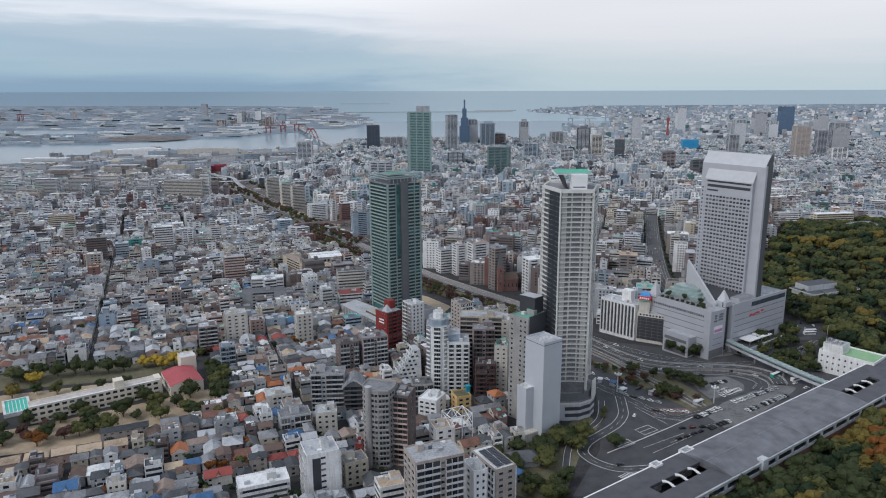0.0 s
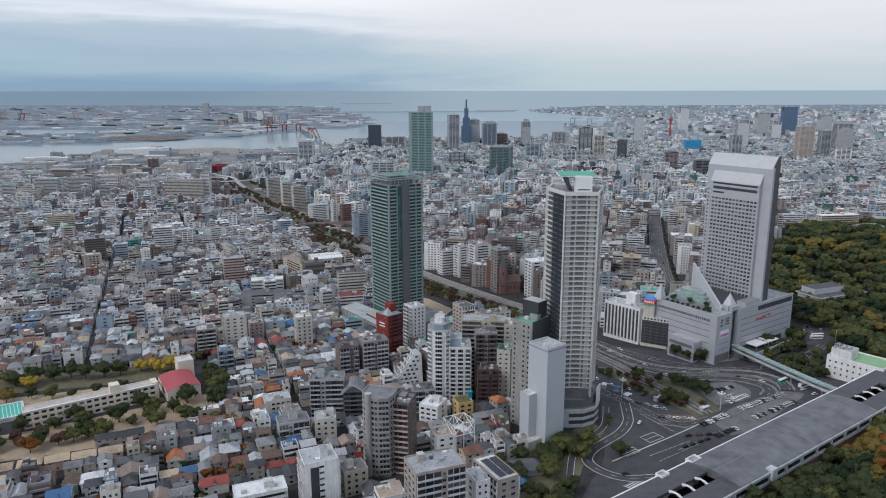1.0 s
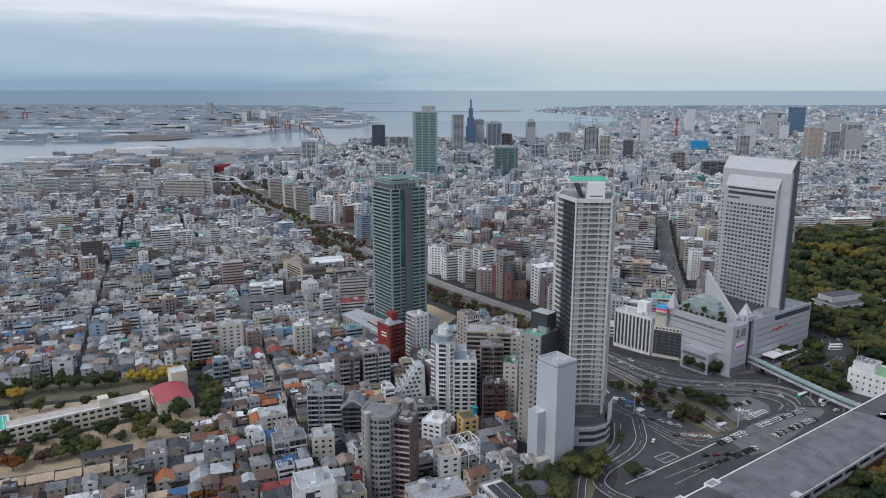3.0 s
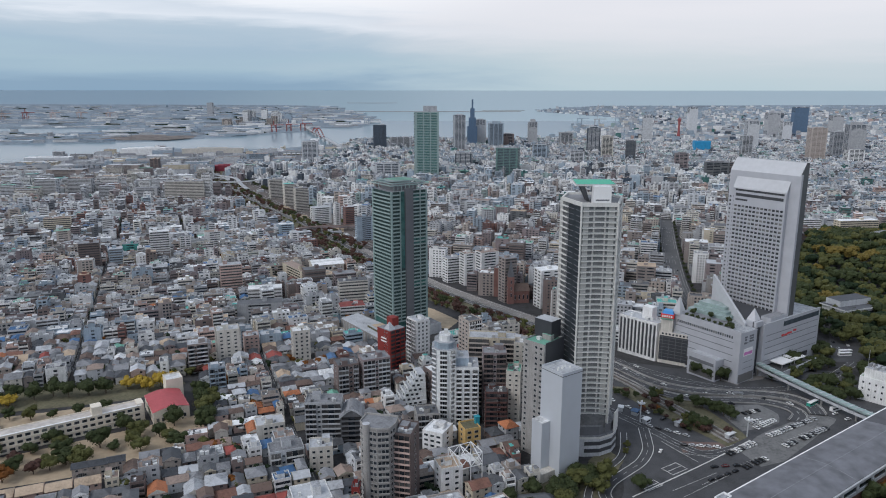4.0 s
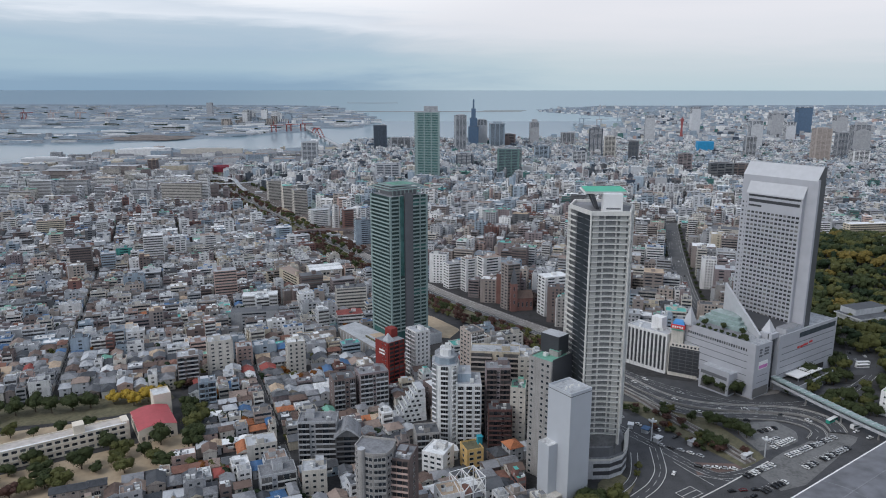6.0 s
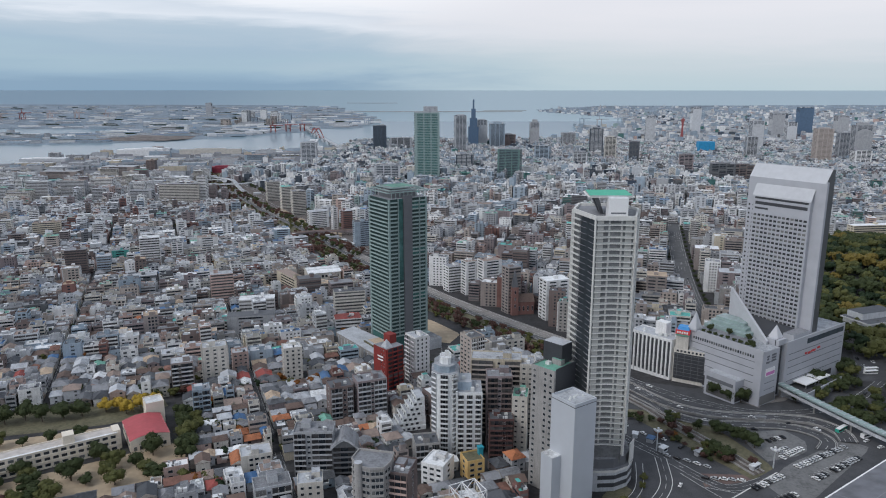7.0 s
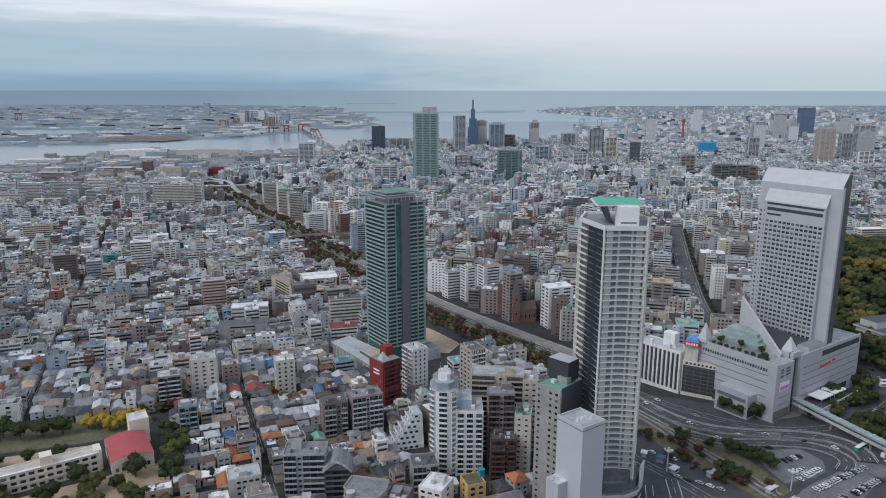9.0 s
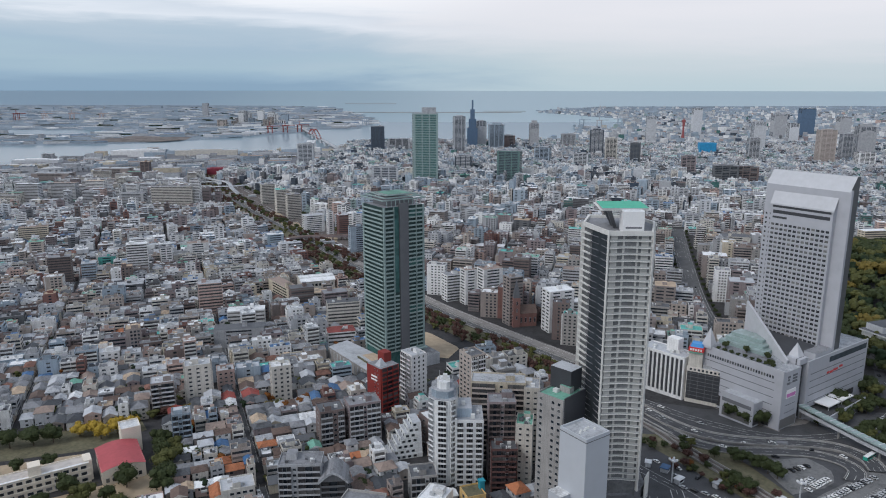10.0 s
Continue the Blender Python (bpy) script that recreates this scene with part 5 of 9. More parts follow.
def dark_office():
    rot = -30.6
    root = thing("office_building", 184.6, 575.0, rot, "dark glass office building with pale frame and open stair", "building", 37.0, keep=19)
    b = Build()
    parapet_block(b, 28, 10, 25.5, "wall_ivory", "roof_pale")
    part("wall", b, root)
    part("glass_front", one_box(-1, -5.05, 3, 23.0, 25, 0.4, "hotel_dark"), root, "dark glass front")
    bar = one_box(-1, -5.3, 0, 0.35, 25, 0.35, "pillar").mesh("mullion")
    for f in range(7):
        placed("mullion", bar, root, 0, 0, 5.5 + f * 2.7)
    for k in range(5):
        placed("post", one_box(0, -5.3, 3, 23.0, 0.3, 0.4, "pillar").mesh("post"), root, -11 + k * 5, 0, 0)
    flight = one_box(0, 0, 0, 0.6, 3.0, 9, "wall_pale").mesh("stair_landing")
    for f in range(9):
        placed("stair_landing", flight, root, 15.2, -1, 1.5 + f * 2.7)
    for k in range(9):
        hang_window(root, 28, 10, 0, -12 + k * 2.7, -10.4 + k * 2.7, 23.8, 25.4)
    p = Build()
    p.box(-9, 0.5, 25.5, 36, 9, 8, 0, "wall_ivory", "roof_pale")
    part("stair_tower", p, root)
    s = part("roof_sign", one_box(-9, 0.5, 37, 40.2, 10, 9, "sign_red"), root, "red and white box sign on the roof")
    part("sign_band", one_box(-9, -4.1, 36.0, 37.2, 9, 0.3, "roof_green"), s)
    for k in range(5):
        part("sign_bar", one_box(-12.4 + k * 1.7, -4.15, 37.9, 39.4, 1.1, 0.3, "sign_white"), s)
    w = Build()
    w.prism(corners(-9, 1, 9, 8), 40.2, 42.5, "sign_blue", "sign_blue", shrink=0.8)
    part("sign_cap", w, s, "blue roof over the sign")
    rng = random.Random(5)
    u = Build()
    for _ in range(10):
        u.box(rng.uniform(-3, 12), rng.uniform(-3.5, 3.5), 25.5, 25.5 + rng.uniform(1, 2.6), rng.uniform(1, 3.4), rng.uniform(1, 3), 0, rng.choice(["metal", "tank", "roof_white"]))
    each_unit(u, root)


dark_office()


def green_roof_hall():
    root = thing("station_hall", 309, 498, 40, "cream service building with a light green flat roof", "building", 40.0, keep=24)
    b = Build()
    parapet_block(b, 24, 38, 15.5, "wall_white", "lime_roof", 1.0, 0.6)
    part("wall", b, root)
    p = Build()
    p.box(-4, 10, 15.5, 22.5, 13, 14, 0, "wall_white", "roof_pale")
    part("penthouse", p, root)
    rng = random.Random(9)
    u = Build()
    for _ in range(8):
        u.box(rng.uniform(-9, 2), rng.uniform(4, 16), 22.5, 24.5, rng.uniform(1.5, 3), 2, 0, rng.choice(["metal", "tank", "roof_grey"]))
    u.box(-8, 16, 22.5, 35, 0.25, 0.25, 0, "metal")
    each_unit(u, root)
    for f in range(3):
        for k in range(9):
            hang_window(root, 24, 38, 3, -17 + k * 4.1, -15.8 + k * 4.1, 3 + f * 4.4, 4.4 + f * 4.4)
        for k in range(4):
            hang_window(root, 24, 38, 0, -9 + k * 5, -7.8 + k * 5, 3 + f * 4.4, 4.4 + f * 4.4)


green_roof_hall()


def white_blue_flats():
    """Two joined volumes: a taller cut-cornered one, and a lower wing with three bays of balconies."""
    root = thing("apartment_block", 7.0, 471.0, 0, "white and pale blue stepped block of flats with balconies", "building", 40.0, keep=19)
    b = Build()
    tall = [(-15, -3), (-11, -8), (-4, -9), (0, -6), (0, 13), (-12, 13), (-15, 8)]
    b.prism(tall, -3, 50, "flats_white", "roof_pale")
    part("wall", b, root)
    b = Build()
    b.prism([(x * 0.8 - 1.4, y * 0.8 + 1) for x, y in tall], 50, 54, "wall_blue", "roof_pale")
    part("upper_storey", b, root)
    b = Build()
    b.prism([(x * 0.45 - 3.5, y * 0.45 + 1) for x, y in tall], 54, 58, "flats_white", "roof_white")
    part("penthouse", b, root)
    for (xa, ya), (xb, yb) in zip(tall[:4], tall[1:5]):
        ln, a = math.dist((xa, ya), (xb, yb)), math.degrees(math.atan2(yb - ya, xb - xa))
        for f in range(16):
            ob = placed("balcony", unit_balcony(3.0, "flats_white"), root, (xa + xb) / 2, (ya + yb) / 2, 1 + f * 3.05, a, (ln * 0.62, 1, 1))
    w = Build()
    w.prism(corners(7.2, 1.5, 15, 21), -3, 38, "flats_white", "roof_pale")
    wing = part("wing", w, root, "lower white wing with stacked balconies")
    w = Build()
    w.prism(corners(4.5, 4, 8, 14), 38, 43, "wall_blue", "roof_pale")
    part("upper_storey", w, wing)
    for f in range(12):
        z = 1 + f * 3.05
        for u, wide in ((2.2, 3.2), (7.2, 3.4), (12.2, 3.2)):
            placed("balcony", unit_balcony(3.0, "flats_white"), wing, u, -9, z, 0, (wide, 1, 1))
        for v in (-6, -1, 4, 9):
            placed("window", unit_pane("glass"), wing, 14.7, v, z + 0.9, 90, (1.5, 1, 1.3))
    part("parapet", one_box(7.2, -8.8, 38, 39.1, 15, 0.3, "flats_white"), wing)
    part("pier", one_box(-0.2, -9.4, -1, 40, 0.9, 1.2, "flats_white"), root)
    c = Build()
    for u, v, z, q in ((9, -4, 38, 2.2), (12, 2, 38, 1.6), (4, 2, 43, 2.0), (-8, -4, 50, 1.8), (-3, -2, 50, 1.4), (-6, 3, 58, 2.4), (-4, 0, 58, 1.2)):
        c.box(u, v, z, z + q, q, q, 0, "tank")
    each_unit(c, root)
    for u, v, z in ((-9, 2, 58), (-2, 4, 54)):
        part("aerial", one_box(u, v, z, z + 5, 0.25, 0.25, "metal"), root)


white_blue_flats()


def terraced_flats():
    """White flats whose floors step back on one side, each with its own terrace."""
    root = thing("apartment_block", -24, 499, 18, "white terraced flats stepping back floor by floor", "building", height(-24, 499), keep=12)
    for f in range(7):
        b = Build()
        b.box(1.2 * f, 0.25 * f, f * 3 - (3 if f == 0 else 0), f * 3 + 3, 20 - 2.4 * f, 15 - 0.5 * f, 0, "flats_white", "roof_pale")
        part("storey", b, root)
    for f in range(7):
        half, d = (20 - 2.4 * f) / 2, (15 - 0.5 * f) / 2
        x0 = 1.2 * f
        part("terrace_rail", one_box(x0 - half + 0.1, 0.25 * f, f * 3 + 3, f * 3 + 3.9, 0.2, d * 2, "flats_white"), root)
        for k in range(max(1, int(half / 2))):
            placed("window", unit_pane("glass"), root, x0 - half + 1.8 + k * 3.4, 0.25 * f - d, f * 3 + 0.8, 0, (2.0, 1, 1.5))
        for k in range(3):
            placed("window", unit_pane("glass"), root, x0 - half, 0.25 * f - d + 2.5 + k * 4.6, f * 3 + 0.6, 270, (2.4, 1, 1.8))


terraced_flats()


def grey_curved_flats():
    root = thing("apartment_block", -33.5, 372.5, -12, "grey rounded block of flats with rows of dark windows", "building", 40.0, keep=12)
    pts = [(-9, -1), (-3.6, -7.0), (2.0, -8.0), (7.8, -6.0), (9.2, 0), (8.4, 8.0), (-8.4, 8.0)]
    b = Build()
    b.prism(pts, -3, 46.3, "wall_concrete", "wall_concrete")
    b.prism([(x * 0.95, y * 0.95) for x, y in pts], 46.3, 46.35, "wall_concrete", "roof_grey")
    part("wall", b, root)
    for (xa, ya), (xb, yb) in zip(pts, pts[1:] + pts[:1]):
        rim = Build()
        rim.box((xa + xb) / 2, (ya + yb) / 2, 46.3, 47.2, math.dist((xa, ya), (xb, yb)) + 0.3, 0.35, math.degrees(math.atan2(yb - ya, xb - xa)), "wall_concrete")
        part("parapet", rim, root)
    shaft = Build()
    shaft.prism([(-3.9 + 1.9 * math.cos(radians(v)), -7.0 + 1.9 * math.sin(radians(v))) for v in range(0, 360, 24)], -2, 48.8, "wall_concrete", "roof_pale")
    part("stair_tower", shaft, root, "round grey stair tower")
    pane = unit_pane("glass")
    rail = one_box(0, -0.25, 0, 0.9, 1.0, 0.5, "wall_concrete").mesh("sill")
    for f in range(14):
        z = 1.7 + f * 3.15
        for k, spots in enumerate(((0.38,), (0.42, 0.78), (0.2, 0.5, 0.8), (0.3, 0.72))):
            (xa, ya), (xb, yb) = pts[k], pts[k + 1]
            a = math.degrees(math.atan2(yb - ya, xb - xa))
            wide = 3.0 if k == 0 else 1.75
            for s in spots:
                placed("window", pane, root, xa + (xb - xa) * s, ya + (yb - ya) * s, z + 0.5, a, (wide, 1, 1.75))
            if k in (0, 2):
                placed("sill", rail, root, (xa + xb) / 2, (ya + yb) / 2, z - 0.4, a, (math.dist((xa, ya), (xb, yb)) * 0.9, 1, 1))


grey_curved_flats()
block("narrow red-brown block of flats with pinkish balconies", -19.5, 376, 9.5, 15, 81.5, -14, "wall_brown", "roof_grey", "balcony", 0, 3, trim="wall_pink")
block("beige ten-storey block of flats with recessed balconies", -2.2, 296, 23.5, 16, 88, 21.5, "wall_beige", "roof_pale", "balcony", 0, 4, trim="wall_pale")
block("white flats beside a beige block with open stair", 17.5, 308, 7, 12, 74, 21.5, "wall_white", "roof_pale", "grid", 0, 5)


def solar_flats():
    root = block("cream flats with dark solar panels on the roof", 27, 322, 11.5, 23, 70, 28, "wall_beige", "roof_white", "balcony", 3, 6, trim="wall_white", units=False)
    m = one_box(0, 0, 30.6, 30.85, 1.9, 1.2, "solar").mesh("solar_panel")
    for i in range(2):
        for j in range(12):
            for k in range(2):
                placed("solar_panel", m, root, -2.6 + i * 4.6 + k * 2.0, -8.5 + j * 1.45, 0)


solar_flats()


def red_block():
    root = thing("apartment_block", -40.5, 557, 42, "dark red tiled block of flats with peaked roof", "building", 37.8, keep=15)
    b = Build()
    b.box(0, 0, -3, 35.5, 15, 15, 0, "red_tile", "roof_grey")
    part("wall", b, root)
    t = Build()
    t.box(4.2, 3.5, 35.5, 42, 6, 7, 0, "red_tile", "red_tile")
    t.prism(corners(-3, -2, 6, 6), 35.5, 40.5, "roof_pale", shrink=0.1)
    part("roof_turret", t, root)
    for f in range(11):
        hang_balcony(root, 15, 15, 0, -6.8, 6.8, 1 + f * 3.1, 3.1, "red_tile")
        for k in range(2):
            hang_window(root, 15, 15, 3, 4.0 - k * 3, 4.9 - k * 3, 2 + f * 3.1, 3.2 + f * 3.1)
    for k in range(2):
        part("sign_bar", one_box(-7.55, -0.5, 28 - k * 2.4, 29.1 - k * 2.4, 0.2, 6.5, "sign_white"), root)


red_block()
block("slim white block of flats beside the teal tower", -21, 581, 12, 14, 72, 35, "wall_white", "roof_pale", "balcony", 3, 7)
block("slim grey-beige flats with side balconies", 20, 573, 12, 15, 75, 30, "wall_beige", "roof_slate", "balcony", 0, 8, trim="wall_white")
block("long beige housing block with deep recesses", 32, 497, 31, 14, 88, -6, "wall_cream", "roof_pale", "balcony", 0, 9, trim="wall_beige")
block("beige end wing of a long housing block", 51, 494, 9, 15, 86, -6, "wall_ivory", "roof_pale", "grid", 0, 10)
block("mauve-brown block of flats behind white flats", 32, 474, 15, 12, 86, 0, "wall_mauve", "roof_grey", "balcony", 0, 11, trim="wall_brown")
block("dark brown eight-sided block of flats", 32.5, 461, 14, 11, 65, 0, "maroon", "roof_slate", "balcony", 0, 12, keep=9, trim="maroon")
block("cream flats with a green rooftop", 44.5, 469, 9, 14, 76, -10, "wall_ivory", "roof_green", "grid", 0, 13)


def beige_dark_office():
    root = block("beige hotel block with black glass flank and green roof deck", 57.1, 431.5, 18, 15, 109, 45, "wall_concrete", "roof_green", "grid", 3, 14, storey=3.2)
    part("black_flank", one_box(0.6, -7.6, 1, 70.5, 17, 0.5, "hotel_dark"), root, "black glass flank")
    part("black_rooftop", one_box(6.2, 2.0, 69.4, 80, 9, 12, "hotel_dark", top="roof_pale"), root, "black rooftop volume")


beige_dark_office()


def gable_flats():
    root = thing("apartment_block", -56, 442, 5, "dark block of flats under a grey arched gable roof", "building", 40.0, keep=10)
    b = Build()
    b.box(0, 0, -3, 19.5, 13.5, 14, 0, "wall_dark", "roof_slate")
    part("wall", b, root)
    r = Build()
    n = 10
    prof = [(-7.6 + 15.2 * i / n, 18.8 + 5.6 * (1 - abs(2 * i / n - 1) ** 1.4)) for i in range(n + 1)]
    for (xa, za), (xb, zb) in zip(prof, prof[1:]):
        r.face([(xa, -7.8, za), (xb, -7.8, zb), (xb, 7.8, zb), (xa, 7.8, za)], "roof_grey")
        r.face([(xa, -7.8, za - 1.4), (xb, -7.8, zb - 1.4), (xb, -7.8, zb), (xa, -7.8, za)], "roof_pale")
        r.face([(xa, -7.2, 18.8), (xb, -7.2, 18.8), (xb, -7.2, zb - 0.5), (xa, -7.2, za - 0.5)], "wall_dark")
        r.face([(xb, 7.2, 18.8), (xa, 7.2, 18.8), (xa, 7.2, za - 0.5), (xb, 7.2, zb - 0.5)], "wall_dark")
    part("roof", r, root, "grey arched gable roof")
    for f in range(6):
        hang_balcony(root, 13.5, 14, 0, -6, 6, 0.5 + f * 3.1, 3.1, "wall_dark")
        for k in range(3):
            hang_window(root, 13.5, 14, 3, -5 + k * 4, -3.6 + k * 4, 1.2 + f * 3.1, 2.6 + f * 3.1)


gable_flats()
block("dark grey tiled block of flats with corner bays", -73, 444, 22, 13, 66, 3, "wall_grey", "roof_grey", "balcony", 0, 15, trim="wall_grey")
block("dark brown twin block of flats with dense balconies", -50, 518, 20, 14, 65, 21, "wall_mauve", "roof_grey", "balcony", 0, 16, trim="wall_pale")
block("dark brown flats with grey rooftop terraces", -69, 512, 15, 14, 63, 21, "wall_brown", "roof_slate", "balcony", 0, 17, trim="wall_grey")
block("ivory block of flats with small square windows", -115, 581, 13.5, 12, 63, 21, "wall_ivory", "roof_white", "grid", 0, 18)
block("beige eight-storey block of flats with stairwell", -172, 578, 17, 13, 65, 21, "wall_ivory", "roof_pale", "balcony", 3, 19, trim="wall_ivory")
block("brown flats with pale rooftop pool-blue terrace", -190, 560, 15, 14, 60, 21, "wall_tan", "roof_pale", "balcony", 0, 20, trim="wall_pale")
bw_flats = block("white and black corner flats with a roof tank", -62, 340, 17, 16, 67, 22, "wall_white", "roof_pale", "balcony", 1, 21, trim="wall_white")
part("black_panel", one_box(-3.5, -8.1, 2, 25, 4.2, 0.4, "hotel_dark"), bw_flats, "tall black window panel")
block("cream rounded corner shop with flats above", -46, 352, 13, 11, 54, 25, "wall_cream", "roof_grey", "grid", 0, 22)
block("ivory low flats with yellow parapet", -24, 318, 13, 11, 60, 20, "wall_white", "roof_terrace", "strip", 0, 23)
block("red-brick slim stair block", -44, 363, 4, 6, 57, 0, "red_tile", "roof_grey", "grid", 0, 24)
block("yellow house-like block with green roof garden", 15, 436, 10, 11, 53, 20, "wall_yellow", "grass", "grid", 0, 25, units=False)
block("white stepped flats with sloping glass roof", -4, 433, 13, 15, 53, -25, "wall_white", "roof_white", "grid", 0, 26)
block("grey stepped flats with dark balconies", -11, 452, 14, 13, 55, 10, "wall_concrete", "roof_slate", "balcony", 0, 27, trim="wall_grey")
block("white workshop with a rusty roof tank", 2, 385, 12, 12, 57, 20, "wall_white", "roof_terrace", "grid", 0, 28)
block("grey office with flat tiled roof", -9, 352, 17, 12, 55, 21, "wall_grey", "roof_slate", "grid", 0, 29)
block("brown flats with white roof terrace", -6, 508, 13, 13, 60, 30, "wall_brown", "roof_white", "balcony", 0, 31, trim="wall_tan")
block("pink flats behind the school with flat roof", -160, 600, 12, 12, 52, 21, "wall_pink", "roof_pale", "grid", 0, 32)
block("pale blue flats with external stairs", -160, 512, 11, 11, 60, 21, "wall_blue", "roof_pale", "balcony", 0, 33, trim="wall_blue")
block("white flats at a street corner", -108, 448, 17, 13, 50, 21, "wall_ivory", "roof_pale", "grid", 0, 34)
block("grey flats with metal rooftop frames", -90, 412, 19, 12, 52, 21, "wall_pale", "roof_grey", "balcony", 0, 35)
block("cream and white low flats by the lane", -70, 412, 13, 12, 54, 10, "wall_ivory", "roof_pale", "grid", 0, 36)

# Taller buildings further off, by eye of the skyline.
FAR = (
    ("white slab flats with stacked balconies", -377, 962, 24, 14, 67, 21, "wall_white", "balcony"), ("white slim flats", -371, 1036, 15, 13, 46, 21, "wall_white", "grid"),
    ("white office slab with window bands", -329, 1038, 27, 14, 52, 21, "wall_white", "strip"), ("bright green sheeted building under scaffolding", -436, 1005, 20, 14, 41, 21, "roof_teal", "strip"),
    ("low black glass hall", -351, 868, 36, 16, 42, 21, "wall_dark", "strip"), ("brown brick flats", -449, 918, 24, 15, 61, 21, "wall_brown", "balcony"),
    ("blue-grey flats", -419, 925, 16, 14, 52, 21, "wall_blue", "balcony"), ("pinkish slim flats", -443, 880, 10, 11, 47, 21, "wall_pink", "grid"),
    ("yellow flats with balconies", -638, 1194, 40, 15, 43, 21, "wall_cream", "balcony"), ("salmon pink flats", -236, 802, 23, 14, 62, 21, "wall_pink", "balcony"),
    ("pale slab flats", -954, 1620, 20, 16, 46, 21, "wall_pale", "balcony"), ("grey slab of public flats", -889, 1622, 50, 16, 54, -5, "wall_pale", "balcony"),
    ("grey slab of public flats", -833, 1662, 56, 16, 51, -5, "wall_pale", "balcony"), ("white slab of public flats", -778, 1692, 42, 16, 52, -5, "wall_white", "balcony"),
    ("salmon and white tower block", -749, 1640, 26, 18, 41, 0, "wall_pink", "balcony"), ("long white slab of public flats", -555, 1552, 80, 18, 58, 5, "wall_ivory", "balcony"),
    ("white end tower of public flats", -513, 1570, 18, 22, 72, 5, "wall_white", "balcony"), ("grey-green hall", -646, 1574, 50, 20, 41, 0, "wall_grey", "strip"),
    ("white slim flats", -605, 1480, 15, 12, 44, 0, "wall_white", "grid"), ("tan warehouse", -1025, 1970, 96, 40, 37, 0, "wall_tan", "strip"),
    ("tan warehouse", -916, 2080, 92, 40, 38, 0, "wall_tan", "strip"), ("dark brown tower block", -904, 2262, 26, 20, 37, 0, "wall_brown", "grid"),
    ("pale green tower block", -378, 1622, 28, 20, 54, 24, "wall_ivory", "balcony"), ("pale green tower block", -322, 1498, 20, 20, 60, 24, "wall_ivory", "balcony"),
    ("pale green tower block", -281, 1420, 25, 20, 62, 24, "wall_ivory", "balcony"), ("white office with dark arch", -219, 1282, 34, 18, 47, 24, "wall_white", "strip"),
    ("mint green office slab", -122, 1120, 30, 16, 59, 20, "wall_blue", "strip"), ("dark red flats", -164, 1242, 16, 14, 54, 24, "wall_brick", "balcony"),
    ("white slim tower", -186, 1252, 9, 12, 58, 24, "wall_white", "grid"), ("beige slab flats beside the teal tower", -95, 752, 30, 14, 58, 15, "wall_ivory", "balcony"),
    ("white flats with blue stripe", 8, 852, 16, 14, 58, 25, "wall_white", "balcony"), ("white flats with blue stripe", 26, 838, 13, 14, 67, 25, "wall_white", "strip"),
    ("white office with a blue rooftop", 48, 828, 22, 16, 71, 25, "wall_white", "strip"), ("tan flats with balconies", 66, 764, 14, 14, 79, 25, "wall_tan", "balcony"),
    ("white flats tower", 106, 744, 25, 16, 72, 20, "wall_white", "grid"), ("brown low block", 100, 775, 17, 14, 46, 25, "wall_brown", "grid"),
    ("tan flats", 22, 1028, 38, 16, 48, -15, "wall_tan", "balcony"), ("long low tan block", 64, 1068, 40, 18, 42, -15, "wall_tan", "strip"),
    ("black glass office", 308, 1158, 22, 16, 53, -16, "wall_dark", "grid"), ("dark red block", 268, 1028, 29, 18, 47, -16, "wall_brick", "grid"),
    ("beige office", 228, 922, 26, 18, 52, -16, "wall_beige", "strip"), ("tan tower with blank sides", 211, 764, 19, 18, 71, -16, "wall_tan", "grid"),
    ("pale blue flats", 176, 720, 16, 15, 62, -16, "wall_blue", "grid"), ("white office slab", 400, 1068, 38, 22, 56, -16, "wall_ivory", "strip"),
    ("tan and grey offices", 330, 954, 28, 20, 56, -16, "wall_tan", "strip"), ("grey office with blank flank", 304, 812, 24, 20, 62, -16, "wall_mauve", "grid"),
    ("brown-black tower", 90, 900, 18, 16, 66, -16, "wall_brown", "balcony"), ("grey flats", 140, 860, 20, 16, 62, -16, "wall_grey", "balcony"),
    ("brown flats", 170, 980, 22, 16, 62, -16, "wall_brown", "balcony"), ("dark grey flats", 120, 1180, 24, 18, 58, -16, "wall_dark", "grid"),
    ("white flats", 190, 1120, 18, 14, 56, -16, "wall_white", "balcony"), ("tan office", 232, 1240, 30, 20, 50, -16, "wall_tan", "strip"),
)
for k_, (label_, x_, y_, w_, d_, top_, rot_, wall_, style_) in enumerate(FAR):
    block(label_ + " in the crowded city", x_, y_, w_, d_, top_, rot_, wall_, None, style_, 0, k_ + 50, name="city_building", lod=2)


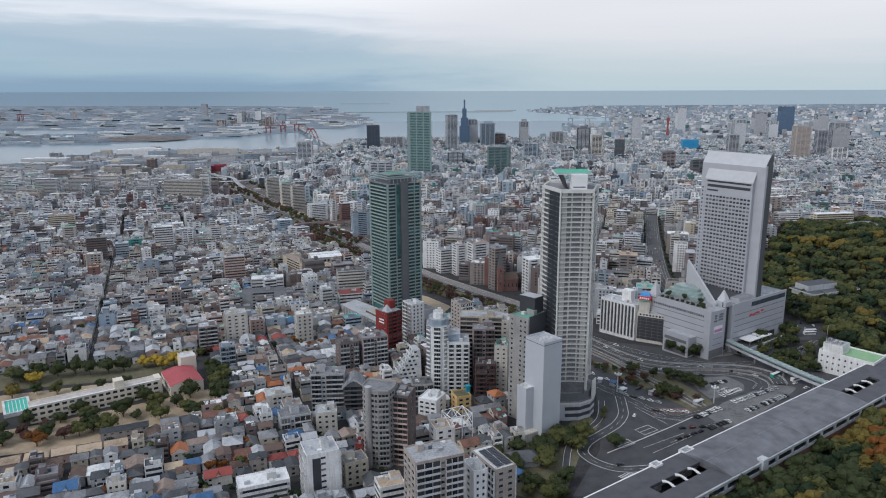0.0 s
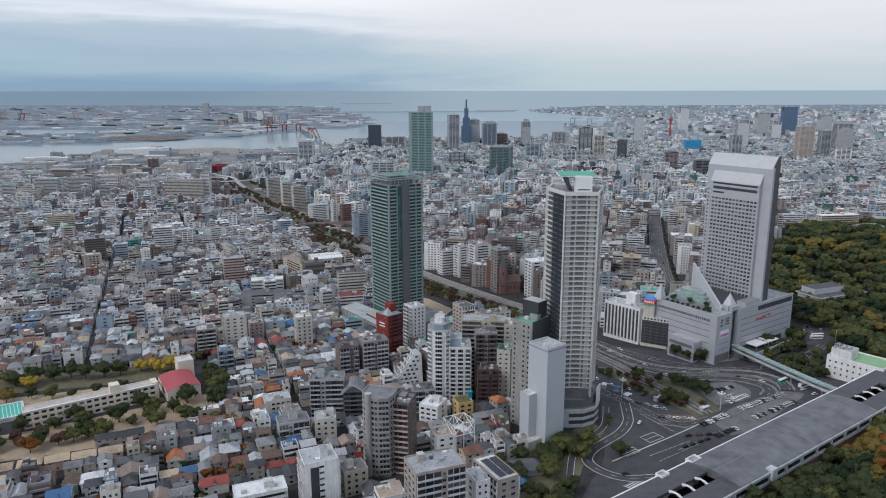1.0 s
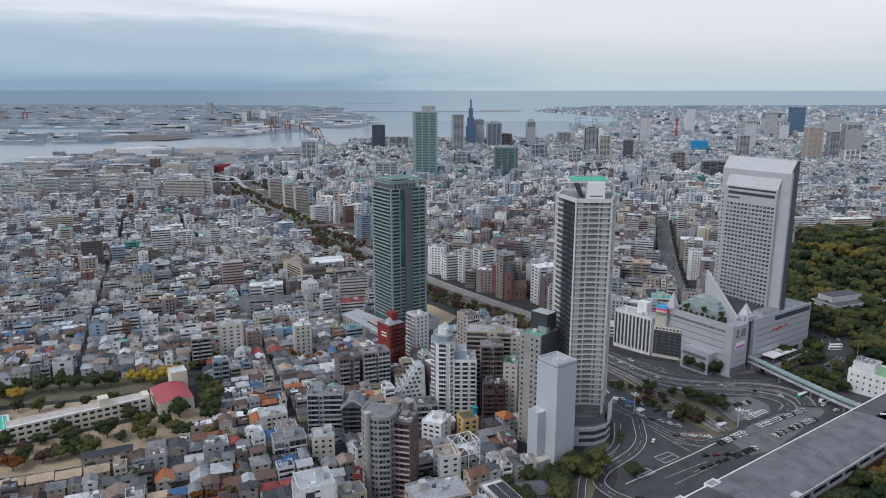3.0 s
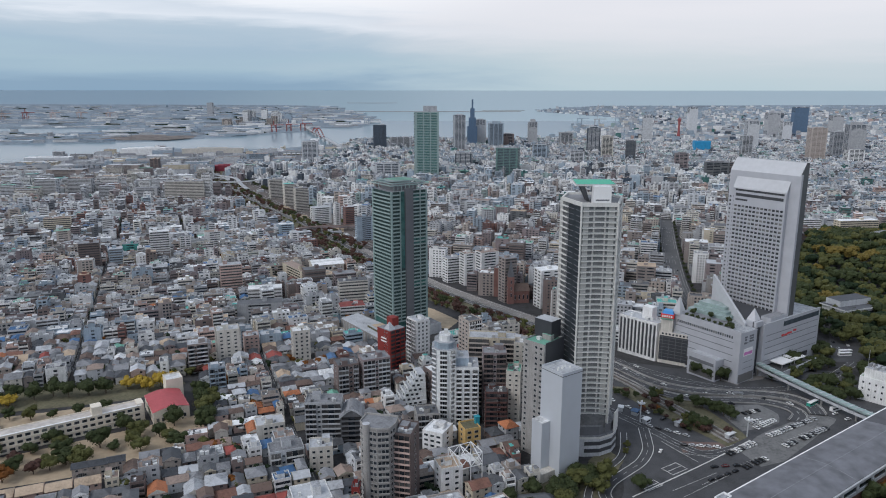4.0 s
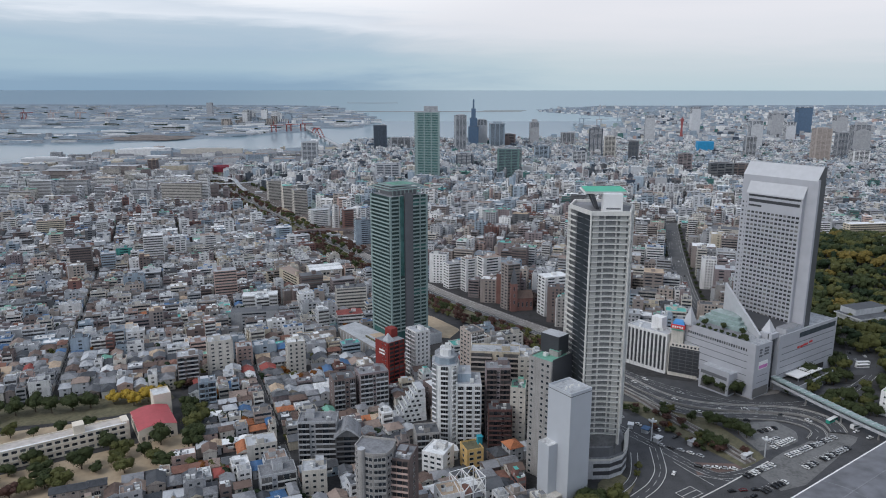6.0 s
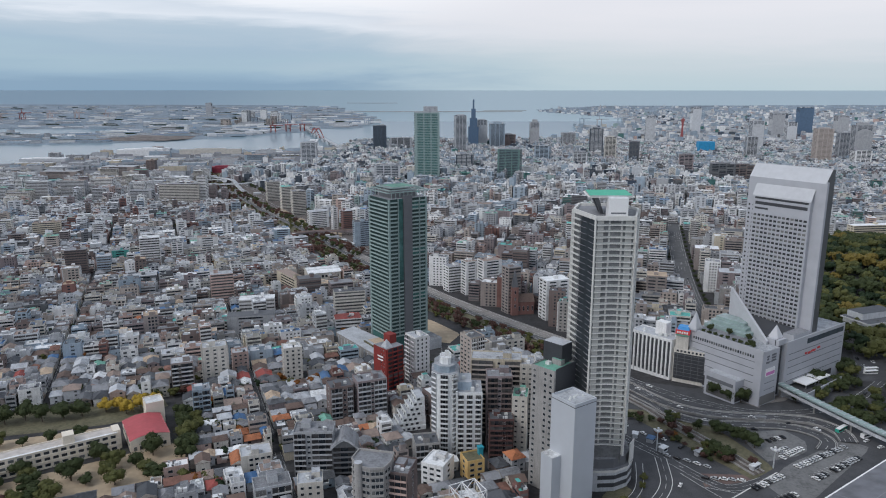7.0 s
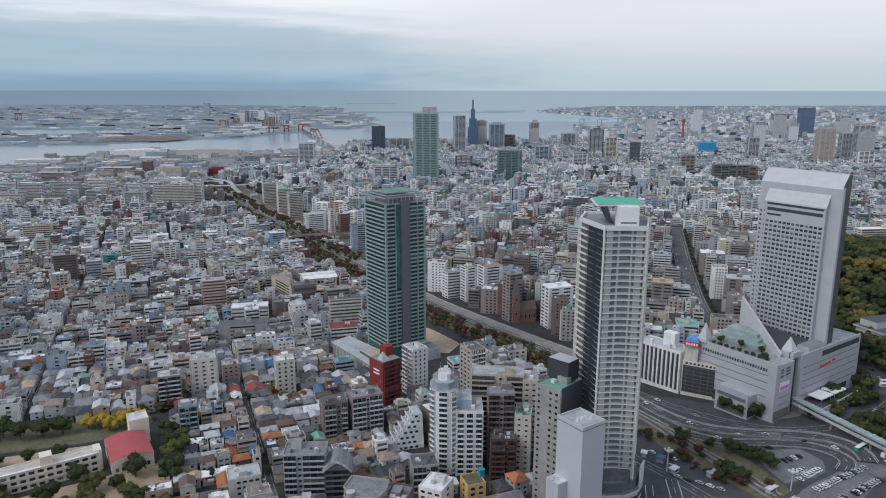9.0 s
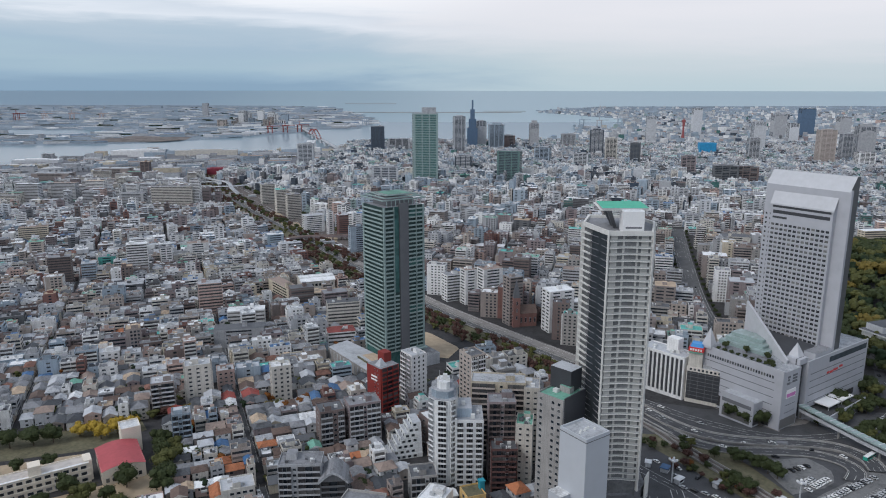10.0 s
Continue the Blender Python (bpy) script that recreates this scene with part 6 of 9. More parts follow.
def high_rise(label, x, y, w, d, top, rot, wall, bands="glass", crown=0.0, name="high_rise"):
    """A tall far building: shaft with window bands, piers and a rooftop."""
    TAKEN.append((x, y, max(w, d) * 0.6))
    b, g = Build(), 3.0 if y > 2300 else height(x, y)
    p = Build()
    b.box(0, 0, -3, top - g, w, d, 0, wall, "roof_grey")
    n = int((top - g) / 4.2)
    for f in range(n):
        for side in range(4):
            span = (w if side % 2 == 0 else d) * 0.88
            for q in range(3):
                c = (q - 1) * span / 3
                side_quad(b, w, d, side, c - span * 0.14, c + span * 0.14, 3 + f * 4.2, 5.4 + f * 4.2, 0.25, bands)
    if crown:
        p.box(0, 0, top - g, top - g + crown, w * 0.55, d * 0.55, 0, wall, "roof_grey")
    p.box(w * 0.2, 0, top - g, top - g + 4 + crown * 0.3, w * 0.3, d * 0.4, 0, "roof_pale", "roof_pale")
    c, s = math.cos(radians(rot)), math.sin(radians(rot))
    root = thing(name, 0, 0, 0, label, "tower", 0.0)
    for nm, q in (("shaft", b), ("rooftop", p)):
        q.v = [far((x + c * vx - s * vy, y + s * vx + c * vy, g + vz)) for vx, vy, vz in q.v]
        part(nm, q, root)
    return root


high_rise("tall teal glass residential tower with a pale crown", -48, 1925, 62, 34, 192, 8, "teal_band", "glass_teal", 0)
part("crown", one_box(-38, 1925, 192, 207, 36, 20, "roof_pale"), bpy.data.objects["high_rise"], "pale crown")
SKY = (
    ("dark slate-blue office tower", -258, 2900, 52, 40, 111, 5, "slate_glass", "office_glass", 0), ("beige twin residential tower", 57, 2838, 44, 36, 150, 8, "wall_pale", "office_glass", 5),
    ("pale residential tower", 151, 3110, 46, 36, 121, 8, "wall_pale", "office_glass", 5), ("blue-grey office tower with rounded top", 212, 3024, 62, 44, 112, 0, "wall_blue", "office_glass", 8),
    ("dark office tower with finned crown", 383, 3173, 38, 38, 110, 0, "wall_grey", "office_glass", 12), ("grey office block", 520, 3113, 56, 40, 70, 0, "wall_grey", "glass", 0),
    ("dark glass office tower", 566, 2768, 50, 40, 106, -10, "office_glass", "wall_grey", 4), ("beige office block", 572, 2560, 40, 36, 90, -10, "wall_ivory", "glass", 3),
    ("grey flats tower", 979, 3520, 44, 38, 126, -10, "wall_pale", "office_glass", 3), ("pale grey residential tower", 1376, 4048, 46, 40, 150, 0, "wall_pale", "glass", 2),
    ("grey residential tower", 1314, 3118, 48, 42, 120, 0, "wall_pale", "office_glass", 2), ("grey twin tower", 1779, 3953, 66, 48, 122, 0, "wall_grey", "office_glass", 2),
    ("deep blue glass tower", 1974, 4052, 72, 56, 150, -5, "haze_blue", "office_glass", 0), ("tan brick residential tower", 1306, 2560, 52, 46, 118, -8, "wall_beige", "wall_tan", 3),
    ("grey office tower", 1434, 2665, 36, 36, 98, -8, "wall_grey", "office_glass", 2), ("grey hospital-like tower", 1565, 2780, 60, 50, 118, -8, "wall_grey", "office_glass", 10),
    ("green glass office slab", 172, 1980, 60, 30, 95, -18, "teal_mid", "office_glass", 0), ("brown office block", 251, 3111, 88, 50, 64, 0, "wall_brown", "glass", 0),
    ("grey office slab with bands", -150, 1912, 66, 40, 58, 5, "wall_pale", "office_glass", 2), ("white and blue harbour tower", -452, 2445, 52, 40, 78, 5, "wall_pale", "office_glass", 2),
    ("grey flats tower", -182, 3021, 88, 50, 54, 0, "wall_grey", "glass", 0), ("brown slab", 795, 1980, 60, 30, 54, -16, "wall_brown", "glass", 2),
    ("dark brown offices", 745, 1990, 64, 30, 56, -16, "wall_dark", "glass", 2), ("dark office tower", 640, 2500, 34, 30, 78, -16, "wall_dark", "office_glass", 2),
    ("white office block", 1388, 2462, 52, 40, 50, -8, "wall_white", "glass", 2), ("tall pale tower on the island", -2249, 6969, 52, 46, 120, 0, "wall_grey", "glass", 0),
    ("white harbour flats", -1590, 6000, 50, 40, 70, 0, "wall_white", "glass", 0), ("white harbour flats", -1500, 6050, 50, 40, 84, 0, "wall_white", "glass", 0),
    ("white harbour flats", -1400, 6000, 50, 40, 72, 0, "wall_white", "glass", 0), ("grey tower block", 700, 2150, 40, 30, 66, -16, "wall_mauve", "glass", 2),
    ("tan slab", 1560, 2350, 90, 40, 58, -8, "wall_tan", "glass", 0), ("pale tower", 1640, 3500, 44, 40, 96, 0, "wall_pale", "glass", 0),
    ("grey tower", 2150, 4000, 60, 50, 110, 0, "wall_grey", "glass", 0), ("grey tower", 1120, 2700, 40, 34, 80, -8, "wall_pale", "glass", 2),
    ("blue-grey office", 330, 2500, 50, 40, 62, -16, "wall_blue", "glass", 2), ("pale office", 430, 2350, 46, 36, 54, -16, "wall_pale", "glass", 2),
    ("dark glass office", 60, 2250, 50, 34, 56, -10, "office_glass", "wall_grey", 2), ("white office", 40, 1975, 44, 30, 38, -10, "wall_white", "office_glass", 2),
)
for label_, x_, y_, w_, d_, top_, rot_, wall_, bands_, crown_ in SKY:
    high_rise(label_ + " on the skyline", x_, y_, w_, d_, top_, rot_, wall_, bands_, crown_)


def spire_tower():
    root = thing("high_rise", 0, 0, 0, "slim dark blue tower with a stepped spire", "tower", 0.0)
    b = Build()
    for z0, z1, w in ((0, 95, 42), (95, 130, 30), (130, 168, 18), (168, 205, 7)):
        b.box(0, 0, z0, z1, w, w * 0.8, 0, "haze_blue", "roof_slate")
    b.v = [far((116 + x, 3060 + y, 3 + z)) for x, y, z in b.v]
    part("shaft", b, root)


spire_tower()


def blue_sheeted():
    root = thing("sheeted_building", 1043, 2947, -5, "building wrapped in bright blue sheeting", "building", 3.0, keep=50)
    b = Build()
    b.box(0, 0, 0, 42, 62, 40, 0, "tarp_blue", "tarp_blue")
    part("sheeting", b, root)


blue_sheeted()


def lattice_tower():
    """The red port tower: a waisted lattice tube with a head."""
    b = Build()
    n = 12
    rings = [(0, 10), (30, 6), (60, 4.5), (85, 6.5), (92, 9), (100, 9), (101, 2.5), (108, 1)]
    for (z0, r0), (z1, r1) in zip(rings, rings[1:]):
        for k in range(n):
            a0, a1 = 2 * math.pi * k / n, 2 * math.pi * (k + 1) / n
            b.face([(r0 * math.cos(a0), r0 * math.sin(a0), z0), (r0 * math.cos(a1), r0 * math.sin(a1), z0), (r1 * math.cos(a1), r1 * math.sin(a1), z1), (r1 * math.cos(a0), r1 * math.sin(a0), z1)], "port_red")
    b.v = [far((1200 + x, 3723 + y, 3 + z)) for x, y, z in b.v]
    root = thing("port_tower", 0, 0, 0, "slim red waisted harbour tower", "tower", 0.0)
    part("shaft", b, root)


lattice_tower()


# ---- trees ----
def tree_parts(seed, tall, wide, leaf, cards, card, limbs=7, round_=7):
    """A trunk with limbs, and a crown of many small leaf clumps with gaps."""
    rng = random.Random(seed)
    t = Build()
    rings = [(0, 0.32), (tall * 0.35, 0.22), (tall * 0.75, 0.09)]
    for (z0, r0), (z1, r1) in zip(rings, rings[1:]):
        for k in range(6):
            a0, a1 = math.pi * k / 3, math.pi * (k + 1) / 3
            t.face([(r0 * math.cos(a0), r0 * math.sin(a0), z0), (r0 * math.cos(a1), r0 * math.sin(a1), z0), (r1 * math.cos(a1), r1 * math.sin(a1), z1), (r1 * math.cos(a0), r1 * math.sin(a0), z1)], "bark")
    tips = []
    for k in range(limbs):
        a = k * 2.4 + rng.uniform(-0.4, 0.4)
        z0, r = tall * rng.uniform(0.28, 0.5), wide * rng.uniform(0.25, 0.42)
        tip = (r * math.cos(a), r * math.sin(a), tall * rng.uniform(0.5, 0.88))
        tips.append((tip, rng.uniform(0.2, 0.32) * wide))
        for q in range(3):
            u = a + q * 2.1
            ox, oy = 0.09 * math.cos(u), 0.09 * math.sin(u)
            v = a + (q + 1) * 2.1
            px, py = 0.09 * math.cos(v), 0.09 * math.sin(v)
            t.face([(ox, oy, z0), (px, py, z0), (tip[0] + px * 0.3, tip[1] + py * 0.3, tip[2]), (tip[0] + ox * 0.3, tip[1] + oy * 0.3, tip[2])], "bark")
    tips.append(((0, 0, tall * 0.8), wide * 0.3))
    tips.append(((0, 0, tall * 0.55), wide * 0.36))
    c = Build()
    for (x, y, z), r in tips:
        # A lumpy cushion of foliage round each limb's end.
        grid, turn = [], 2 * math.pi / round_
        for j in range(5):
            lat = radians((-38, -8, 22, 52, 78)[j])
            grid.append([(x + r * q * math.cos(lat) * math.cos(k * turn), y + r * q * math.cos(lat) * math.sin(k * turn), z + r * 0.86 * q * math.sin(lat)) for k in range(round_) for q in (rng.uniform(0.68, 1.0),)])
        for j in range(4):
            for k in range(round_):
                q = (k + 1) % round_
                c.face([grid[j][k], grid[j][q], grid[j + 1][q], grid[j + 1][k]], leaf)
        c.face(grid[4], leaf)
    for _ in range(cards):
        (x, y, z), r = rng.choice(tips)
        d = Vector((rng.gauss(0, 1), rng.gauss(0, 1), rng.gauss(0, 0.8))).normalized() * r * rng.uniform(0.8, 1.12)
        n = (d + Vector((0, 0, r * 0.5)) + Vector((rng.uniform(-0.3, 0.3), rng.uniform(-0.3, 0.3), 0)) * r).normalized()
        side = n.cross(Vector((rng.uniform(-1, 1), rng.uniform(-1, 1), rng.uniform(-1, 1)))).normalized()
        up = n.cross(side)
        s = card * rng.uniform(0.6, 1.2)
        o = Vector((x, y, z)) + d
        c.face([tuple(o + side * s * a + up * s * b + n * h) for a, b, h in ((-0.6, -0.5, 0), (0.6, -0.4, 0.08), (0.5, 0.6, -0.12), (-0.55, 0.45, 0.1))], leaf)
    return t, c


TREES = {}
for kind_, (leaf_, words_) in {"green": ("leaf_green", "dark green broad-leaved tree"), "olive": ("leaf_olive", "olive green broad-leaved tree"), "gold": ("leaf_gold", "golden yellow autumn tree"),
                               "ginkgo": ("leaf_ginkgo", "bright yellow ginkgo tree"), "rust": ("leaf_rust", "rust-orange autumn tree"), "red": ("leaf_red", "dark red autumn tree")}.items():
    TREES[kind_] = (words_, [[b.mesh(n) for n, b in zip(("trunk", "crown"), tree_parts(11 * v + len(kind_), 9.0, 8.5, leaf_, 420, 0.5))] for v in range(3)])


def tree(kind, x, y, size=1.0, group="", rng=random.Random(21), where="by the street", base=None):
    words, variants = TREES[kind]
    trunk, crown = rng.choice(variants)
    root = new("tree", None)
    z = height(x, y) if base is None else base
    root.matrix_world = pose(x, y, z - 0.1, 0, 0, rng.uniform(0, 360)) @ Matrix.Diagonal((size * rng.uniform(0.9, 1.15), size * rng.uniform(0.9, 1.15), size * rng.uniform(0.85, 1.1), 1))
    tagged(root, f"{words} {where}", "tree", group)
    for name, me in (("trunk", trunk), ("crown", crown)):
        ob = new(name, me)
        ob.parent = root
    return root


def wood(name, label, poly, step, size, mix, seed, cards=50, card=1.8, lean=0.0):
    """A wood of crowns in one mesh: too many trees to count."""
    rng = random.Random(seed)
    kinds = [[tree_parts(seed * 7 + v, 9.0, 8.5, leaf, cards, card, 5, 5)[1] for v in range(3)] for leaf in mix]
    b = Build()
    xs, ys = [p[0] for p in poly], [p[1] for p in poly]
    y = min(ys)
    while y < max(ys):
        x = min(xs)
        while x < max(xs):
            px, py = x + rng.uniform(-0.45, 0.45) * step, y + rng.uniform(-0.45, 0.45) * step
            x += step
            if not inside(poly, px, py) or px > 0.69 * py + 60 or any((px - a) ** 2 + (py - c) ** 2 < (q * 0.85) ** 2 for a, c, q in TAKEN):
                continue
            patch = noise.noise(Vector((px * 0.022, py * 0.022, seed)))
            pick = int((patch * 0.75 + 0.5 + lean * (px - sum(xs) / len(xs)) + rng.uniform(-0.36, 0.36)) * len(mix))
            src = rng.choice(kinds[max(0, min(len(mix) - 1, pick))])
            s, a, z = size * rng.uniform(0.6, 1.35), rng.uniform(0, 6.28), height(px, py)
            ca, sa, k = math.cos(a) * s, math.sin(a) * s, len(b.v)
            b.v.extend([(px + ca * vx - sa * vy, py + sa * vx + ca * vy, z - 1 + vz * s) for vx, vy, vz in src.v])
            b.f.extend([tuple(i + k for i in f) for f in src.f])
            b.m.extend(src.m)
        y += step
    return tagged(new(name, b.mesh(name)), label, "trees", kind="stuff")


# ---- ground sheets and roads ----
def smooth_line(pts, n=8):
    """A rounded line through the points."""
    out = []
    p = [pts[0]] + list(pts) + [pts[-1]]
    for a, b, c, d in zip(p, p[1:], p[2:], p[3:]):
        for i in range(n):
            t = i / n
            out.append(tuple(0.5 * (2 * b[k] + (c[k] - a[k]) * t + (2 * a[k] - 5 * b[k] + 4 * c[k] - d[k]) * t * t + (3 * b[k] - a[k] - 3 * c[k] + d[k]) * t ** 3) for k in (0, 1)))
    return out + [pts[-1]]


def offset_line(line, o):
    out = []
    for i, (x, y) in enumerate(line):
        (xa, ya), (xb, yb) = line[max(0, i - 1)], line[min(len(line) - 1, i + 1)]
        l = math.hypot(xb - xa, yb - ya) or 1
        out.append((x - (yb - ya) / l * o, y + (xb - xa) / l * o))
    return out


def strip(b, line, width, mat, lift, dash=None, deck=0.0):
    """A ribbon along a line, over the ground; deck: with sides so far down."""
    l, r = offset_line(line, width / 2), offset_line(line, -width / 2)
    run = 0.0
    for i in range(len(line) - 1):
        run += math.dist(line[i], line[i + 1])
        if dash and int(run / dash) % 2:
            continue
        q = [(*p, height(*p) + lift) for p in (r[i], r[i + 1], l[i + 1], l[i])]
        b.face(q, mat)
        if deck:
            for p, s in ((q[0], q[1]), (q[2], q[3])):
                b.face([(p[0], p[1], p[2] - deck), (s[0], s[1], s[2] - deck), s, p], "wall_concrete")


def road(name, label, pts, width, lift=0.12, lanes=2, edge=0.2, wall=0.0, deck=0.0, mat="asphalt"):
    line = smooth_line(pts)
    b = Build()
    strip(b, line, width, mat, lift, deck=deck)
    ob = tagged(new(name, b.mesh(name)), label, "road", kind="structure")
    m = Build()
    for s in (-1, 1):
        strip(m, offset_line(line, s * (width / 2 - 0.6)), edge, "line", lift + 0.03)
    for k in range(1, lanes):
        strip(m, offset_line(line, -width / 2 + width * k / lanes), 0.18, "line", lift + 0.03, dash=5.0)
    part("road_marking", m, ob)
    if wall:
        w = Build()
        for s in (-1, 1):
            edge_line = offset_line(line, s * (width / 2 + 0.15))
            strip(w, edge_line, 0.4, "wall_concrete", lift + wall)
            for inner in (0.2, -0.2):
                e = offset_line(line, s * (width / 2 + 0.15 + inner))
                for p, q in zip(e, e[1:]):
                    w.face([(*p, height(*p) + lift), (*q, height(*q) + lift), (*q, height(*q) + lift + wall), (*p, height(*p) + lift + wall)], "wall_concrete")
        part("parapet", w, ob)
    return ob


def patch(name, label, poly, mat, lift=0.06, category="ground"):
    """A level area, cut into strips so that it follows the ground."""
    b = Build()
    ys = [p[1] for p in poly]
    y, dy = min(ys), 6.0
    while y < max(ys):
        y1 = min(y + dy, max(ys))

        def cut(v):
            xs = sorted(x0 + (x1 - x0) * (v - y0) / (y1_ - y0) for (x0, y0), (x1, y1_) in zip(poly, poly[1:] + poly[:1]) if (y0 > v) != (y1_ > v))
            return (xs[0], xs[-1]) if len(xs) > 1 else None

        a, c = cut(y + 0.01), cut(y1 - 0.01)
        if a and c:
            n = max(1, int((a[1] - a[0]) / 25))
            for k in range(n):
                u0, u1 = k / n, (k + 1) / n
                pts = [(a[0] + (a[1] - a[0]) * u0, y), (a[0] + (a[1] - a[0]) * u1, y), (c[0] + (c[1] - c[0]) * u1, y1), (c[0] + (c[1] - c[0]) * u0, y1)]
                b.face([(*p, height(*p) + lift) for p in pts], mat)
        y = y1
    return tagged(new(name, b.mesh(name)), label, category, kind="structure")


patch("pavement", "dark asphalt station forecourt", [(70, 335), (96, 385), (112, 470), (110, 560), (126, 585), (225, 545), (300, 560), (330, 520), (300, 480), (180, 392), (110, 340)], "asphalt", 0.05)
patch("pavement", "terracotta paved waiting area", [(142, 441), (155, 435), (174, 440), (166, 429), (141, 427)], "terracotta", 0.1)
patch("pavement", "light grey car park apron", [(175, 429), (196, 450), (247, 481), (256, 470), (194, 415), (180, 411)], "apron", 0.12)
patch("pavement", "light grey oval car park", [(184, 493), (214, 494), (221, 480), (217, 467), (201, 456), (187, 454), (184, 470)], "apron", 0.14)
patch("pavement", "paved hotel forecourt with planting", [(190, 560), (205, 536), (235, 538), (250, 552), (225, 545), (214, 528), (183, 572)], "paving", 0.1)
patch("lawn", "brown autumn lawn between the roads", [(120, 526), (147, 523), (171, 500), (188, 447), (170, 434), (144, 475), (124, 512)], "grass", 0.16, "lawn")
road("road", "dark avenue curving before the hotel", [(100, 640), (118, 600), (135, 565), (151, 536), (169, 520), (193, 513), (223, 510), (240, 504), (248, 490), (246, 476)], 10, 0.9, 3, 0.3, wall=0.9, deck=1.2)
road("road", "slip road curving round the car park", [(122, 572), (140, 536), (155, 512), (174, 502), (194, 501), (218, 498), (231, 489), (234, 477), (226, 466)], 9, 0.5, 2, 0.25, wall=0.6, deck=0.7)
road("road", "lower road along the white tower", [(98, 560), (104, 505), (112, 482), (128, 459), (144, 434), (156, 426), (176, 434)], 7, 0.14, 2)
road("road", "winding taxi road with white edge lines", [(126, 458), (124, 444), (121, 430), (113, 416), (101, 404), (90, 393), (85, 381), (91, 369), (104, 362), (126, 364)], 7.5, 0.18, 2, 0.4)
road("road", "narrow service road under the trees", [(112, 452), (104, 424), (88, 404), (78, 388), (72, 365)], 5, 0.14, 1, 0.3)
road("road", "hotel front street", [(118, 612), (136, 585), (158, 556), (182, 535), (206, 522), (232, 520), (262, 528), (300, 552), (345, 600), (352, 650), (330, 700)], 8, 0.16, 2)
road("road", "lane past the slim tower", [(20, 400), (30, 430), (42, 450), (48, 462), (70, 490), (98, 545)], 6, 0.14, 1)
road("road", "long straight street between the houses", STREETS[0], 4.2, 0.15, 1, 0.1, mat="asphalt_old")
road("road", "long straight street between the houses", STREETS[1], 4.2, 0.15, 1, 0.1, mat="asphalt_old")
road("road", "broad city avenue running to the harbour", AVENUE, 21, 0.15, 6, mat="asphalt_old")
rl_ = smooth_line(RIVER)
road("road", "expressway beside the river park", offset_line(RIVER, -19), 10, 0.3, 2, wall=0.8, mat="paving")
road("road", "expressway beside the river park", offset_line(RIVER, -7), 9, 0.25, 2, wall=0.8, mat="asphalt_old")
rb_ = Build()
strip(rb_, offset_line(rl_, 12), 26, "grass", 0.15)
tagged(new("lawn", rb_.mesh("lawn")), "brown grass strip of the river park", "lawn", kind="structure")
patch("sports_ground", "sandy playground beside the river park", [(-22, 672), (4, 664), (14, 690), (-14, 735), (-34, 742)], "soil", 0.3)
patch("sports_ground", "sandy playground beside the river park", [(-300, 1170), (-262, 1160), (-250, 1200), (-290, 1225)], "soil", 0.3)
patch("sports_ground", "sandy playground beside the river park", [(-420, 1400), (-380, 1390), (-360, 1440), (-415, 1470)], "soil", 0.3)

# Line marks of the forecourt: taxi lane, boxes, stripes.
mk_ = Build()
for line_, w_ in (([(99, 380), (130, 401), (153, 417), (187, 442)], 0.8), ([(122, 386), (152, 404)], 0.22), ([(126, 380), (160, 403)], 0.22), ([(140, 392), (158, 404)], 0.2), ([(139, 427), (158, 420)], 0.3), ([(132, 441), (139, 428), (146, 416)], 0.3)):
    strip(mk_, smooth_line(line_), w_, "line", 0.3)
for cx_, cy_, w_, d_, n_ in ((130, 408.5, 12, 8, 2), (112, 391, 11, 6, 2)):
    for u_, v_, a_, b_2 in ((0, -d_ / 2, w_, 0.35), (0, d_ / 2, w_, 0.35), (-w_ / 2, 0, 0.35, d_), (w_ / 2, 0, 0.35, d_), (0, 0, w_, 0.3)):
        x_, y_ = local(cx_, cy_, 33, u_, v_)
        mk_.box(x_, y_, 40.3, 40.36, a_, b_2, 33, "line")
for k_ in range(7):
    x_, y_ = local(101, 353, 35, k_ * 1.6, 0)
    mk_.box(x_, y_, 40.1, 40.16, 0.7, 5, 50, "line")
for a_, b_2 in (((203, 449), (240, 471)), ((206, 437), (241, 459)), ((169, 427), (188, 439)), ((172, 412), (187, 421))):
    for k_ in range(int(math.dist(a_, b_2) / 2.8) + 1):
        u_ = k_ * 2.8 / math.dist(a_, b_2)
        mk_.box(a_[0] + (b_2[0] - a_[0]) * u_ - 1.4, a_[1] + (b_2[1] - a_[1]) * u_, 40.2, 40.24, 5, 0.14, 122, "line")
tagged(new("road_marking", mk_.mesh("road_marking")), "white taxi lanes and bay lines on asphalt", "road marking", kind="structure")


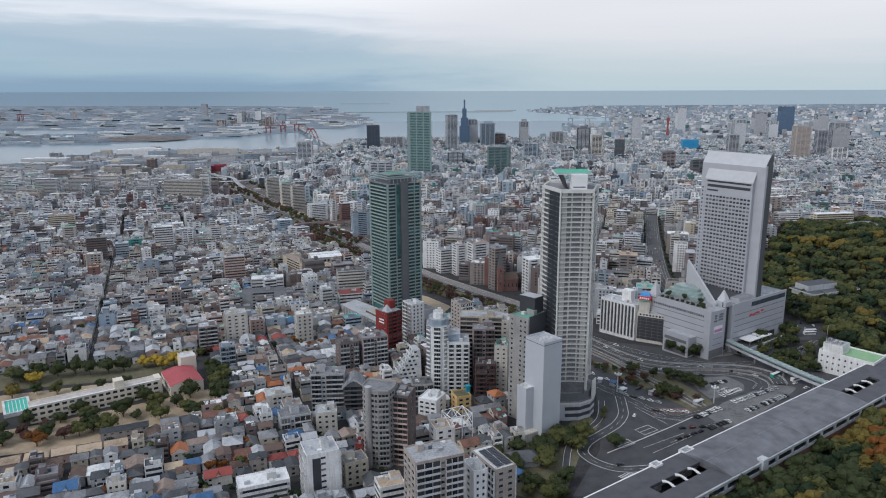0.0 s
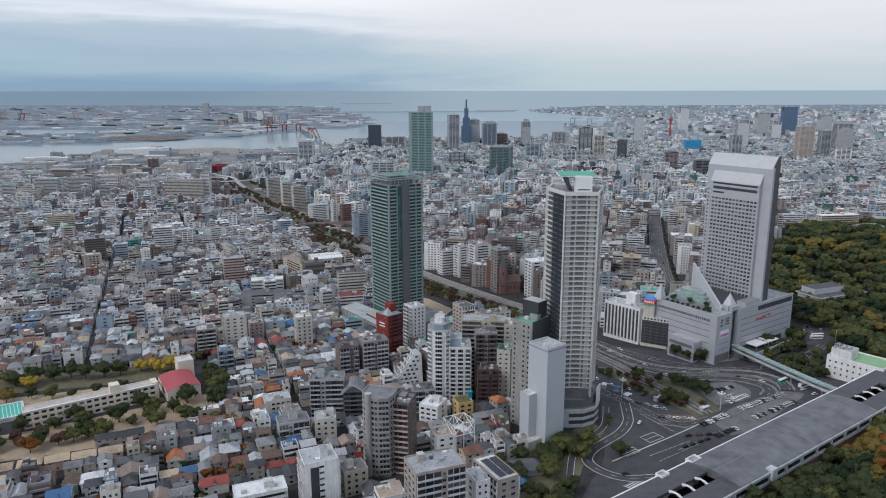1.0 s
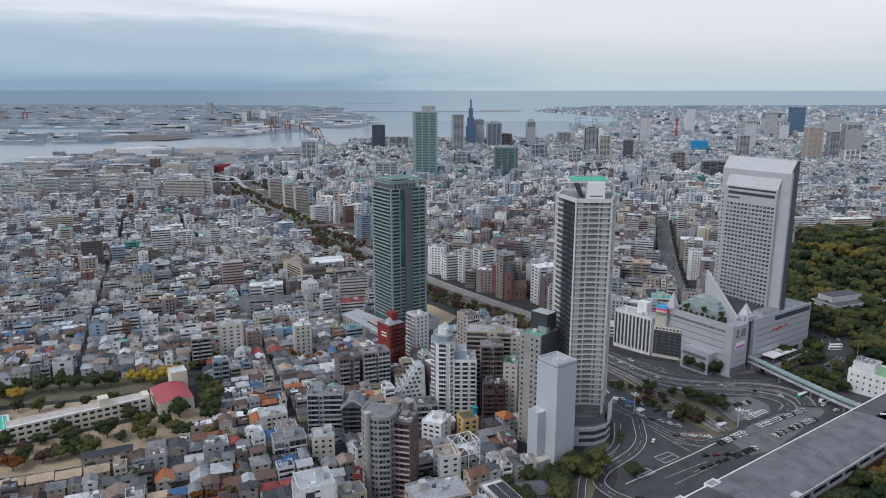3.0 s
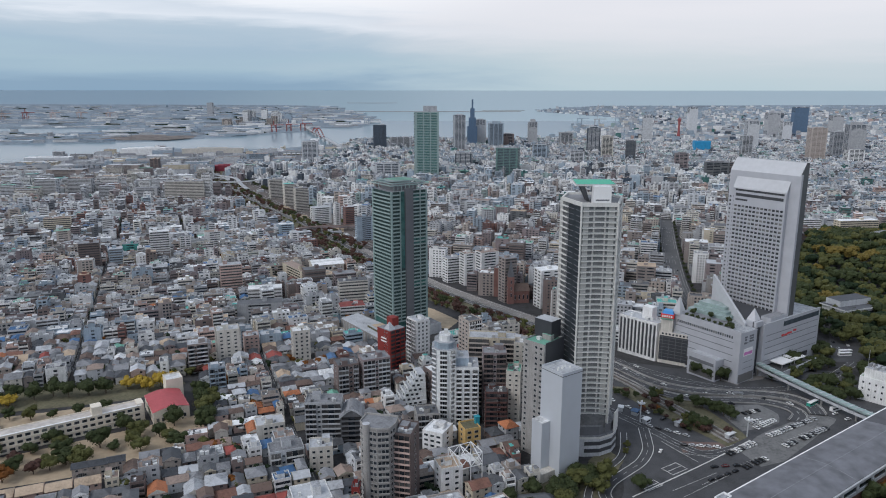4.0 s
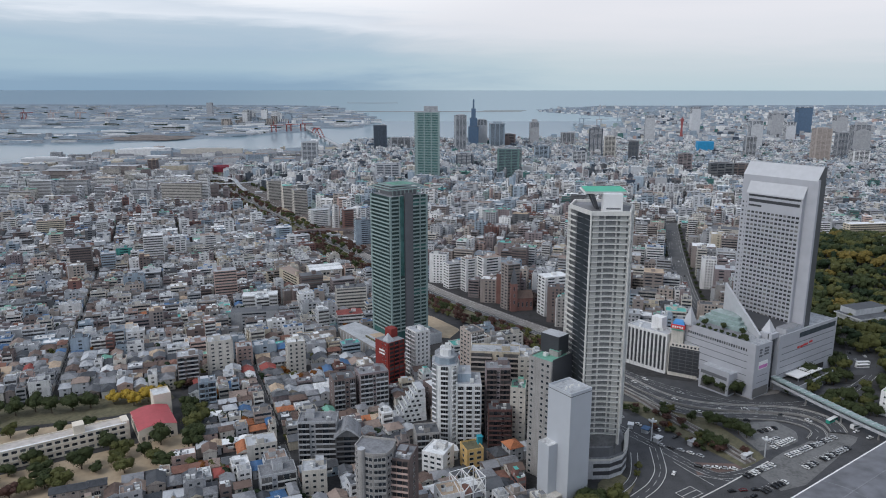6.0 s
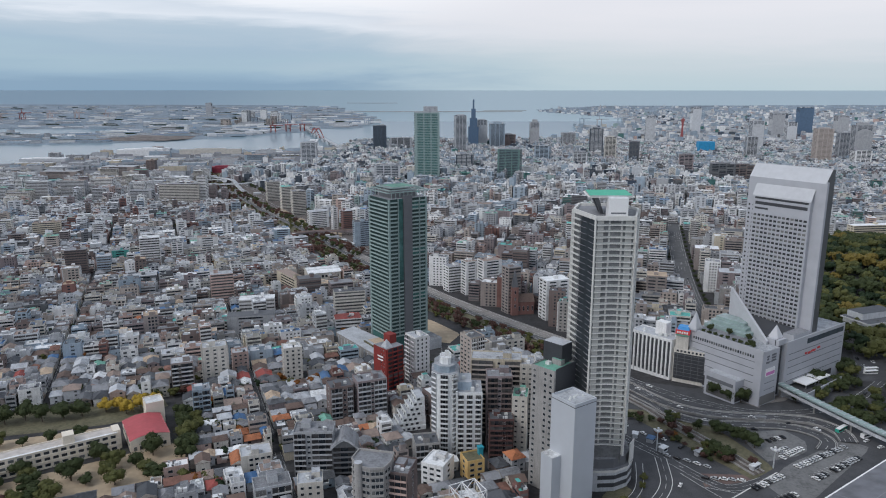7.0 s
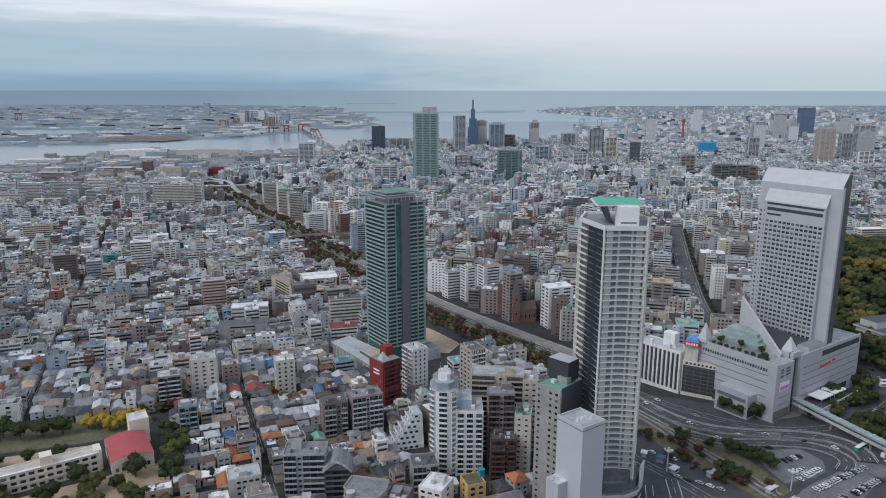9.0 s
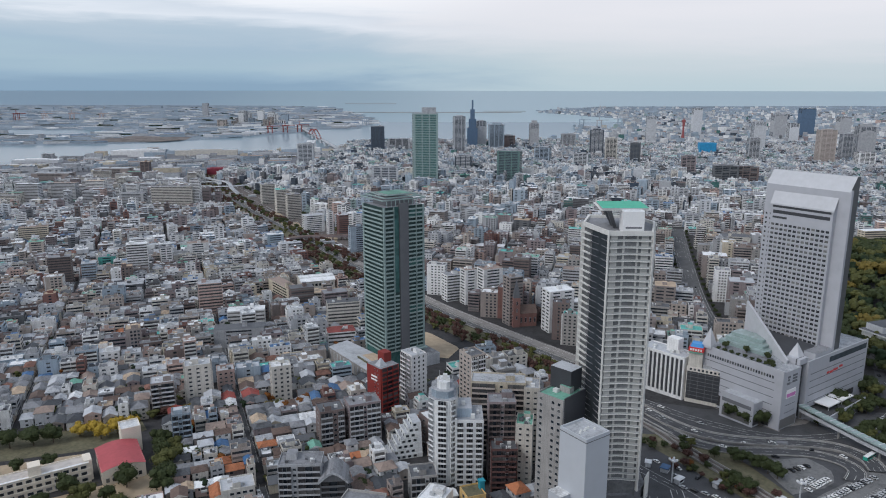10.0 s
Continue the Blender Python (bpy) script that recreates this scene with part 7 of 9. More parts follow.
# ---- vehicles ----
def car_meshes(paint):
    b = Build()
    prof = [(-2.2, 0.35), (2.2, 0.35), (2.25, 0.75), (1.3, 0.95), (-1.5, 1.0), (-2.25, 0.85)]
    for y, f in ((-0.85, 1), (0.85, -1)):
        b.face([(x, y, z) for x, z in prof[::f]], paint)
    for (xa, za), (xb, zb) in zip(prof, prof[1:] + prof[:1]):
        b.face([(xa, 0.85, za), (xb, 0.85, zb), (xb, -0.85, zb), (xa, -0.85, za)][::-1], paint)
    c = Build()
    lo, hi = corners(-0.2, 0, 2.9, 1.6), corners(-0.3, 0, 1.8, 1.3)
    for k in range(4):
        j = (k + 1) % 4
        c.face([(*lo[k], 0.95), (*lo[j], 0.95), (*hi[j], 1.45), (*hi[k], 1.45)], "glass")
    r = Build()
    r.box(-0.3, 0, 1.44, 1.5, 1.85, 1.35, 0, paint)
    w = Build()
    n = 10
    ring = [(0.32 * math.cos(2 * math.pi * k / n), 0.32 * math.sin(2 * math.pi * k / n)) for k in range(n)]
    for y, f in ((-0.1, 1), (0.1, -1)):
        w.face([(x, y, z) for x, z in ring[::f]], "tyre")
    for (xa, za), (xb, zb) in zip(ring, ring[1:] + ring[:1]):
        w.face([(xa, -0.1, za), (xa, 0.1, za), (xb, 0.1, zb), (xb, -0.1, zb)], "tyre")
    return [b.mesh("body"), c.mesh("cabin"), r.mesh("roof_panel"), w.mesh("wheel")]


CARS = {k: car_meshes("car_" + k) for k in ("white", "black", "silver", "red", "blue")}


def car(colour, x, y, rot, where, group="", scale=1.0):
    body, cabin, top, wheel = CARS[colour]
    root = thing("car", x, y, rot, f"{colour} saloon car {where}", "car", height(x, y) + 0.16, group)
    for n, me in (("body", body), ("cabin", cabin), ("roof_panel", top)):
        placed(n, me, root, 0, 0, 0)
    for wx, wy in ((-1.35, -0.8), (1.35, -0.8), (-1.35, 0.8), (1.35, 0.8)):
        placed("wheel", wheel, root, wx, wy, 0.32)
    return root


def park_row(a, b, step, rot, seed, palette, where, gap=0.15):
    rng = random.Random(seed)
    n = int(math.dist(a, b) / step)
    for k in range(n):
        if rng.random() < gap:
            continue
        u = (k + 0.5) / n
        car(rng.choice(palette), a[0] + (b[0] - a[0]) * u + rng.uniform(-0.2, 0.2), a[1] + (b[1] - a[1]) * u + rng.uniform(-0.2, 0.2), rot + rng.uniform(-2, 2), where, "parked cars of the station square")


MIX_, TAXI_ = ["white", "white", "white", "silver", "black", "black", "silver", "silver"], ["black"] * 7 + ["red"]
park_row((200, 447), (241, 471), 2.7, 122, 1, MIX_, "parked on pale asphalt", 0.1)
park_row((204, 434), (242, 458), 2.7, 122, 2, MIX_, "parked on pale asphalt", 0.1)
park_row((166, 424), (188, 438), 2.8, 122, 3, ["black", "white", "silver", "white", "black"], "parked on pale asphalt", 0.1)
park_row((169, 409), (187, 420), 2.7, 122, 6, ["black", "black", "white", "black"], "parked on pale asphalt", 0.05)
park_row((196, 457), (214, 469), 2.6, 122, 4, ["white", "white", "white", "silver"], "in the oval car park", 0.05)
park_row((196, 463), (208, 471), 2.6, 122, 5, ["white", "white", "silver"], "in the oval car park", 0.2)
park_row((196, 477), (214, 485), 3.4, 112, 11, ["white", "white", "silver", "black"], "in the oval car park", 0.25)
park_row((150, 410), (170, 412), 6.5, 10, 7, TAXI_ + ["red"] * 3, "waiting as a taxi in line", 0.0)
park_row((144, 395), (166, 407), 6.2, 30, 8, TAXI_, "waiting as a taxi in line", 0.0)
park_row((142, 436), (170, 432), 4.2, 150, 9, MIX_, "at the kerb", 0.2)
park_row((128, 462), (152, 446), 5.5, 130, 10, MIX_, "at the kerb", 0.3)
for x_, y_, r_, c_ in ((128, 428, 60, "white"), (103, 366, 10, "black"), (160, 528, -45, "white"), (146, 548, -60, "silver"), (185, 511, -25, "white"), (262, 470, 20, "white"), (258, 478, 30, "white"),
                       (236, 494, -60, "white"), (270, 462, 30, "white"), (280, 470, 35, "silver"), (300, 552, 40, "black"), (150, 566, -50, "white"), (131, 592, -60, "silver"), (36, 441, 55, "white"),
                       (-99, 455, 112, "white"), (-128, 530, 112, "black"), (-80, 408, 112, "silver"), (-170, 640, 112, "white"), (270, 830, 75, "white"), (290, 900, 75, "black"), (258, 800, 75, "white"), (310, 985, 75, "white")):
    car(c_, x_, y_, r_, "driving on the road")


def bus(x, y, rot, paint, label):
    root = thing("bus", x, y, rot, label, "bus", height(x, y) + 0.2)
    b = Build()
    b.box(0, 0, 0.4, 3.1, 10.5, 2.5, 0, paint, "sign_white", True)
    part("body", b, root)
    part("window_band", one_box(0, 0, 1.6, 2.5, 10.3, 2.56, "glass"), root)
    for wx in (-3.2, 3.2):
        for wy in (-1.05, 1.05):
            placed("wheel", CARS["white"][3], root, wx, wy, 0.45, 0, (1.5, 1.5, 1.5))


bus(122, 588, -55, "sign_white", "white city bus on the avenue")
bus(326, 590, 5, "sign_white", "white coach parked beside the hotel")
bus(330, 596, 5, "sign_white", "white coach parked beside the hotel")
bus(250, 492, 35, "car_green", "green city bus at the stop")
bus(262, 484, 25, "sign_white", "white coach at the kerb")


# ---- the station ----
def station():
    o, rot = (183.0, 390.0), 35.4
    root = thing("railway_station", *o, rot, "long railway station hall under a grey vaulted metal roof", "station", 40.0)
    for s in range(-170, 190, 25):
        TAKEN.append((*local(*o, rot, s, -15), 22))

    def vault(x0, x1, lift, mat, name, n=14, rise=1.9):
        b = Build()
        ys = [-31.0 * k / n for k in range(n + 1)]
        zs = [14 + lift + rise * math.sin(math.pi * k / n) for k in range(n + 1)]
        m = max(1, int((x1 - x0) / 6))
        for i in range(m):
            a, c = x0 + (x1 - x0) * i / m, x0 + (x1 - x0) * (i + 1) / m
            for k in range(n):
                b.face([(a, ys[k + 1], zs[k + 1]), (c, ys[k + 1], zs[k + 1]), (c, ys[k], zs[k]), (a, ys[k], zs[k])], mat)
        for x, f in ((x0, 1), (x1, -1)):
            b.face([(x, y, z) for y, z in ((ys[0], 12.0), *zip(ys, zs), (ys[-1], 12.0))][::f], "station_roof")
        return part(name, b, root)

    hall = vault(-62, 86, 0.6, "station_roof", "roof")
    seam = Build()
    for k in range(15):
        y, z = -31 * k / 14, 14.6 + 1.9 * math.sin(math.pi * k / 14)
        q, zq = -31 * min(14, k + 1) / 14, 14.6 + 1.9 * math.sin(math.pi * min(14, k + 1) / 14)
        if k < 14:
            seam.face([(11.8, q, zq + 0.12), (12.4, q, zq + 0.12), (12.4, y, z + 0.12), (11.8, y, z + 0.12)], "roof_grey")
    part("roof_seam", seam, hall)
    part("roof_ridge", one_box(12, -15.5, 16.45, 16.62, 148, 0.5, "roof_grey"), hall)
    for x0, x1 in ((-190, -104), (-104, -62), (86, 132), (132, 210)):
        gap = x0 in (-104, 86)
        b = Build()
        for y0, y1 in ((-31, -19), (-12, 0)) if gap else ((-31, 0),):
            b.prism([(x0, y0), (x1, y0), (x1, y1), (x0, y1)], 12.9, 14.5, "platform_roof", "platform_roof", True)
        part("platform_roof", b, root)
        if gap:
            part("track_bed", one_box((x0 + x1) / 2, -15.5, 6.0, 6.3, x1 - x0, 7, "hotel_dark"), root)
            beam = Build()
            for k in range(7):
                y0, y1 = -11.7 - k * 1.1, -11.7 - (k + 1) * 1.1
                za, zb = 13.6 + 1.2 * math.sin(math.pi * k / 7), 13.6 + 1.2 * math.sin(math.pi * (k + 1) / 7)
                beam.prism([(-0.5, y1), (0.5, y1), (0.5, y0), (-0.5, y0)], min(za, zb), max(za, zb) + 0.5, "sign_white", bottom=True)
            me = beam.mesh("truss")
            for k in range(3):
                placed("truss", me, root, x0 + (x1 - x0) * (k + 1) / 4, 0, 0)
    for y, mat in ((0.5, "sign_white"), (-31.5, "wall_pale")):
        part("fascia", one_box(10, y, 12.9, 14.4, 400, 0.9, mat), root, "white roof edge")
    # Long wall to the hillside: brick below, glazing and pale piers above.
    part("brick_wall", one_box(10, -30.6, -1, 7.6, 400, 1.2, "station_wall"), root, "red-brown brick wall")
    part("glazing", one_box(10, -30.9, 9.4, 11.2, 400, 0.5, "glass"), root)
    part("sill_band", one_box(10, -31.1, 7.6, 9.4, 400, 1.0, "wall_pale"), root)
    pier = one_box(0, -31.3, 7.6, 13, 2.2, 0.8, "wall_pale").mesh("pier")
    for k in range(13):
        placed("pier", pier, root, -84 + k * 16, 0, 0)
    part("street_wall", one_box(10, 0, -1, 12.9, 400, 0.8, "wall_pale"), root)
    part("street_glazing", one_box(10, 0.5, 6, 11, 398, 0.3, "glass"), root)
    for s, q in ((-58, 1.0), (-84, 1.0)):
        b = Build()
        parapet_block(b, 8 if s > -60 else 6, 4.5, 14.8, "sign_white", "roof_pale", 0.9, 0.4)
        ob = part("stair_head", b, root, "white rooftop stair head")
        ob.matrix_local = pose(s, -0.5, 0)
    part("vent_box", one_box(-34, -31, 10, 16, 5, 4, "wall_pale"), root)
    lamp = one_box(0, 0, 0, 0.4, 0.8, 0.8, "sign_white").mesh("roof_vent")
    for s, y in ((-100, -6), (-76, -8), (-118, -20), (-70, -25), (84, -27)):
        placed("roof_vent", lamp, root, s, y, 14)


station()


def footbridge():
    pts = [(236, 546), (246, 518), (256, 492), (266, 468), (276, 450)]
    line = smooth_line(pts, 6)
    root = thing("footbridge", 0, 0, 0, "covered grey-green footbridge from the podium to the station", "bridge", 0.0)
    b, r = Build(), Build()
    le, ri = offset_line(line, 2.6), offset_line(line, -2.6)
    for i in range(len(line) - 1):
        for build, z, mat in ((b, 46.0, "wall_pale"), (r, 49.2, "teal_band")):
            build.face([(*ri[i], z), (*ri[i + 1], z), (*le[i + 1], z), (*le[i], z)], mat)
            for e in (le, ri):
                build.face([(*e[i], z - 1.0), (*e[i + 1], z - 1.0), (*e[i + 1], z + (1.1 if z < 47 else 0)), (*e[i], z + (1.1 if z < 47 else 0))], "wall_pale" if z < 47 else "teal_band")
    part("deck", b, root)
    part("roof", r, root, "grey-green glazed roof")
    for i in range(0, len(line) - 1):
        (xa, ya), (xb, yb) = le[i], ri[i]
        a = math.degrees(math.atan2(yb - ya, xb - xa))
        part("roof_rib", one_box((xa + xb) / 2, (ya + yb) / 2, 49.2, 49.5, 5.4, 0.5, "wall_pale", a), root)
    post = one_box(0, 0, 0, 6.5, 0.9, 0.9, "wall_concrete").mesh("pillar")
    for x, y in pts[:4]:
        placed("pillar", post, root, x, y, 39.5)


footbridge()


# ---- the school ----
def school():
    rot = 33.4
    x, y = -230.6, 448.7
    root = thing("school", x, y, rot, "long three-storey cream school building with grey roof", "school", 39.5)
    for u in (-38, -25, -10, 5, 20, 35):
        TAKEN.append((*local(x, y, rot, u, 0), 12))
    b = Build()
    parapet_block(b, 80, 11, 11.3, "school_cream", "school_roof", 0.7, 0.4)
    part("wall", b, root)
    part("roof_ledge", one_box(0, -4.4, 11.3, 11.8, 79, 2.2, "roof_white"), root)
    for f in range(3):
        part("floor_band", one_box(0, -5.6, 0.6 + f * 3.7, 1.5 + f * 3.7, 80, 0.4, "school_cream"), root)
        for k in range(18):
            hang_window(root, 80, 11, 0, -38.5 + k * 4.35, -35.5 + k * 4.35, 1.7 + f * 3.7, 3.5 + f * 3.7)
            if f > 0:
                hang_window(root, 80, 11, 2, -38.5 + k * 4.35, -35.5 + k * 4.35, 1.7 + f * 3.7, 3.5 + f * 3.7)
    part("clock_tower", one_box(14, -1, 11.3, 17, 6, 7, "school_cream"), root)
    part("stair_end", one_box(39.5, 1, -1, 12.6, 4, 9, "school_cream"), root)


school()


def gymnasium():
    root = thing("gymnasium", -184, 480, 31.7, "school gymnasium with a red barrel-vaulted roof", "gymnasium", 39.0, keep=20)
    w, d = 22.3, 31.0
    b = Build()
    b.box(0, 0, -2, 9.4, w, d, 0, "school_cream")
    wall = part("wall", b, root)
    r = Build()
    n = 12
    prof = [(-w / 2 - 0.3 + (w + 0.6) * k / n, 9.3 + 2.2 * math.sin(math.pi * k / n)) for k in range(n + 1)]
    for (xa, za), (xb, zb) in zip(prof, prof[1:]):
        r.face([(xa, -d / 2 - 0.4, za), (xb, -d / 2 - 0.4, zb), (xb, d / 2 + 0.4, zb), (xa, d / 2 + 0.4, za)], "gym_red")
        for y, f in ((-d / 2 - 0.1, 1), (d / 2 + 0.1, -1)):
            r.face([(xa, y, 9.2), (xb, y, 9.2), (xb, y, zb - 0.1), (xa, y, za - 0.1)][::f], "school_cream")
    part("roof", r, root, "red barrel-vaulted metal roof")
    for k in range(6):
        hang_window(root, w, d, 0, -9.5 + k * 3.3, -7.6 + k * 3.3, 2.5, 5.0)
        hang_window(root, w, d, 3, -13 + k * 4.5, -10.5 + k * 4.5, 4.5, 7.0)
    b = Build()
    parapet_block(b, 11, 12, 15.5, "school_cream", "roof_white")
    a = part("annexe", b, root, "cream annexe with a white roof")
    a.matrix_local = pose(9, 24, 0)


gymnasium()
patch("school_yard", "sandy school yard with scattered trees", [(-380, 345), (-300, 402), (-250, 424), (-190, 460), (-160, 478), (-150, 452), (-163, 428), (-195, 403), (-232, 389)], "soil", 0.08, "yard")
patch("school_yard", "sandy yard behind the school building", [(-300, 436), (-252, 452), (-205, 484), (-212, 498), (-262, 480), (-320, 462)], "soil", 0.08, "yard")
patch("lawn", "green strip with shrubs behind the school", [(-330, 470), (-262, 486), (-212, 502), (-190, 530), (-200, 545), (-280, 520), (-345, 500)], "grass", 0.1, "lawn")
rg_ = random.Random(31)
for x_, y_ in ((-199, 452), (-180, 428), (-160, 434), (-172, 460), (-154, 462), (-206, 432), (-222, 420), (-188, 446), (-150, 455), (-153, 468), (-156, 486), (-166, 494), (-170, 505), (-240, 402), (-270, 404), (-285, 412), (-262, 394), (-216, 412), (-162, 500), (-206, 410), (-236, 436), (-158, 478), (-262, 420)):
    tree(rg_.choice(["green", "green", "green", "olive"]), x_, y_, rg_.uniform(1.05, 1.45), "school yard trees", where="in the school yard")
for x_, y_ in ((-274, 506), (-262, 504), (-250, 508), (-284, 500), (-296, 498), (-240, 512), (-306, 490), (-314, 496)):
    tree(rg_.choice(["green", "green", "olive"]), x_, y_, 1.3, "trees behind the school", where="behind the school")
for x_, y_ in ((-228, 520), (-220, 523), (-206, 524), (-199, 528), (-213, 517), (-294, 487)):
    tree("ginkgo", x_, y_, 1.15, "ginkgo trees", where="behind the school")
for x_, y_, k_ in ((-186, 550, "red"), (-178, 548, "rust"), (-170, 552, "gold"), (-163, 548, "rust"), (-192, 546, "olive"), (-118, 560, "gold"), (-112, 563, "olive"), (-96, 575, "rust")):
    tree(k_, x_, y_, 0.85, "street trees", where="between the houses")


def pool():
    root = thing("swimming_pool", -283, 445, 33.4, "turquoise school swimming pool with pale rim", "pool", 41.0, keep=14)
    b = Build()
    parapet_block(b, 16, 25, 1.2, "roof_white", "pool", 0.6, 1.5)
    part("basin", b, root)
    lane = one_box(0, 0, 1.22, 1.26, 0.35, 21, "sign_white").mesh("lane_line")
    for k in range(5):
        placed("lane_line", lane, root, -4.4 + k * 2.2, 0, 0)


pool()
TAKEN.append((-222, 396, 9))

def railway_cutting():
    """The line that runs under the square: ballast between two low concrete walls."""
    line = smooth_line([(112, 590), (124, 556), (138, 527), (147, 502), (162, 470), (176, 440)])
    b, w = Build(), Build()
    strip(b, line, 7.5, "ballast", 0.4)
    ob = tagged(new("railway_track", b.mesh("railway_track")), "dark railway line between concrete walls", "railway", kind="structure")
    for o in (-4.0, 0.3, 4.0):
        strip(w, offset_line(line, o), 0.5, "wall_concrete", 1.3, deck=1.2)
    part("retaining_wall", w, ob)


railway_cutting()


def light_mast(x, y, tall):
    root = thing("light_mast", x, y, 20, "tall pale floodlight mast beside the road", "lamp", height(x, y))
    m = Build()
    m.prism([(0.45 * math.cos(k * math.pi / 4), 0.45 * math.sin(k * math.pi / 4)) for k in range(8)], 0, tall, "wall_pale", shrink=0.7)
    part("mast", m, root)
    part("head_ring", one_box(0, 0, tall, tall + 0.6, 3.2, 3.2, "wall_pale"), root)
    for u, v in ((-1.4, -1.4), (1.4, -1.4), (1.4, 1.4), (-1.4, 1.4)):
        part("floodlight", one_box(u, v, tall + 0.6, tall + 1.4, 0.9, 0.9, "sign_white"), root)


light_mast(126, 466, 13)
light_mast(187, 447, 11)


# ---- planting round the square ----
for k_ in range(24):
    a_ = rg_.random()
    x_, y_ = 122 + a_ * 52 + rg_.uniform(-7, 7), 520 - a_ * 76 + rg_.uniform(-6, 6)
    if a_ < 0.5:
        x_ += rg_.uniform(0, 16)
    tree(rg_.choice(["red", "green", "red", "olive", "red", "green"]), x_, y_, rg_.uniform(0.4, 0.75), "park trees", where="on the strip between the roads")
for x_, y_ in ((174, 488), (180, 482), (186, 470), (159, 460), (164, 455), (170, 490), (183, 475)):
    tree("green", x_, y_, 1.0, "park trees", where="beside the car park")
for x_, y_ in ((192, 548), (198, 541), (205, 537), (243, 537), (262, 520), (276, 520), (262, 560), (272, 566)):
    tree("green", x_, y_, rg_.uniform(1.0, 1.35), "podium trees", where="before the hotel podium")
for x_, y_, k_ in ((-258, 407, "red"), (-252, 401, "red"), (-246, 412, "red"), (-241, 393, "rust"), (-268, 398, "red"), (-275, 393, "olive"), (-229, 402, "red"), (-222, 406, "olive"), (-212, 420, "green"), (-196, 428, "green"), (-188, 436, "olive"),
                   (-243, 424, "green"), (-228, 430, "olive"), (-176, 446, "green"), (-168, 440, "olive"), (-255, 470, "green"), (-268, 468, "olive"), (-240, 474, "green"), (-226, 482, "green"), (-282, 468, "green"), (-296, 462, "gold"), (-300, 470, "green")):
    tree(k_, x_, y_, rg_.uniform(0.7, 1.05), "school yard trees", where="in the school yard")
tree("green", 105, 386, 1.0, where="on the traffic island")
for u_, v_ in ((14, 20), (12, 34), (9, 48), (24, 16), (5, 12)):
    x_, y_ = local(214, 530, 34.5, u_, v_)
    tree("green", x_, y_, 0.55, "roof garden trees", where="on the roof garden", base=77.6)
GARDEN = [(24, 350), (40, 392), (58, 396), (78, 398), (84, 420), (96, 432), (104, 418), (90, 394), (80, 372), (72, 350), (60, 322), (40, 338)]
patch("garden", "green garden between the flats and the road", GARDEN, "grass", 0.1, "garden")
TAKEN.append((47, 368, 10))
b_ = Build()
b_.box(0, 0, -1, 4.2, 20, 11, 0, "wall_grey")
pav_ = thing("pavilion", 47, 370, 8, "low pavilion with a dark grey hipped roof", "building", 40.0)
part("wall", b_, pav_)
b_ = Build()
hip_ = [(-11.5, -7.2, 4.1), (11.5, -7.2, 4.1), (11.5, 7.2, 4.1), (-11.5, 7.2, 4.1), (-5.5, 0, 7.4), (5.5, 0, 7.4)]
for f_ in ((0, 1, 5, 4), (1, 2, 5), (2, 3, 4, 5), (3, 0, 4), (3, 2, 1, 0)):
    b_.face([hip_[i] for i in f_], "roof_slate")
part("roof", b_, pav_, "dark grey hipped tile roof")
for k_ in range(190):
    x_, y_ = rg_.uniform(26, 104), rg_.uniform(325, 430)
    if inside(GARDEN, x_, y_) and math.dist((x_, y_), (47, 370)) > 11 and math.dist((x_, y_), (64, 407)) > 13 and not (50 < x_ < 66 and 345 < y_ < 362) and not (x_ > 74 and y_ > 400):
        tree(rg_.choice(["green"] * 8 + ["olive"] * 3), x_, y_, rg_.uniform(0.75, 1.25), "garden trees", where="in the garden beside the road")
for k_ in range(16):
    tree("olive", 100 + rg_.uniform(-6, 10), 425 + k_ * 4.5, rg_.uniform(0.3, 0.5), "hedge trees", where="on the bank beside the road")

for x_, y_, r_ in ((590, 965, 34), (640, 1120, 40), (520, 905, 12), (535, 930, 12), (548, 955, 12), (660, 1010, 26)):
    TAKEN.append((x_, y_, r_))
wood("wooded_hill", "dense evergreen wood with golden autumn crowns on the hill", [(330, 545), (335, 640), (325, 690), (362, 790), (455, 925), (540, 1070), (640, 1150), (900, 1230), (1250, 1240), (700, 520), (480, 430), (365, 480)], 11.0, 1.5,
     ["leaf_gold", "leaf_olive", "leaf_green", "leaf_green", "leaf_olive", "leaf_deep", "leaf_deep", "leaf_green", "leaf_olive", "leaf_green", "leaf_deep", "leaf_green", "leaf_olive", "leaf_green", "leaf_olive"], 5, 70, 0.6)
wood("wooded_slope", "autumn wood of golden and green crowns below the mountain", [(105, 294), (150, 326), (208, 366), (262, 404), (322, 446), (372, 446), (318, 390), (250, 300), (130, 240)], 8.0, 1.35,
     ["leaf_green", "leaf_deep", "leaf_green", "leaf_green", "leaf_olive", "leaf_deep", "leaf_olive", "leaf_gold", "leaf_gold", "leaf_rust"], 6, 300, 0.42, 0.003)
rv_ = []
for k_, (x_, y_) in enumerate(smooth_line(RIVER, 14)):
    rv_.append((x_, y_))
tr_ = Build()
RT_ = {leaf: tree_parts(90, 6.0, 6.5, leaf, 40, 0.6, 3, 5)[1] for leaf in ("leaf_red", "leaf_rust", "leaf_olive", "leaf_green")}
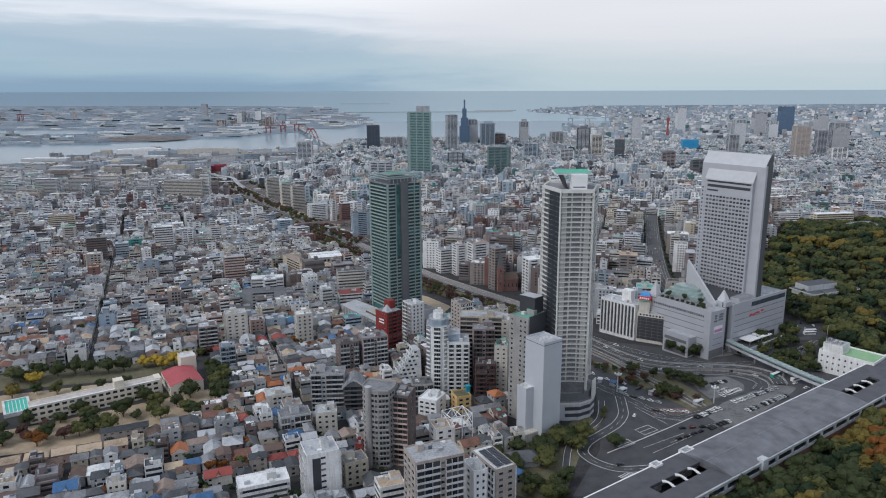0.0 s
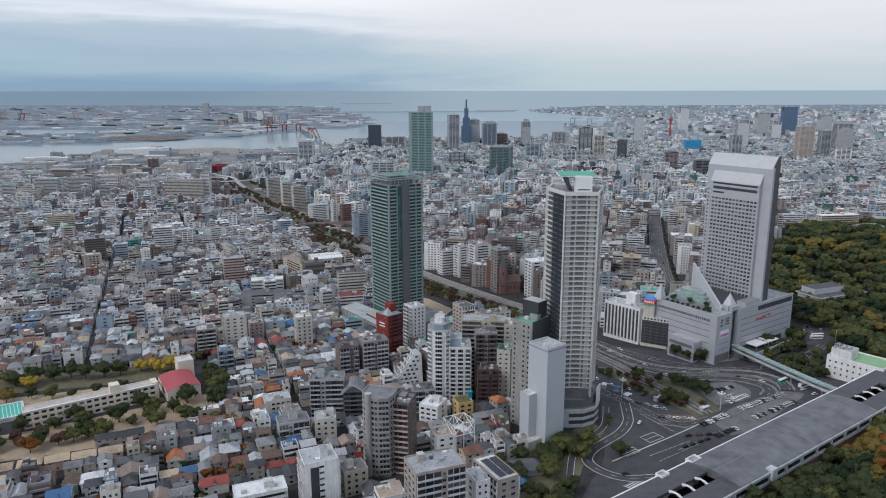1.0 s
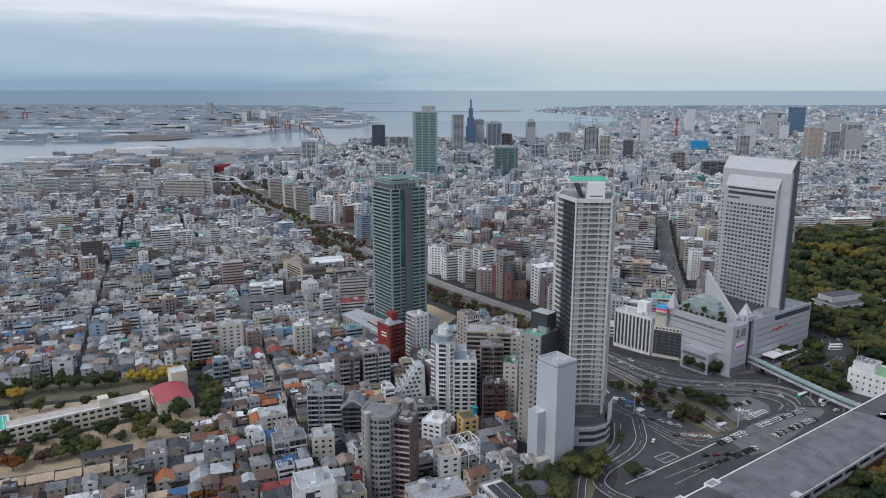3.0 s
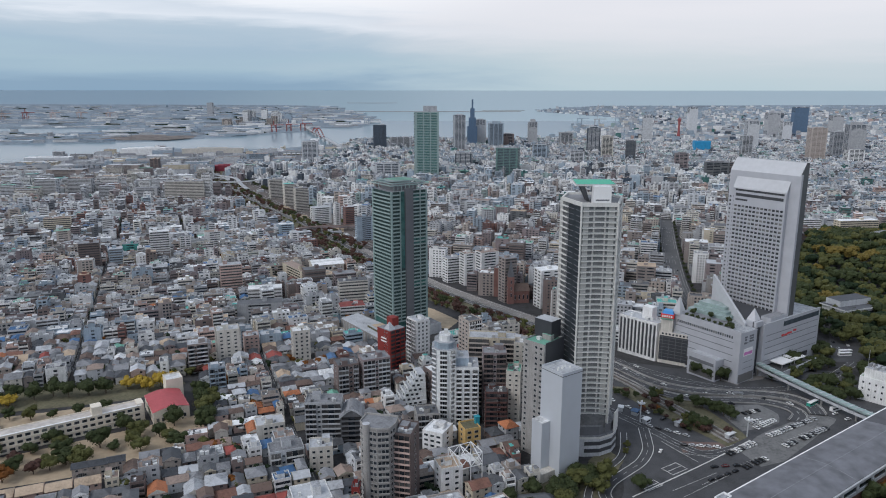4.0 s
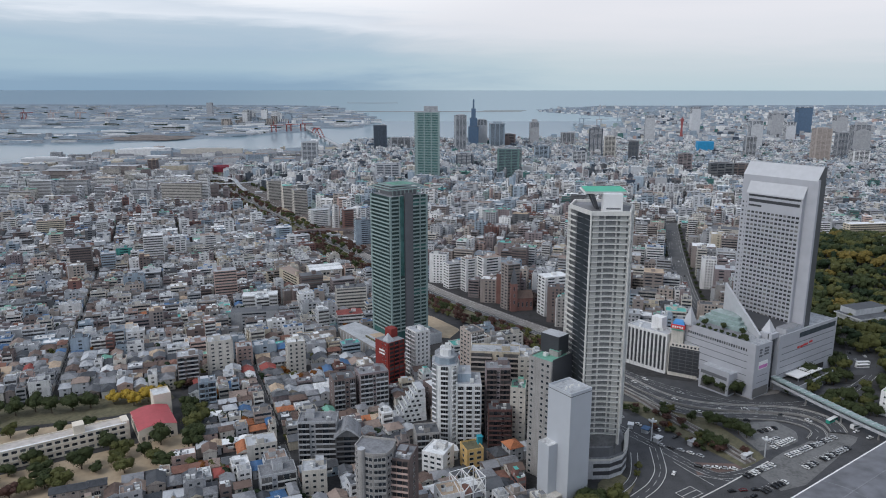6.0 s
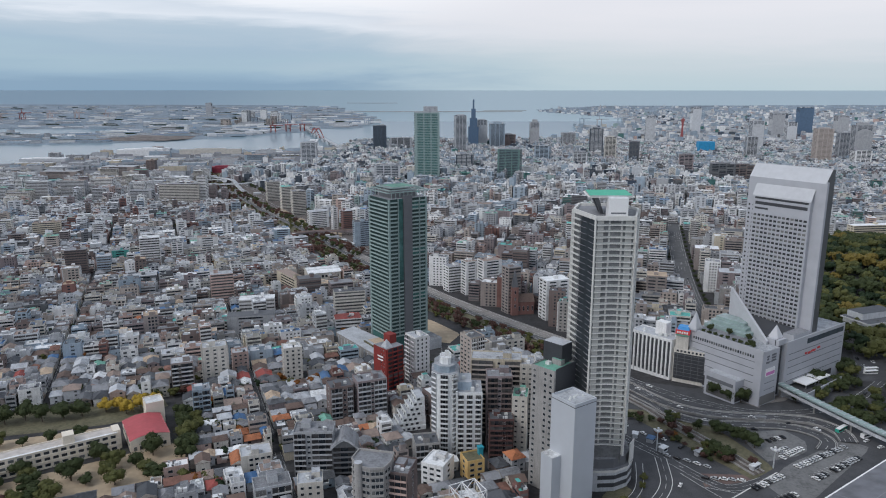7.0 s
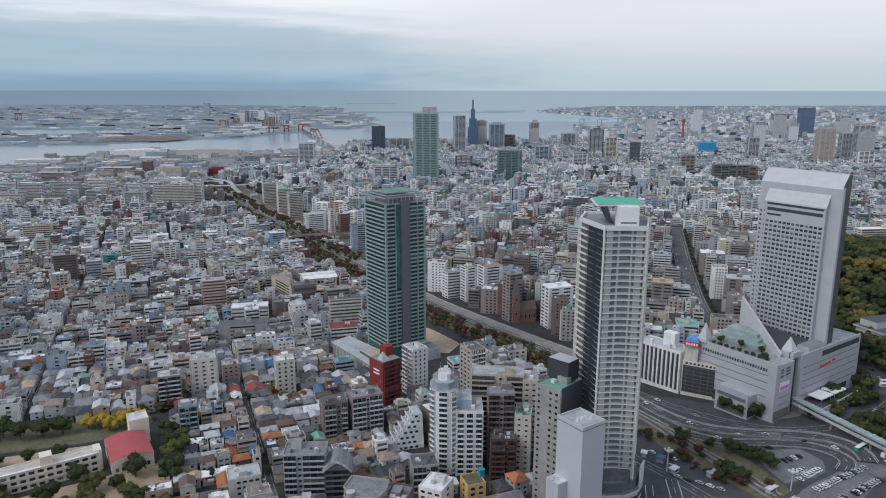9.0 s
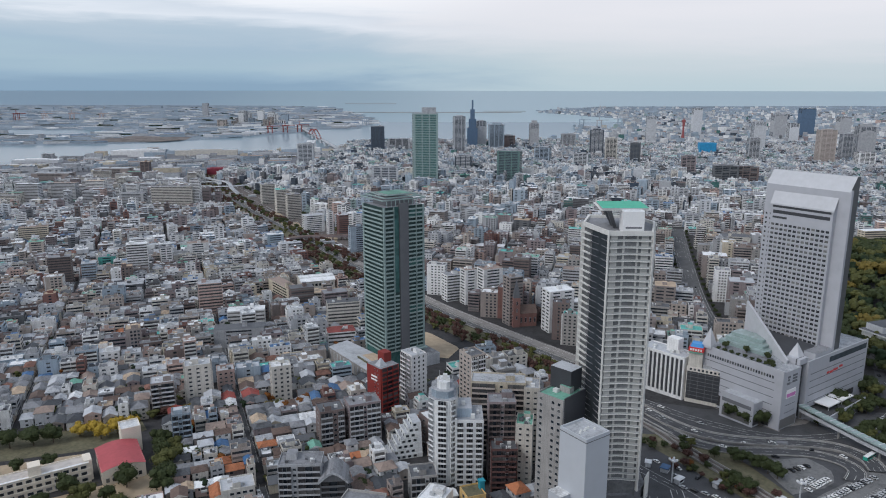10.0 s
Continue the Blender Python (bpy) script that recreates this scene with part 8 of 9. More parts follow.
for x_, y_ in rv_:
    for o_ in (6, 14, 22, 27):
        px_, py_ = x_ - o_ * 0.9 + rg_.uniform(-3, 3), y_ - o_ * 0.42 + rg_.uniform(-4, 4)
        if inside([(-22, 672), (4, 664), (14, 690), (-14, 735), (-34, 742)], px_, py_) or rg_.random() < 0.2:
            continue
        src_ = RT_[rg_.choice(["leaf_red", "leaf_red", "leaf_red", "leaf_olive", "leaf_green"])]
        k0_, z_, s_ = len(tr_.v), height(px_, py_), rg_.uniform(0.7, 1.3)
        tr_.v.extend([(px_ + a * s_, py_ + b * s_, z_ - 0.6 + c * s_) for a, b, c in src_.v])
        tr_.f.extend([tuple(i + k0_ for i in f) for f in src_.f])
        tr_.m.extend(src_.m)
for x_, y_ in smooth_line(TRACKS, 14):
    for o_ in (-30, -27, 22, 28, 34, 38):
        px_, py_ = x_ - o_ * 0.88 + rg_.uniform(-4, 4), y_ - o_ * 0.47 + rg_.uniform(-5, 5)
        if rg_.random() < 0.5:
            continue
        src_ = RT_[rg_.choice(["leaf_red", "leaf_red", "leaf_olive", "leaf_green"] if o_ > 0 else ["leaf_green", "leaf_green", "leaf_olive"])]
        k0_, z_, s_ = len(tr_.v), height(px_, py_), rg_.uniform(0.8, 1.5)
        tr_.v.extend([(px_ + a * s_, py_ + b * s_, z_ - 0.6 + c * s_) for a, b, c in src_.v])
        tr_.f.extend([tuple(i + k0_ for i in f) for f in src_.f])
        tr_.m.extend(src_.m)
tagged(new("park_trees", tr_.mesh("park_trees")), "reddish autumn trees along the river park", "trees", kind="stuff")


def hillside_hall():
    root = thing("hillside_hall", 392, 690, 20, "low white hall with dark flat roofs at the wood's edge", "building", height(392, 690), keep=46)
    b = Build()
    b.box(0, 0, -8, 12, 60, 26, 0, "wall_white", "roof_slate")
    b.box(-8, 4, 12, 18, 38, 16, 0, "wall_pale", "roof_dark")
    part("wall", b, root)
    part("window_band", one_box(0, -13.05, 5, 9, 54, 0.3, "glass"), root)
    part("eave", one_box(0, 0, 11.4, 12.6, 64, 29, "wall_white", 0, "roof_slate"), root)


hillside_hall()
patch("pavement", "winding drive before the white hall", [(340, 632), (372, 640), (420, 652), (446, 690), (430, 720), (372, 690), (348, 660)], "asphalt_old", 0.3)
patch("pavement", "asphalt coach park beside the hotel", [(308, 575), (345, 575), (372, 632), (340, 640)], "asphalt", 0.25)

def temple_hall():
    root = thing("hillside_hall", 590, 965, 10, "white hall with broad grey hipped roofs among the trees", "building", height(590, 965))
    for u, v, w, d, h in ((0, 0, 44, 18, 12), (-14, -16, 26, 14, 8)):
        b = Build()
        b.box(u, v, -6, h, w, d, 0, "wall_white")
        part("wall", b, root)
        r = Build()
        k = [(u - w / 2 - 2, v - d / 2 - 2, h), (u + w / 2 + 2, v - d / 2 - 2, h), (u + w / 2 + 2, v + d / 2 + 2, h), (u - w / 2 - 2, v + d / 2 + 2, h), (u - w / 4, v, h + 5), (u + w / 4, v, h + 5)]
        for f in ((0, 1, 5, 4), (1, 2, 5), (2, 3, 4, 5), (3, 0, 4), (3, 2, 1, 0)):
            r.face([k[j] for j in f], "roof_grey")
        part("roof", r, root, "broad grey hipped roof")


temple_hall()
block("long cream flats behind the wooded hill", 640, 1130, 66, 15, 52, 8, "wall_cream", "roof_white", "balcony", 0, 91, lod=2, keep=0)
block("white stepped flats behind the wooded hill", 575, 1150, 34, 16, 50, 4, "wall_white", "roof_pale", "balcony", 0, 92, lod=2, keep=20)
pt_ = Build()
strip(pt_, smooth_line([(515, 895), (530, 925), (548, 955), (560, 990)]), 13, "terracotta", 0.5)
tagged(new("footpath", pt_.mesh("footpath")), "broad brown path climbing the wooded hill", "path", kind="structure")

# ---- the harbour ----
def far_box(b, x, y, z0, z1, w, d, rot, mat, top=None):
    q = Build()
    q.box(x, y, z0, z1, w, d, rot, mat, top, True)
    k = len(b.v)
    b.v.extend([far(p) for p in q.v])
    b.f.extend([tuple(i + k for i in f) for f in q.f])
    b.m.extend(q.m)


def gantry_crane(x, y, s, mat):
    b = Build()
    for u in (-14, 14):
        for v in (-9, 9):
            far_box(b, x + u * s, y + v * s, 3, 3 + 46 * s, 3 * s, 3 * s, 0, mat)
    far_box(b, x, y, 3 + 42 * s, 3 + 47 * s, 40 * s, 20 * s, 0, mat)
    far_box(b, x + 30 * s, y, 3 + 44 * s, 3 + 48 * s, 70 * s, 4 * s, 0, mat)
    far_box(b, x, y, 3 + 47 * s, 3 + 70 * s, 3 * s, 3 * s, 0, mat)
    root = thing("gantry_crane", 0, 0, 0, "harbour gantry crane on the quay", "crane", 0.0, "harbour cranes")
    part("frame", b, root)


for x_, y_, s_, m_ in ((-3473, 6002, 1.2, "roof_red"), (-3300, 6100, 1.1, "wall_pink"), (-3600, 5900, 1.1, "wall_pink"), (-3100, 6150, 1.1, "wall_pink"), (-2900, 6250, 1.0, "wall_pink"), (-1000, 4250, 0.9, "roof_red"), (-930, 4330, 0.9, "roof_red"), (-860, 4400, 0.9, "roof_red"),
                       (950, 5100, 1.0, "wall_blue"), (1050, 5000, 1.0, "wall_grey"), (1250, 5250, 1.0, "wall_blue"), (1350, 5500, 1.0, "wall_grey"), (-560, 5200, 1.0, "wall_blue"), (-570, 5400, 1.0, "wall_blue")):
    gantry_crane(x_, y_, s_, m_)
bw_ = Build()
far_box(bw_, -90, 8200, -2, 4, 1900, 30, 0, "wall_concrete")
far_box(bw_, 700, 8600, -2, 4, 500, 30, 0, "wall_concrete")
far_box(bw_, -1300, 13000, -2, 8, 900, 60, 0, "wall_grey")
tagged(new("breakwater", bw_.mesh("breakwater")), "low concrete breakwater across the bay", "breakwater", kind="structure")
br_ = Build()
for k_ in range(26):
    u_ = k_ / 25
    x_, y_ = -430 - 430 * u_, 3000 + 1500 * u_
    far_box(br_, x_, y_, 14, 17, 16, 66, 16, "wall_grey")
    if k_ % 3 == 0:
        far_box(br_, x_, y_, -3, 14, 10, 6, 16, "wall_pale")
for s_ in (-9, 9):
    for k_ in range(12):
        a_ = (k_ + 0.5) / 12
        far_box(br_, -600 - 120 * a_ + s_, 3560 + 420 * a_, 17 + 34 * math.sin(math.pi * a_) - 3, 17 + 34 * math.sin(math.pi * a_) + 2, 3, 40, 16, "roof_red")
rt_ = thing("harbour_bridge", 0, 0, 0, "pale double-deck bridge with red arch to the island", "bridge", 0.0)
part("deck", br_, rt_)
hw_ = Build()
HW_ = smooth_line([(-2200, 2010), (-1304, 2166), (-1062, 2322), (-768, 2584), (-568, 2767), (-300, 2860), (200, 2920)], 14)
for (xa_, ya_), (xb_, yb_) in zip(HW_, HW_[1:]):
    far_box(hw_, (xa_ + xb_) / 2, (ya_ + yb_) / 2, 16, 19.5, math.dist((xa_, ya_), (xb_, yb_)) + 1, 18, math.degrees(math.atan2(yb_ - ya_, xb_ - xa_)), "wall_pale", "roof_grey")
    far_box(hw_, xa_, ya_, 2, 16, 3, 6, 0, "wall_pale")
rt_ = thing("elevated_highway", 0, 0, 0, "pale elevated highway on piers along the harbour", "highway", 0.0)
part("deck", hw_, rt_)
HR_ = smooth_line([(-330, 1080), (-262, 1155), (-215, 1195), (-160, 1205), (-60, 1240)], 10)[::2]
rt_ = thing("railway_viaduct", 0, 0, 0, "brown railway viaduct crossing the river park", "viaduct", 0.0)
for (xa_, ya_), (xb_, yb_) in zip(HR_, HR_[1:]):
    z_, turn_ = height(xa_, ya_), math.degrees(math.atan2(yb_ - ya_, xb_ - xa_))
    hr_ = Build()
    hr_.box((xa_ + xb_) / 2, (ya_ + yb_) / 2, z_ + 6, z_ + 8.5, math.dist((xa_, ya_), (xb_, yb_)) + 0.5, 11, turn_, "wall_mauve", "roof_brown", True)
    part("span", hr_, rt_)
    hr_ = Build()
    hr_.box(xa_, ya_, z_ - 1, z_ + 6.1, 1.6, 8, turn_, "wall_mauve", "wall_mauve")
    part("pier", hr_, rt_)
for label_, x_, y_, w_, d_, h_, m_, rt in (("dark red market hall with curved roof", -671, 2216, 84, 40, 20, "hall_red", "hall_red"), ("long white quay shed beside the water", -1130, 2800, 110, 50, 26, "wall_white", "roof_white"), ("white quay terminal building by the water", -1225, 2860, 100, 40, 18, "wall_white", "roof_white"),
                                           ("cream quay warehouse beside the water", -915, 2862, 230, 36, 20, "wall_ivory", "roof_pale"), ("white quay shed beside the water", -1400, 2560, 150, 44, 12, "wall_pale", "roof_white"), ("white cruise ship with many decks", -560, 3120, 34, 170, 34, "wall_white", "roof_white"),
                                           ("white ferry terminal beside the water", -510, 2900, 52, 40, 26, "wall_white", "roof_white")):
    q_ = Build()
    far_box(q_, x_, y_, 2, 2 + h_, w_, d_, 8, m_, rt)
    far_box(q_, x_, y_, 2 + h_, 5 + h_, w_ * 0.5, d_ * 0.5, 8, m_, rt)
    TAKEN.append((x_, y_, max(w_, d_) * 0.5))
    rt_ = thing("ship" if "ship" in label_ else "quay_building", 0, 0, 0, label_, "ship" if "ship" in label_ else "building", 0.0)
    part("body", q_, rt_)


def ramp_loop():
    """A white interchange: one loop and ramps on piers."""
    root = thing("interchange", 0, 0, 0, "white looping highway ramps on piers", "highway", 0.0)
    lines = [[(-606 + 34 * math.cos(a / 4), 1905 + 46 * math.sin(a / 4)) for a in range(0, 23)], smooth_line([(-760, 2010), (-690, 1960), (-640, 1890), (-575, 1850), (-500, 1875), (-450, 1960), (-400, 2080)], 6),
             smooth_line([(-700, 2130), (-640, 2010), (-560, 1930), (-510, 1810), (-470, 1720)], 6)]
    for k, line in enumerate(lines):
        b = Build()
        for (xa, ya), (xb, yb) in zip(line, line[1:]):
            a = math.degrees(math.atan2(yb - ya, xb - xa))
            b.box((xa + xb) / 2, (ya + yb) / 2, 15 + k, 17 + k, math.dist((xa, ya), (xb, yb)) + 1.5, 9, a, "roof_white", "roof_pale", True)
        part("ramp", b, root)
        pier = one_box(0, 0, 4, 15 + k, 2.2, 2.2, "wall_pale").mesh("pier")
        for x, y in line[::4]:
            placed("pier", pier, root, x, y, 0)
    for x, y in lines[0] + lines[1]:
        TAKEN.append((x, y, 10))


ramp_loop()
rg_flats = random.Random(77)
for k_ in range(16):
    x_, y_ = -1150 - rg_flats.uniform(0, 420), rg_flats.uniform(5000, 5700)
    high_rise("pale housing tower on the harbour island", x_, y_, rg_flats.uniform(34, 60), 36, rg_flats.choice([34, 46, 60, 74, 90]), rg_flats.choice([0, 15, -10]), rg_flats.choice(["wall_white", "wall_pale", "wall_blue", "wall_beige"]), "glass", 0)
patch_far_ = Build()
patch_far_.face([far((x_, y_, 4.0)) for x_, y_ in SAND], "bare")
tagged(new("bare_ground", patch_far_.mesh("bare_ground")), "bare brown reclaimed ground beside the channel", "ground", kind="structure")


def church():
    root = thing("church", 74, 757, 10, "red-brick church with a slim dark spire", "church", 31.5, keep=14)
    b = Build()
    b.box(5, 3, -2, 13, 18, 13, 0, "wall_brick", "roof_brown")
    part("nave", b, root)
    r = Build()
    for f in ([(-4.5, -4, 13), (14.5, -4, 13), (14.5, 3, 20), (-4.5, 3, 20)], [(14.5, 10, 13), (-4.5, 10, 13), (-4.5, 3, 20), (14.5, 3, 20)]):
        r.face(f, "roof_brown")
    for x in (-4.5, 14.5):
        r.face([(x, -4, 13), (x, 10, 13), (x, 3, 20)], "wall_brick")
    part("roof", r, root, "steep brown gable roof")
    t = Build()
    t.box(-6, -2, -2, 29, 6.5, 6.5, 0, "wall_brick", "wall_brick")
    tower = part("bell_tower", t, root)
    q = Build()
    q.prism(corners(-6, -2, 6.6, 6.6), 29, 46.5, "roof_slate", shrink=0.04)
    part("spire", q, tower, "slim dark spire")
    for side in ((-6, -5.3, 0), (-9.3, -2, 270)):
        for z in (8, 15, 22):
            placed("window", unit_pane("glass"), tower, side[0], side[1], z, side[2], (1.4, 1, 3.6))
    for k in range(4):
        placed("window", unit_pane("glass"), root, -1 + k * 4.4, -3.5, 4, 0, (1.5, 1, 5))


church()


def school_hall():
    root = thing("school_hall", -148, 905, 21, "pale hall with a shallow white vaulted roof", "hall", 26.8, keep=24)
    b = Build()
    b.box(0, 0, -2, 12, 38, 30, 0, "wall_ivory", "roof_pale")
    part("wall", b, root)
    r = Build()
    n = 8
    prof = [(-16 + 32 * k / n, 12 + 3.2 * math.sin(math.pi * k / n)) for k in range(n + 1)]
    for (ya, za), (yb, zb) in zip(prof, prof[1:]):
        r.face([(-20, ya, za), (20, ya, za), (20, yb, zb), (-20, yb, zb)], "roof_white")
        for x in (-20, 20):
            r.face([(x, ya, 11.6), (x, yb, 11.6), (x, yb, zb), (x, ya, za)], "wall_ivory")
    part("roof", r, root, "white vaulted roof")
    for k in range(8):
        hang_window(root, 38, 30, 0, -17 + k * 4.4, -14 + k * 4.4, 6, 9)


school_hall()
block("long cream school wing with a brown roof in the old quarter", -176, 872, 14, 62, 41, 36, "wall_cream", "roof_clay", "strip", 3, 81, name="school", lod=2)
block("cream school wing with a flat terrace in the old quarter", -140, 845, 40, 14, 40, 10, "wall_ivory", "roof_terrace", "balcony", 0, 82, name="school", lod=2)
block("dark brown flats with dense balconies in the old quarter", -148, 822, 24, 15, 52, 21, "wall_brown", "roof_slate", "balcony", 0, 83, lod=2)
block("mauve flats with balconies beside the school in the old quarter", -112, 812, 24, 15, 50, 21, "wall_mauve", "roof_grey", "balcony", 0, 84, lod=2)
block("long white flats over dark windows in the old quarter", -186, 752, 34, 15, 50, 12, "wall_white", "roof_white", "balcony", 0, 85, lod=2)
block("long grey office with window strips in the old quarter", -178, 700, 42, 16, 50, 12, "wall_grey", "roof_slate", "strip", 0, 86, lod=2)
block("white and red gabled flats in the old quarter", -90, 702, 24, 17, 47, 15, "wall_white", "roof_red", "balcony", 0, 87, lod=2)

# ---- tracks and planting along the river corridor ----
tk_ = smooth_line(TRACKS)
tb_ = Build()
strip(tb_, tk_, 78, "ballast", 0.22)
tagged(new("railway_yard", tb_.mesh("railway_yard")), "brown ballast ground of a railway yard", "railway", kind="structure")
for o_ in (-24, -16, 4, 12):
    tr2_ = Build()
    for s_ in (-0.75, 0.75):
        strip(tr2_, offset_line(tk_, o_ + s_), 0.35, "metal", 0.5)
    tagged(new("railway_track", tr2_.mesh("railway_track")), "pair of steel rails on brown ballast", "track", kind="structure")
road("road", "grey road along the railway yard", offset_line(TRACKS, -34), 8, 0.4, 2, mat="asphalt_old")
for poly_ in ([(-195, 1190), (-165, 1185), (-170, 1225), (-205, 1232)], [(-280, 1330), (-248, 1325), (-262, 1372), (-300, 1380)], [(-330, 1440), (-300, 1436), (-330, 1500), (-362, 1500)]):
    patch("bare_ground", "sandy yard beside the railway", poly_, "soil", 0.45)
sh_ = random.Random(12)
for k_ in range(12):
    x_, y_ = sh_.choice(offset_line(tk_, sh_.choice([-6, 20, 26])))
    kiosk_root_ = thing("shed", x_, y_, 25 + sh_.uniform(-8, 8), "low railway shed with a pale metal roof", "shed", group="railway sheds")
    part("wall", one_box(0, 0, -0.5, 4.2, 16, 8, "wall_pale"), kiosk_root_)
    part("roof", one_box(0, 0, 4.2, 4.7, 17, 9, sh_.choice(["roof_white", "roof_pale", "roof_slate"])), kiosk_root_)

# ---- small things of the near quarter ----
def low_house(label, x, y, w, d, floors, rot, wall, roof, seed):
    TAKEN.append((x, y, max(w, d) * 0.5))
    return stand(small_house(random.Random(seed), w, d, floors, 0, wall, roof), x, y, rot, "house", label, "house", "small houses of the old quarter")


for k_, (x_, y_) in enumerate(((-229, 372), (-216, 377), (-203, 381), (-190, 386), (-242, 366))):
    low_house("salmon terraced house with a sandy tiled roof", x_, y_, 12, 9, 2, 24, "wall_pink", "roof_terrace", k_)
for k_, (x_, y_) in enumerate(((-199, 397), (-191, 400), (-183, 404))):
    low_house("narrow beige house with a dark blue roof", x_, y_, 7, 9, 3, 112, "wall_beige", "roof_dark", 20 + k_)
low_house("narrow house with a bright orange roof", -118, 447, 8, 13, 2, 22, "wall_ivory", "roof_orange", 31)
low_house("house with a bright orange roof", -150, 378, 9, 10, 2, 22, "wall_ivory", "roof_orange", 32)
low_house("house with a red tiled roof", -120, 352, 14, 9, 2, 22, "wall_ivory", "roof_red", 33)
low_house("house with a deep blue tiled roof", -196, 340, 11, 11, 2, 22, "wall_white", "roof_blue", 34)
block("low house under a bright white awning", -150, 438, 13, 8, 47, 22, "wall_pink", "sign_white", "grid", 0, 70, name="house", category="house")
block("long white workshop with rooftop tanks", -92, 338, 26, 13, 50, 22, "wall_white", "roof_white", "strip", 0, 71)
for x_, y_ in ((-122, 366), (-114, 369), (-107, 366), (-128, 363)):
    tree("rust", x_, y_, 0.75, "garden trees", where="between the houses")
for k_ in range(85):
    x_, y_ = rg_.uniform(262, 345), rg_.uniform(497, 600)
    if all((x_ - a) ** 2 + (y_ - c) ** 2 > (q * 0.8) ** 2 for a, c, q in TAKEN) and near_line([(232, 520), (262, 528), (300, 552), (345, 600)], x_, y_) > 7 and not inside([(308, 575), (345, 575), (372, 632), (340, 640)], x_, y_):
        tree(rg_.choice(["green", "green", "green", "olive"]), x_, y_, rg_.uniform(0.7, 1.15), "hotel grounds trees", where="beside the hotel drive")
for o_ in (-13, 13):
    for x_, y_ in offset_line(smooth_line(AVENUE, 10), o_):
        if y_ < 1300:
            tree("green", x_, y_, 0.5, "avenue trees", where="along the avenue")


def roof_frame():
    """A white steel frame on the roof of the workshop."""
    root = thing("steel_frame", 11, 388, 28, "white tubular steel frame above a workshop roof", "frame", 57.0)
    bar = Build()
    bar.prism([(-0.5, -0.17), (0.5, -0.17), (0.5, 0.17), (-0.5, 0.17)], -0.17, 0.17, "sign_white", bottom=True)
    me = bar.mesh("bar")

    def span(p, q):
        a, b = Vector(p), Vector(q)
        ob = new("bar", me)
        ob.parent = root
        ob.matrix_local = Matrix.Translation((a + b) / 2) @ (b - a).to_track_quat("X", "Z").to_matrix().to_4x4() @ Matrix.Diagonal(((b - a).length, 1, 1, 1))

    for x in (-7, 0, 7):
        for y in (-6, 6):
            span((x, y, -18), (x, y, 6))
        span((x, -6, 6), (x, 6, 6))
        span((x, -6, 0), (x, 6, 6))
    for y in (-6, 6):
        for x in (-7, 0):
            span((x, y, 6), (x + 7, y, 6))
            span((x, y, -1), (x + 7, y, 6))
            span((x, y, -1), (x + 7, y, -1))


roof_frame()
M["teal_paint"] = material("teal_paint", (0.03, 0.28, 0.36), 0.6, vary=0.1)
chim_ = thing("chimney", 19.5, 439, 20, "teal painted chimney shaft beside a yellow house", "chimney", 40.0)
part("shaft", one_box(0, 0, 0, 17, 2.6, 2.6, "teal_paint", 0, "roof_dark"), chim_)
part("cap", one_box(0, 0, 17, 17.7, 3.2, 3.2, "teal_paint"), chim_)


# ---- small things of the square ----
def kiosk(x, y, rot, w, d, roof, label):
    root = thing("kiosk", x, y, rot, label, "kiosk", height(x, y) + 0.1, "small shelters of the station square")
    part("wall", one_box(0, 0, 0, 2.6, w, d, "wall_pale"), root)
    part("roof", one_box(0, 0, 2.6, 2.95, w + 0.8, d + 0.8, roof, 0, None), root)
    part("window", one_box(0, -d / 2 - 0.03, 1.0, 2.1, w * 0.7, 0.1, "glass"), root)


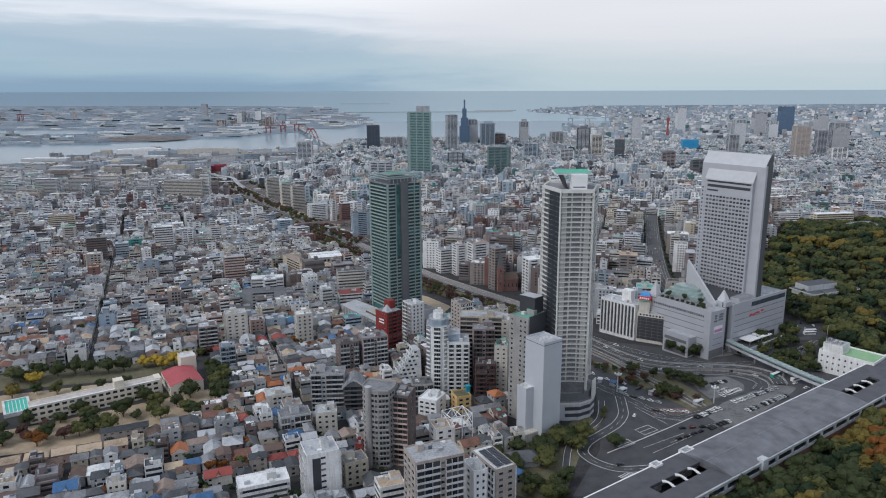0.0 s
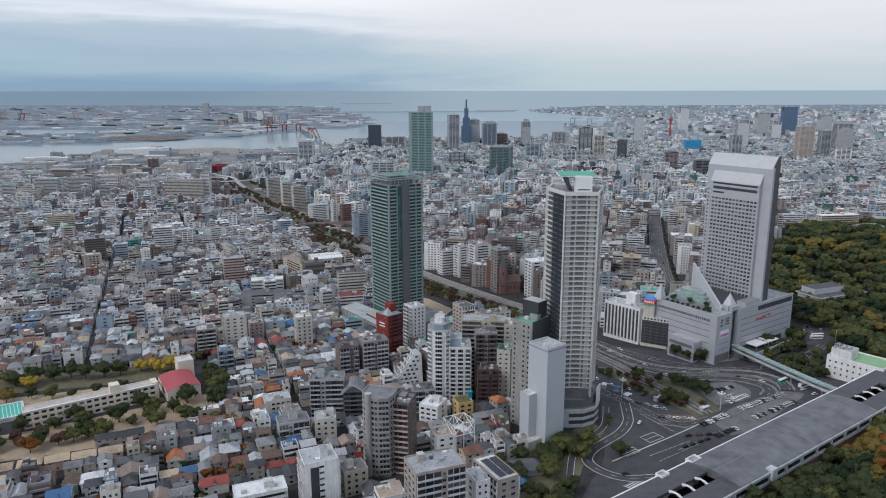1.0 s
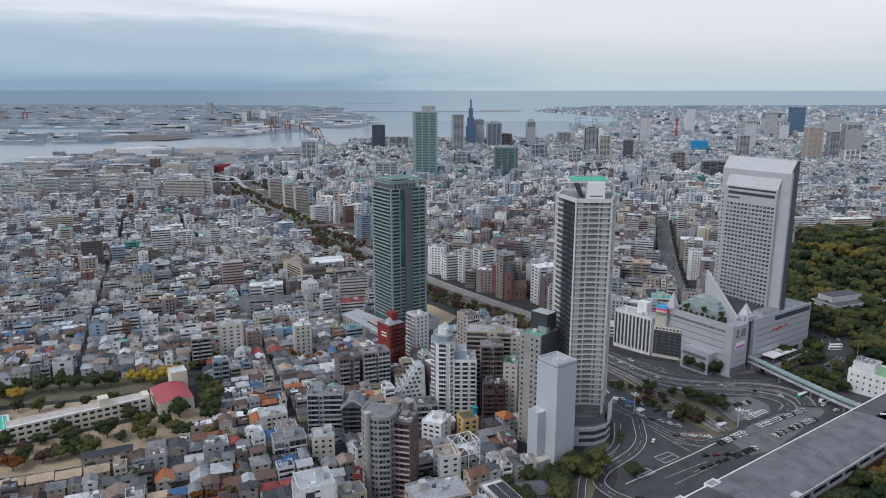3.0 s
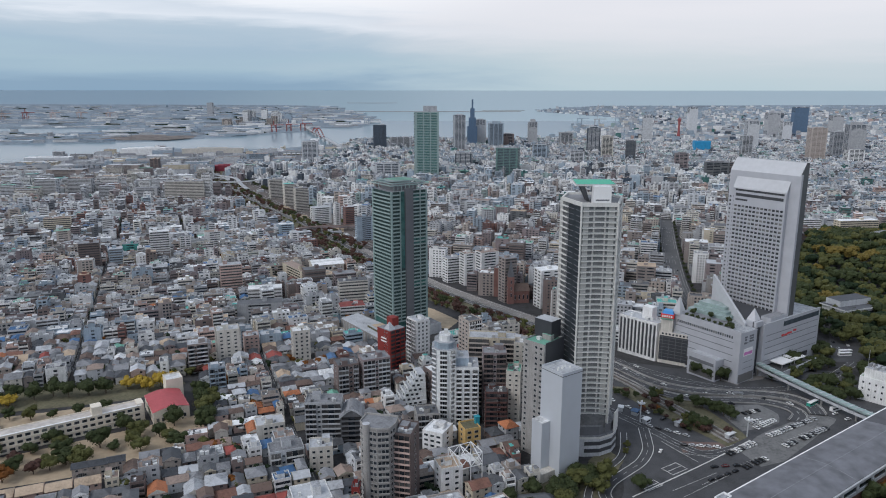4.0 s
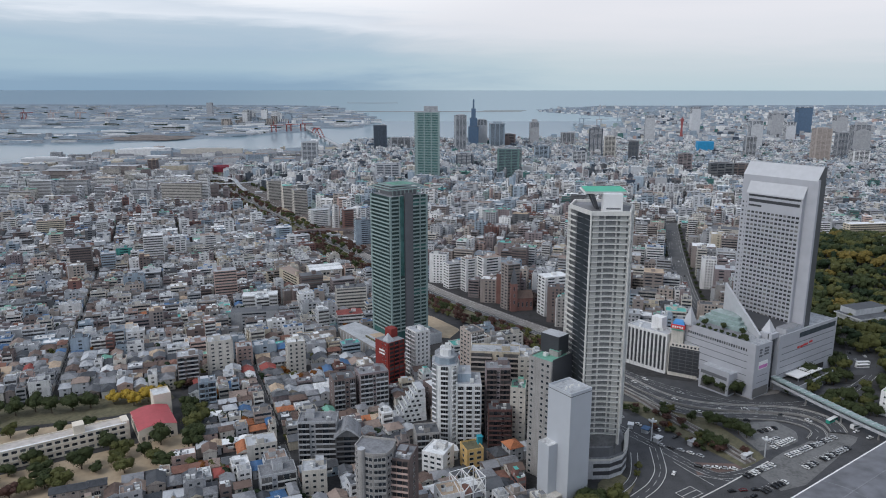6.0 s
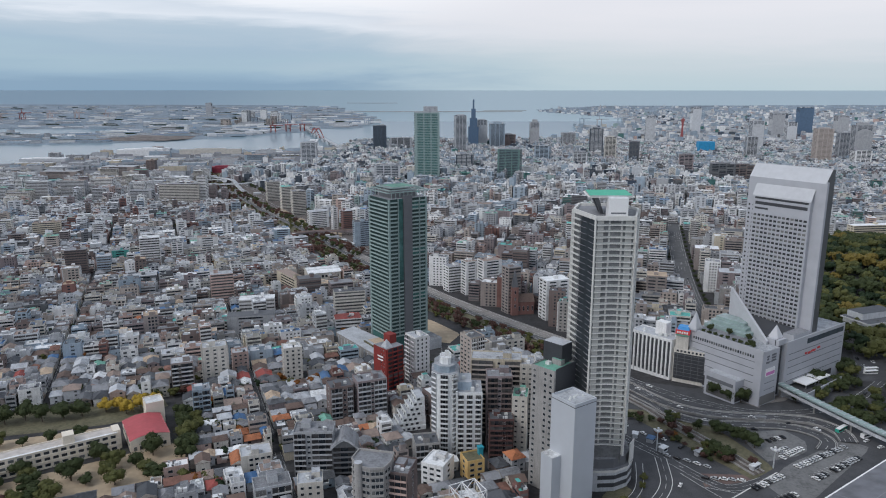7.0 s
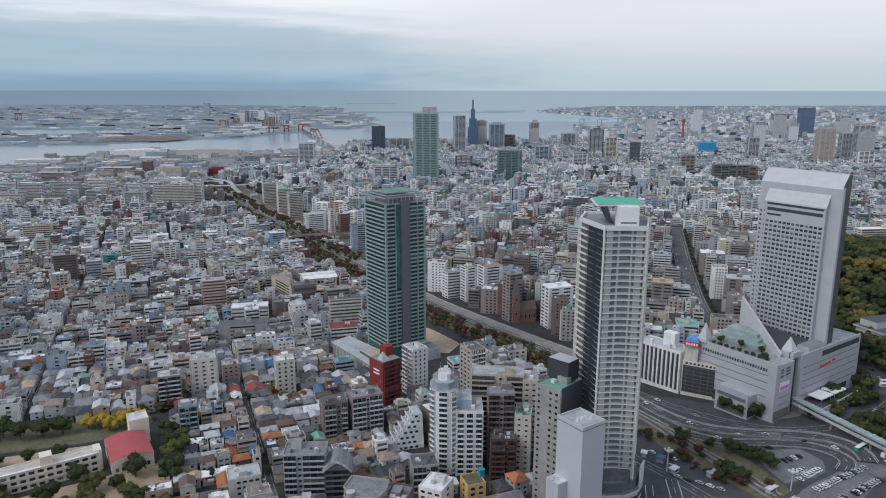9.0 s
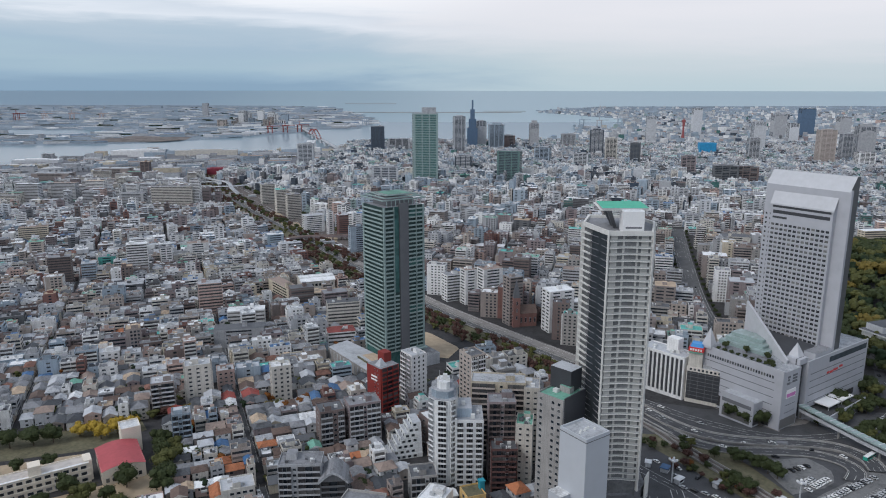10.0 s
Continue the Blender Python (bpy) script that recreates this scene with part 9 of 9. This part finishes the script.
kiosk(130, 466, 40, 5, 3.2, "roof_white", "small white kiosk beside the road")
kiosk(118, 484, 70, 4, 3, "roof_white", "small white kiosk beside the road")
kiosk(126, 478, 55, 5, 4, "roof_blue", "small shelter with a blue sheet roof")
kiosk(150, 462, 35, 6, 3, "roof_pale", "low grey shelter beside the road")
kiosk(176, 446, 35, 7, 2.6, "roof_white", "white waiting shelter at the taxi rank")
kiosk(206, 508, -10, 6, 2.6, "roof_grey", "grey bus shelter before the hotel")
for x_, y_, r_, c_ in ((124, 488, 120, "white"), (130, 472, 125, "silver"), (134, 480, 120, "white"), (142, 470, 40, "black"), (116, 500, 110, "white"), (152, 520, -45, "silver"), (170, 507, -30, "white"), (196, 494, -20, "black"), (140, 560, -55, "white"),
                       (126, 604, -62, "black"), (168, 540, -40, "silver"), (202, 512, -10, "white"), (222, 502, -8, "black"), (292, 548, 40, "silver"), (326, 612, 80, "white"), (334, 622, 80, "black"), (342, 614, 80, "white"), (330, 606, 80, "silver")):
    car(c_, x_, y_, r_, "standing on the asphalt")
for k_ in range(26):
    a_ = rg_.random()
    tree(rg_.choice(["red", "olive", "red", "green", "rust"]), 112 + a_ * 46 + rg_.uniform(-5, 5), 528 - a_ * 74 + rg_.uniform(-8, 4), rg_.uniform(0.3, 0.55), "low shrubs", where="and low, on the strip between the roads")
for v_ in range(9, 57, 5):
    x_, y_ = local(214, 530, 34.5, 2.6, v_)
    tree("green", x_, y_, 0.33, "roof garden trees", where="on the roof garden", base=77.6)


fill_city()

# ---- garden greenery between the houses ----
gd_ = Build()
GT_ = {leaf: tree_parts(91, 5.0, 4.5, leaf, 24, 0.5, 3, 5)[1] for leaf in ("leaf_deep", "leaf_green", "leaf_olive", "leaf_rust")}
rq_ = random.Random(55)
for k_ in range(420):
    y_ = 330 * (1500 / 330) ** rq_.random()
    x_ = rq_.uniform(-0.68, 0.02) * y_
    if not clear(x_, y_, 1.0):
        continue
    src_ = GT_[rq_.choice(["leaf_deep", "leaf_deep", "leaf_green", "leaf_olive", "leaf_rust"])]
    for q_ in range(rq_.choice([1, 1, 2, 4])):
        px_, py_ = x_ + rq_.uniform(-6, 6), y_ + rq_.uniform(-3, 3)
        k0_, z_, s_ = len(gd_.v), height(px_, py_), rq_.uniform(0.7, 1.7)
        gd_.v.extend([(px_ + a * s_, py_ + b * s_, z_ + c * s_) for a, b, c in src_.v])
        gd_.f.extend([tuple(i + k0_ for i in f) for f in src_.f])
        gd_.m.extend(src_.m)
tagged(new("garden_trees", gd_.mesh("garden_trees")), "small dark garden trees squeezed between the houses", "trees", kind="stuff")
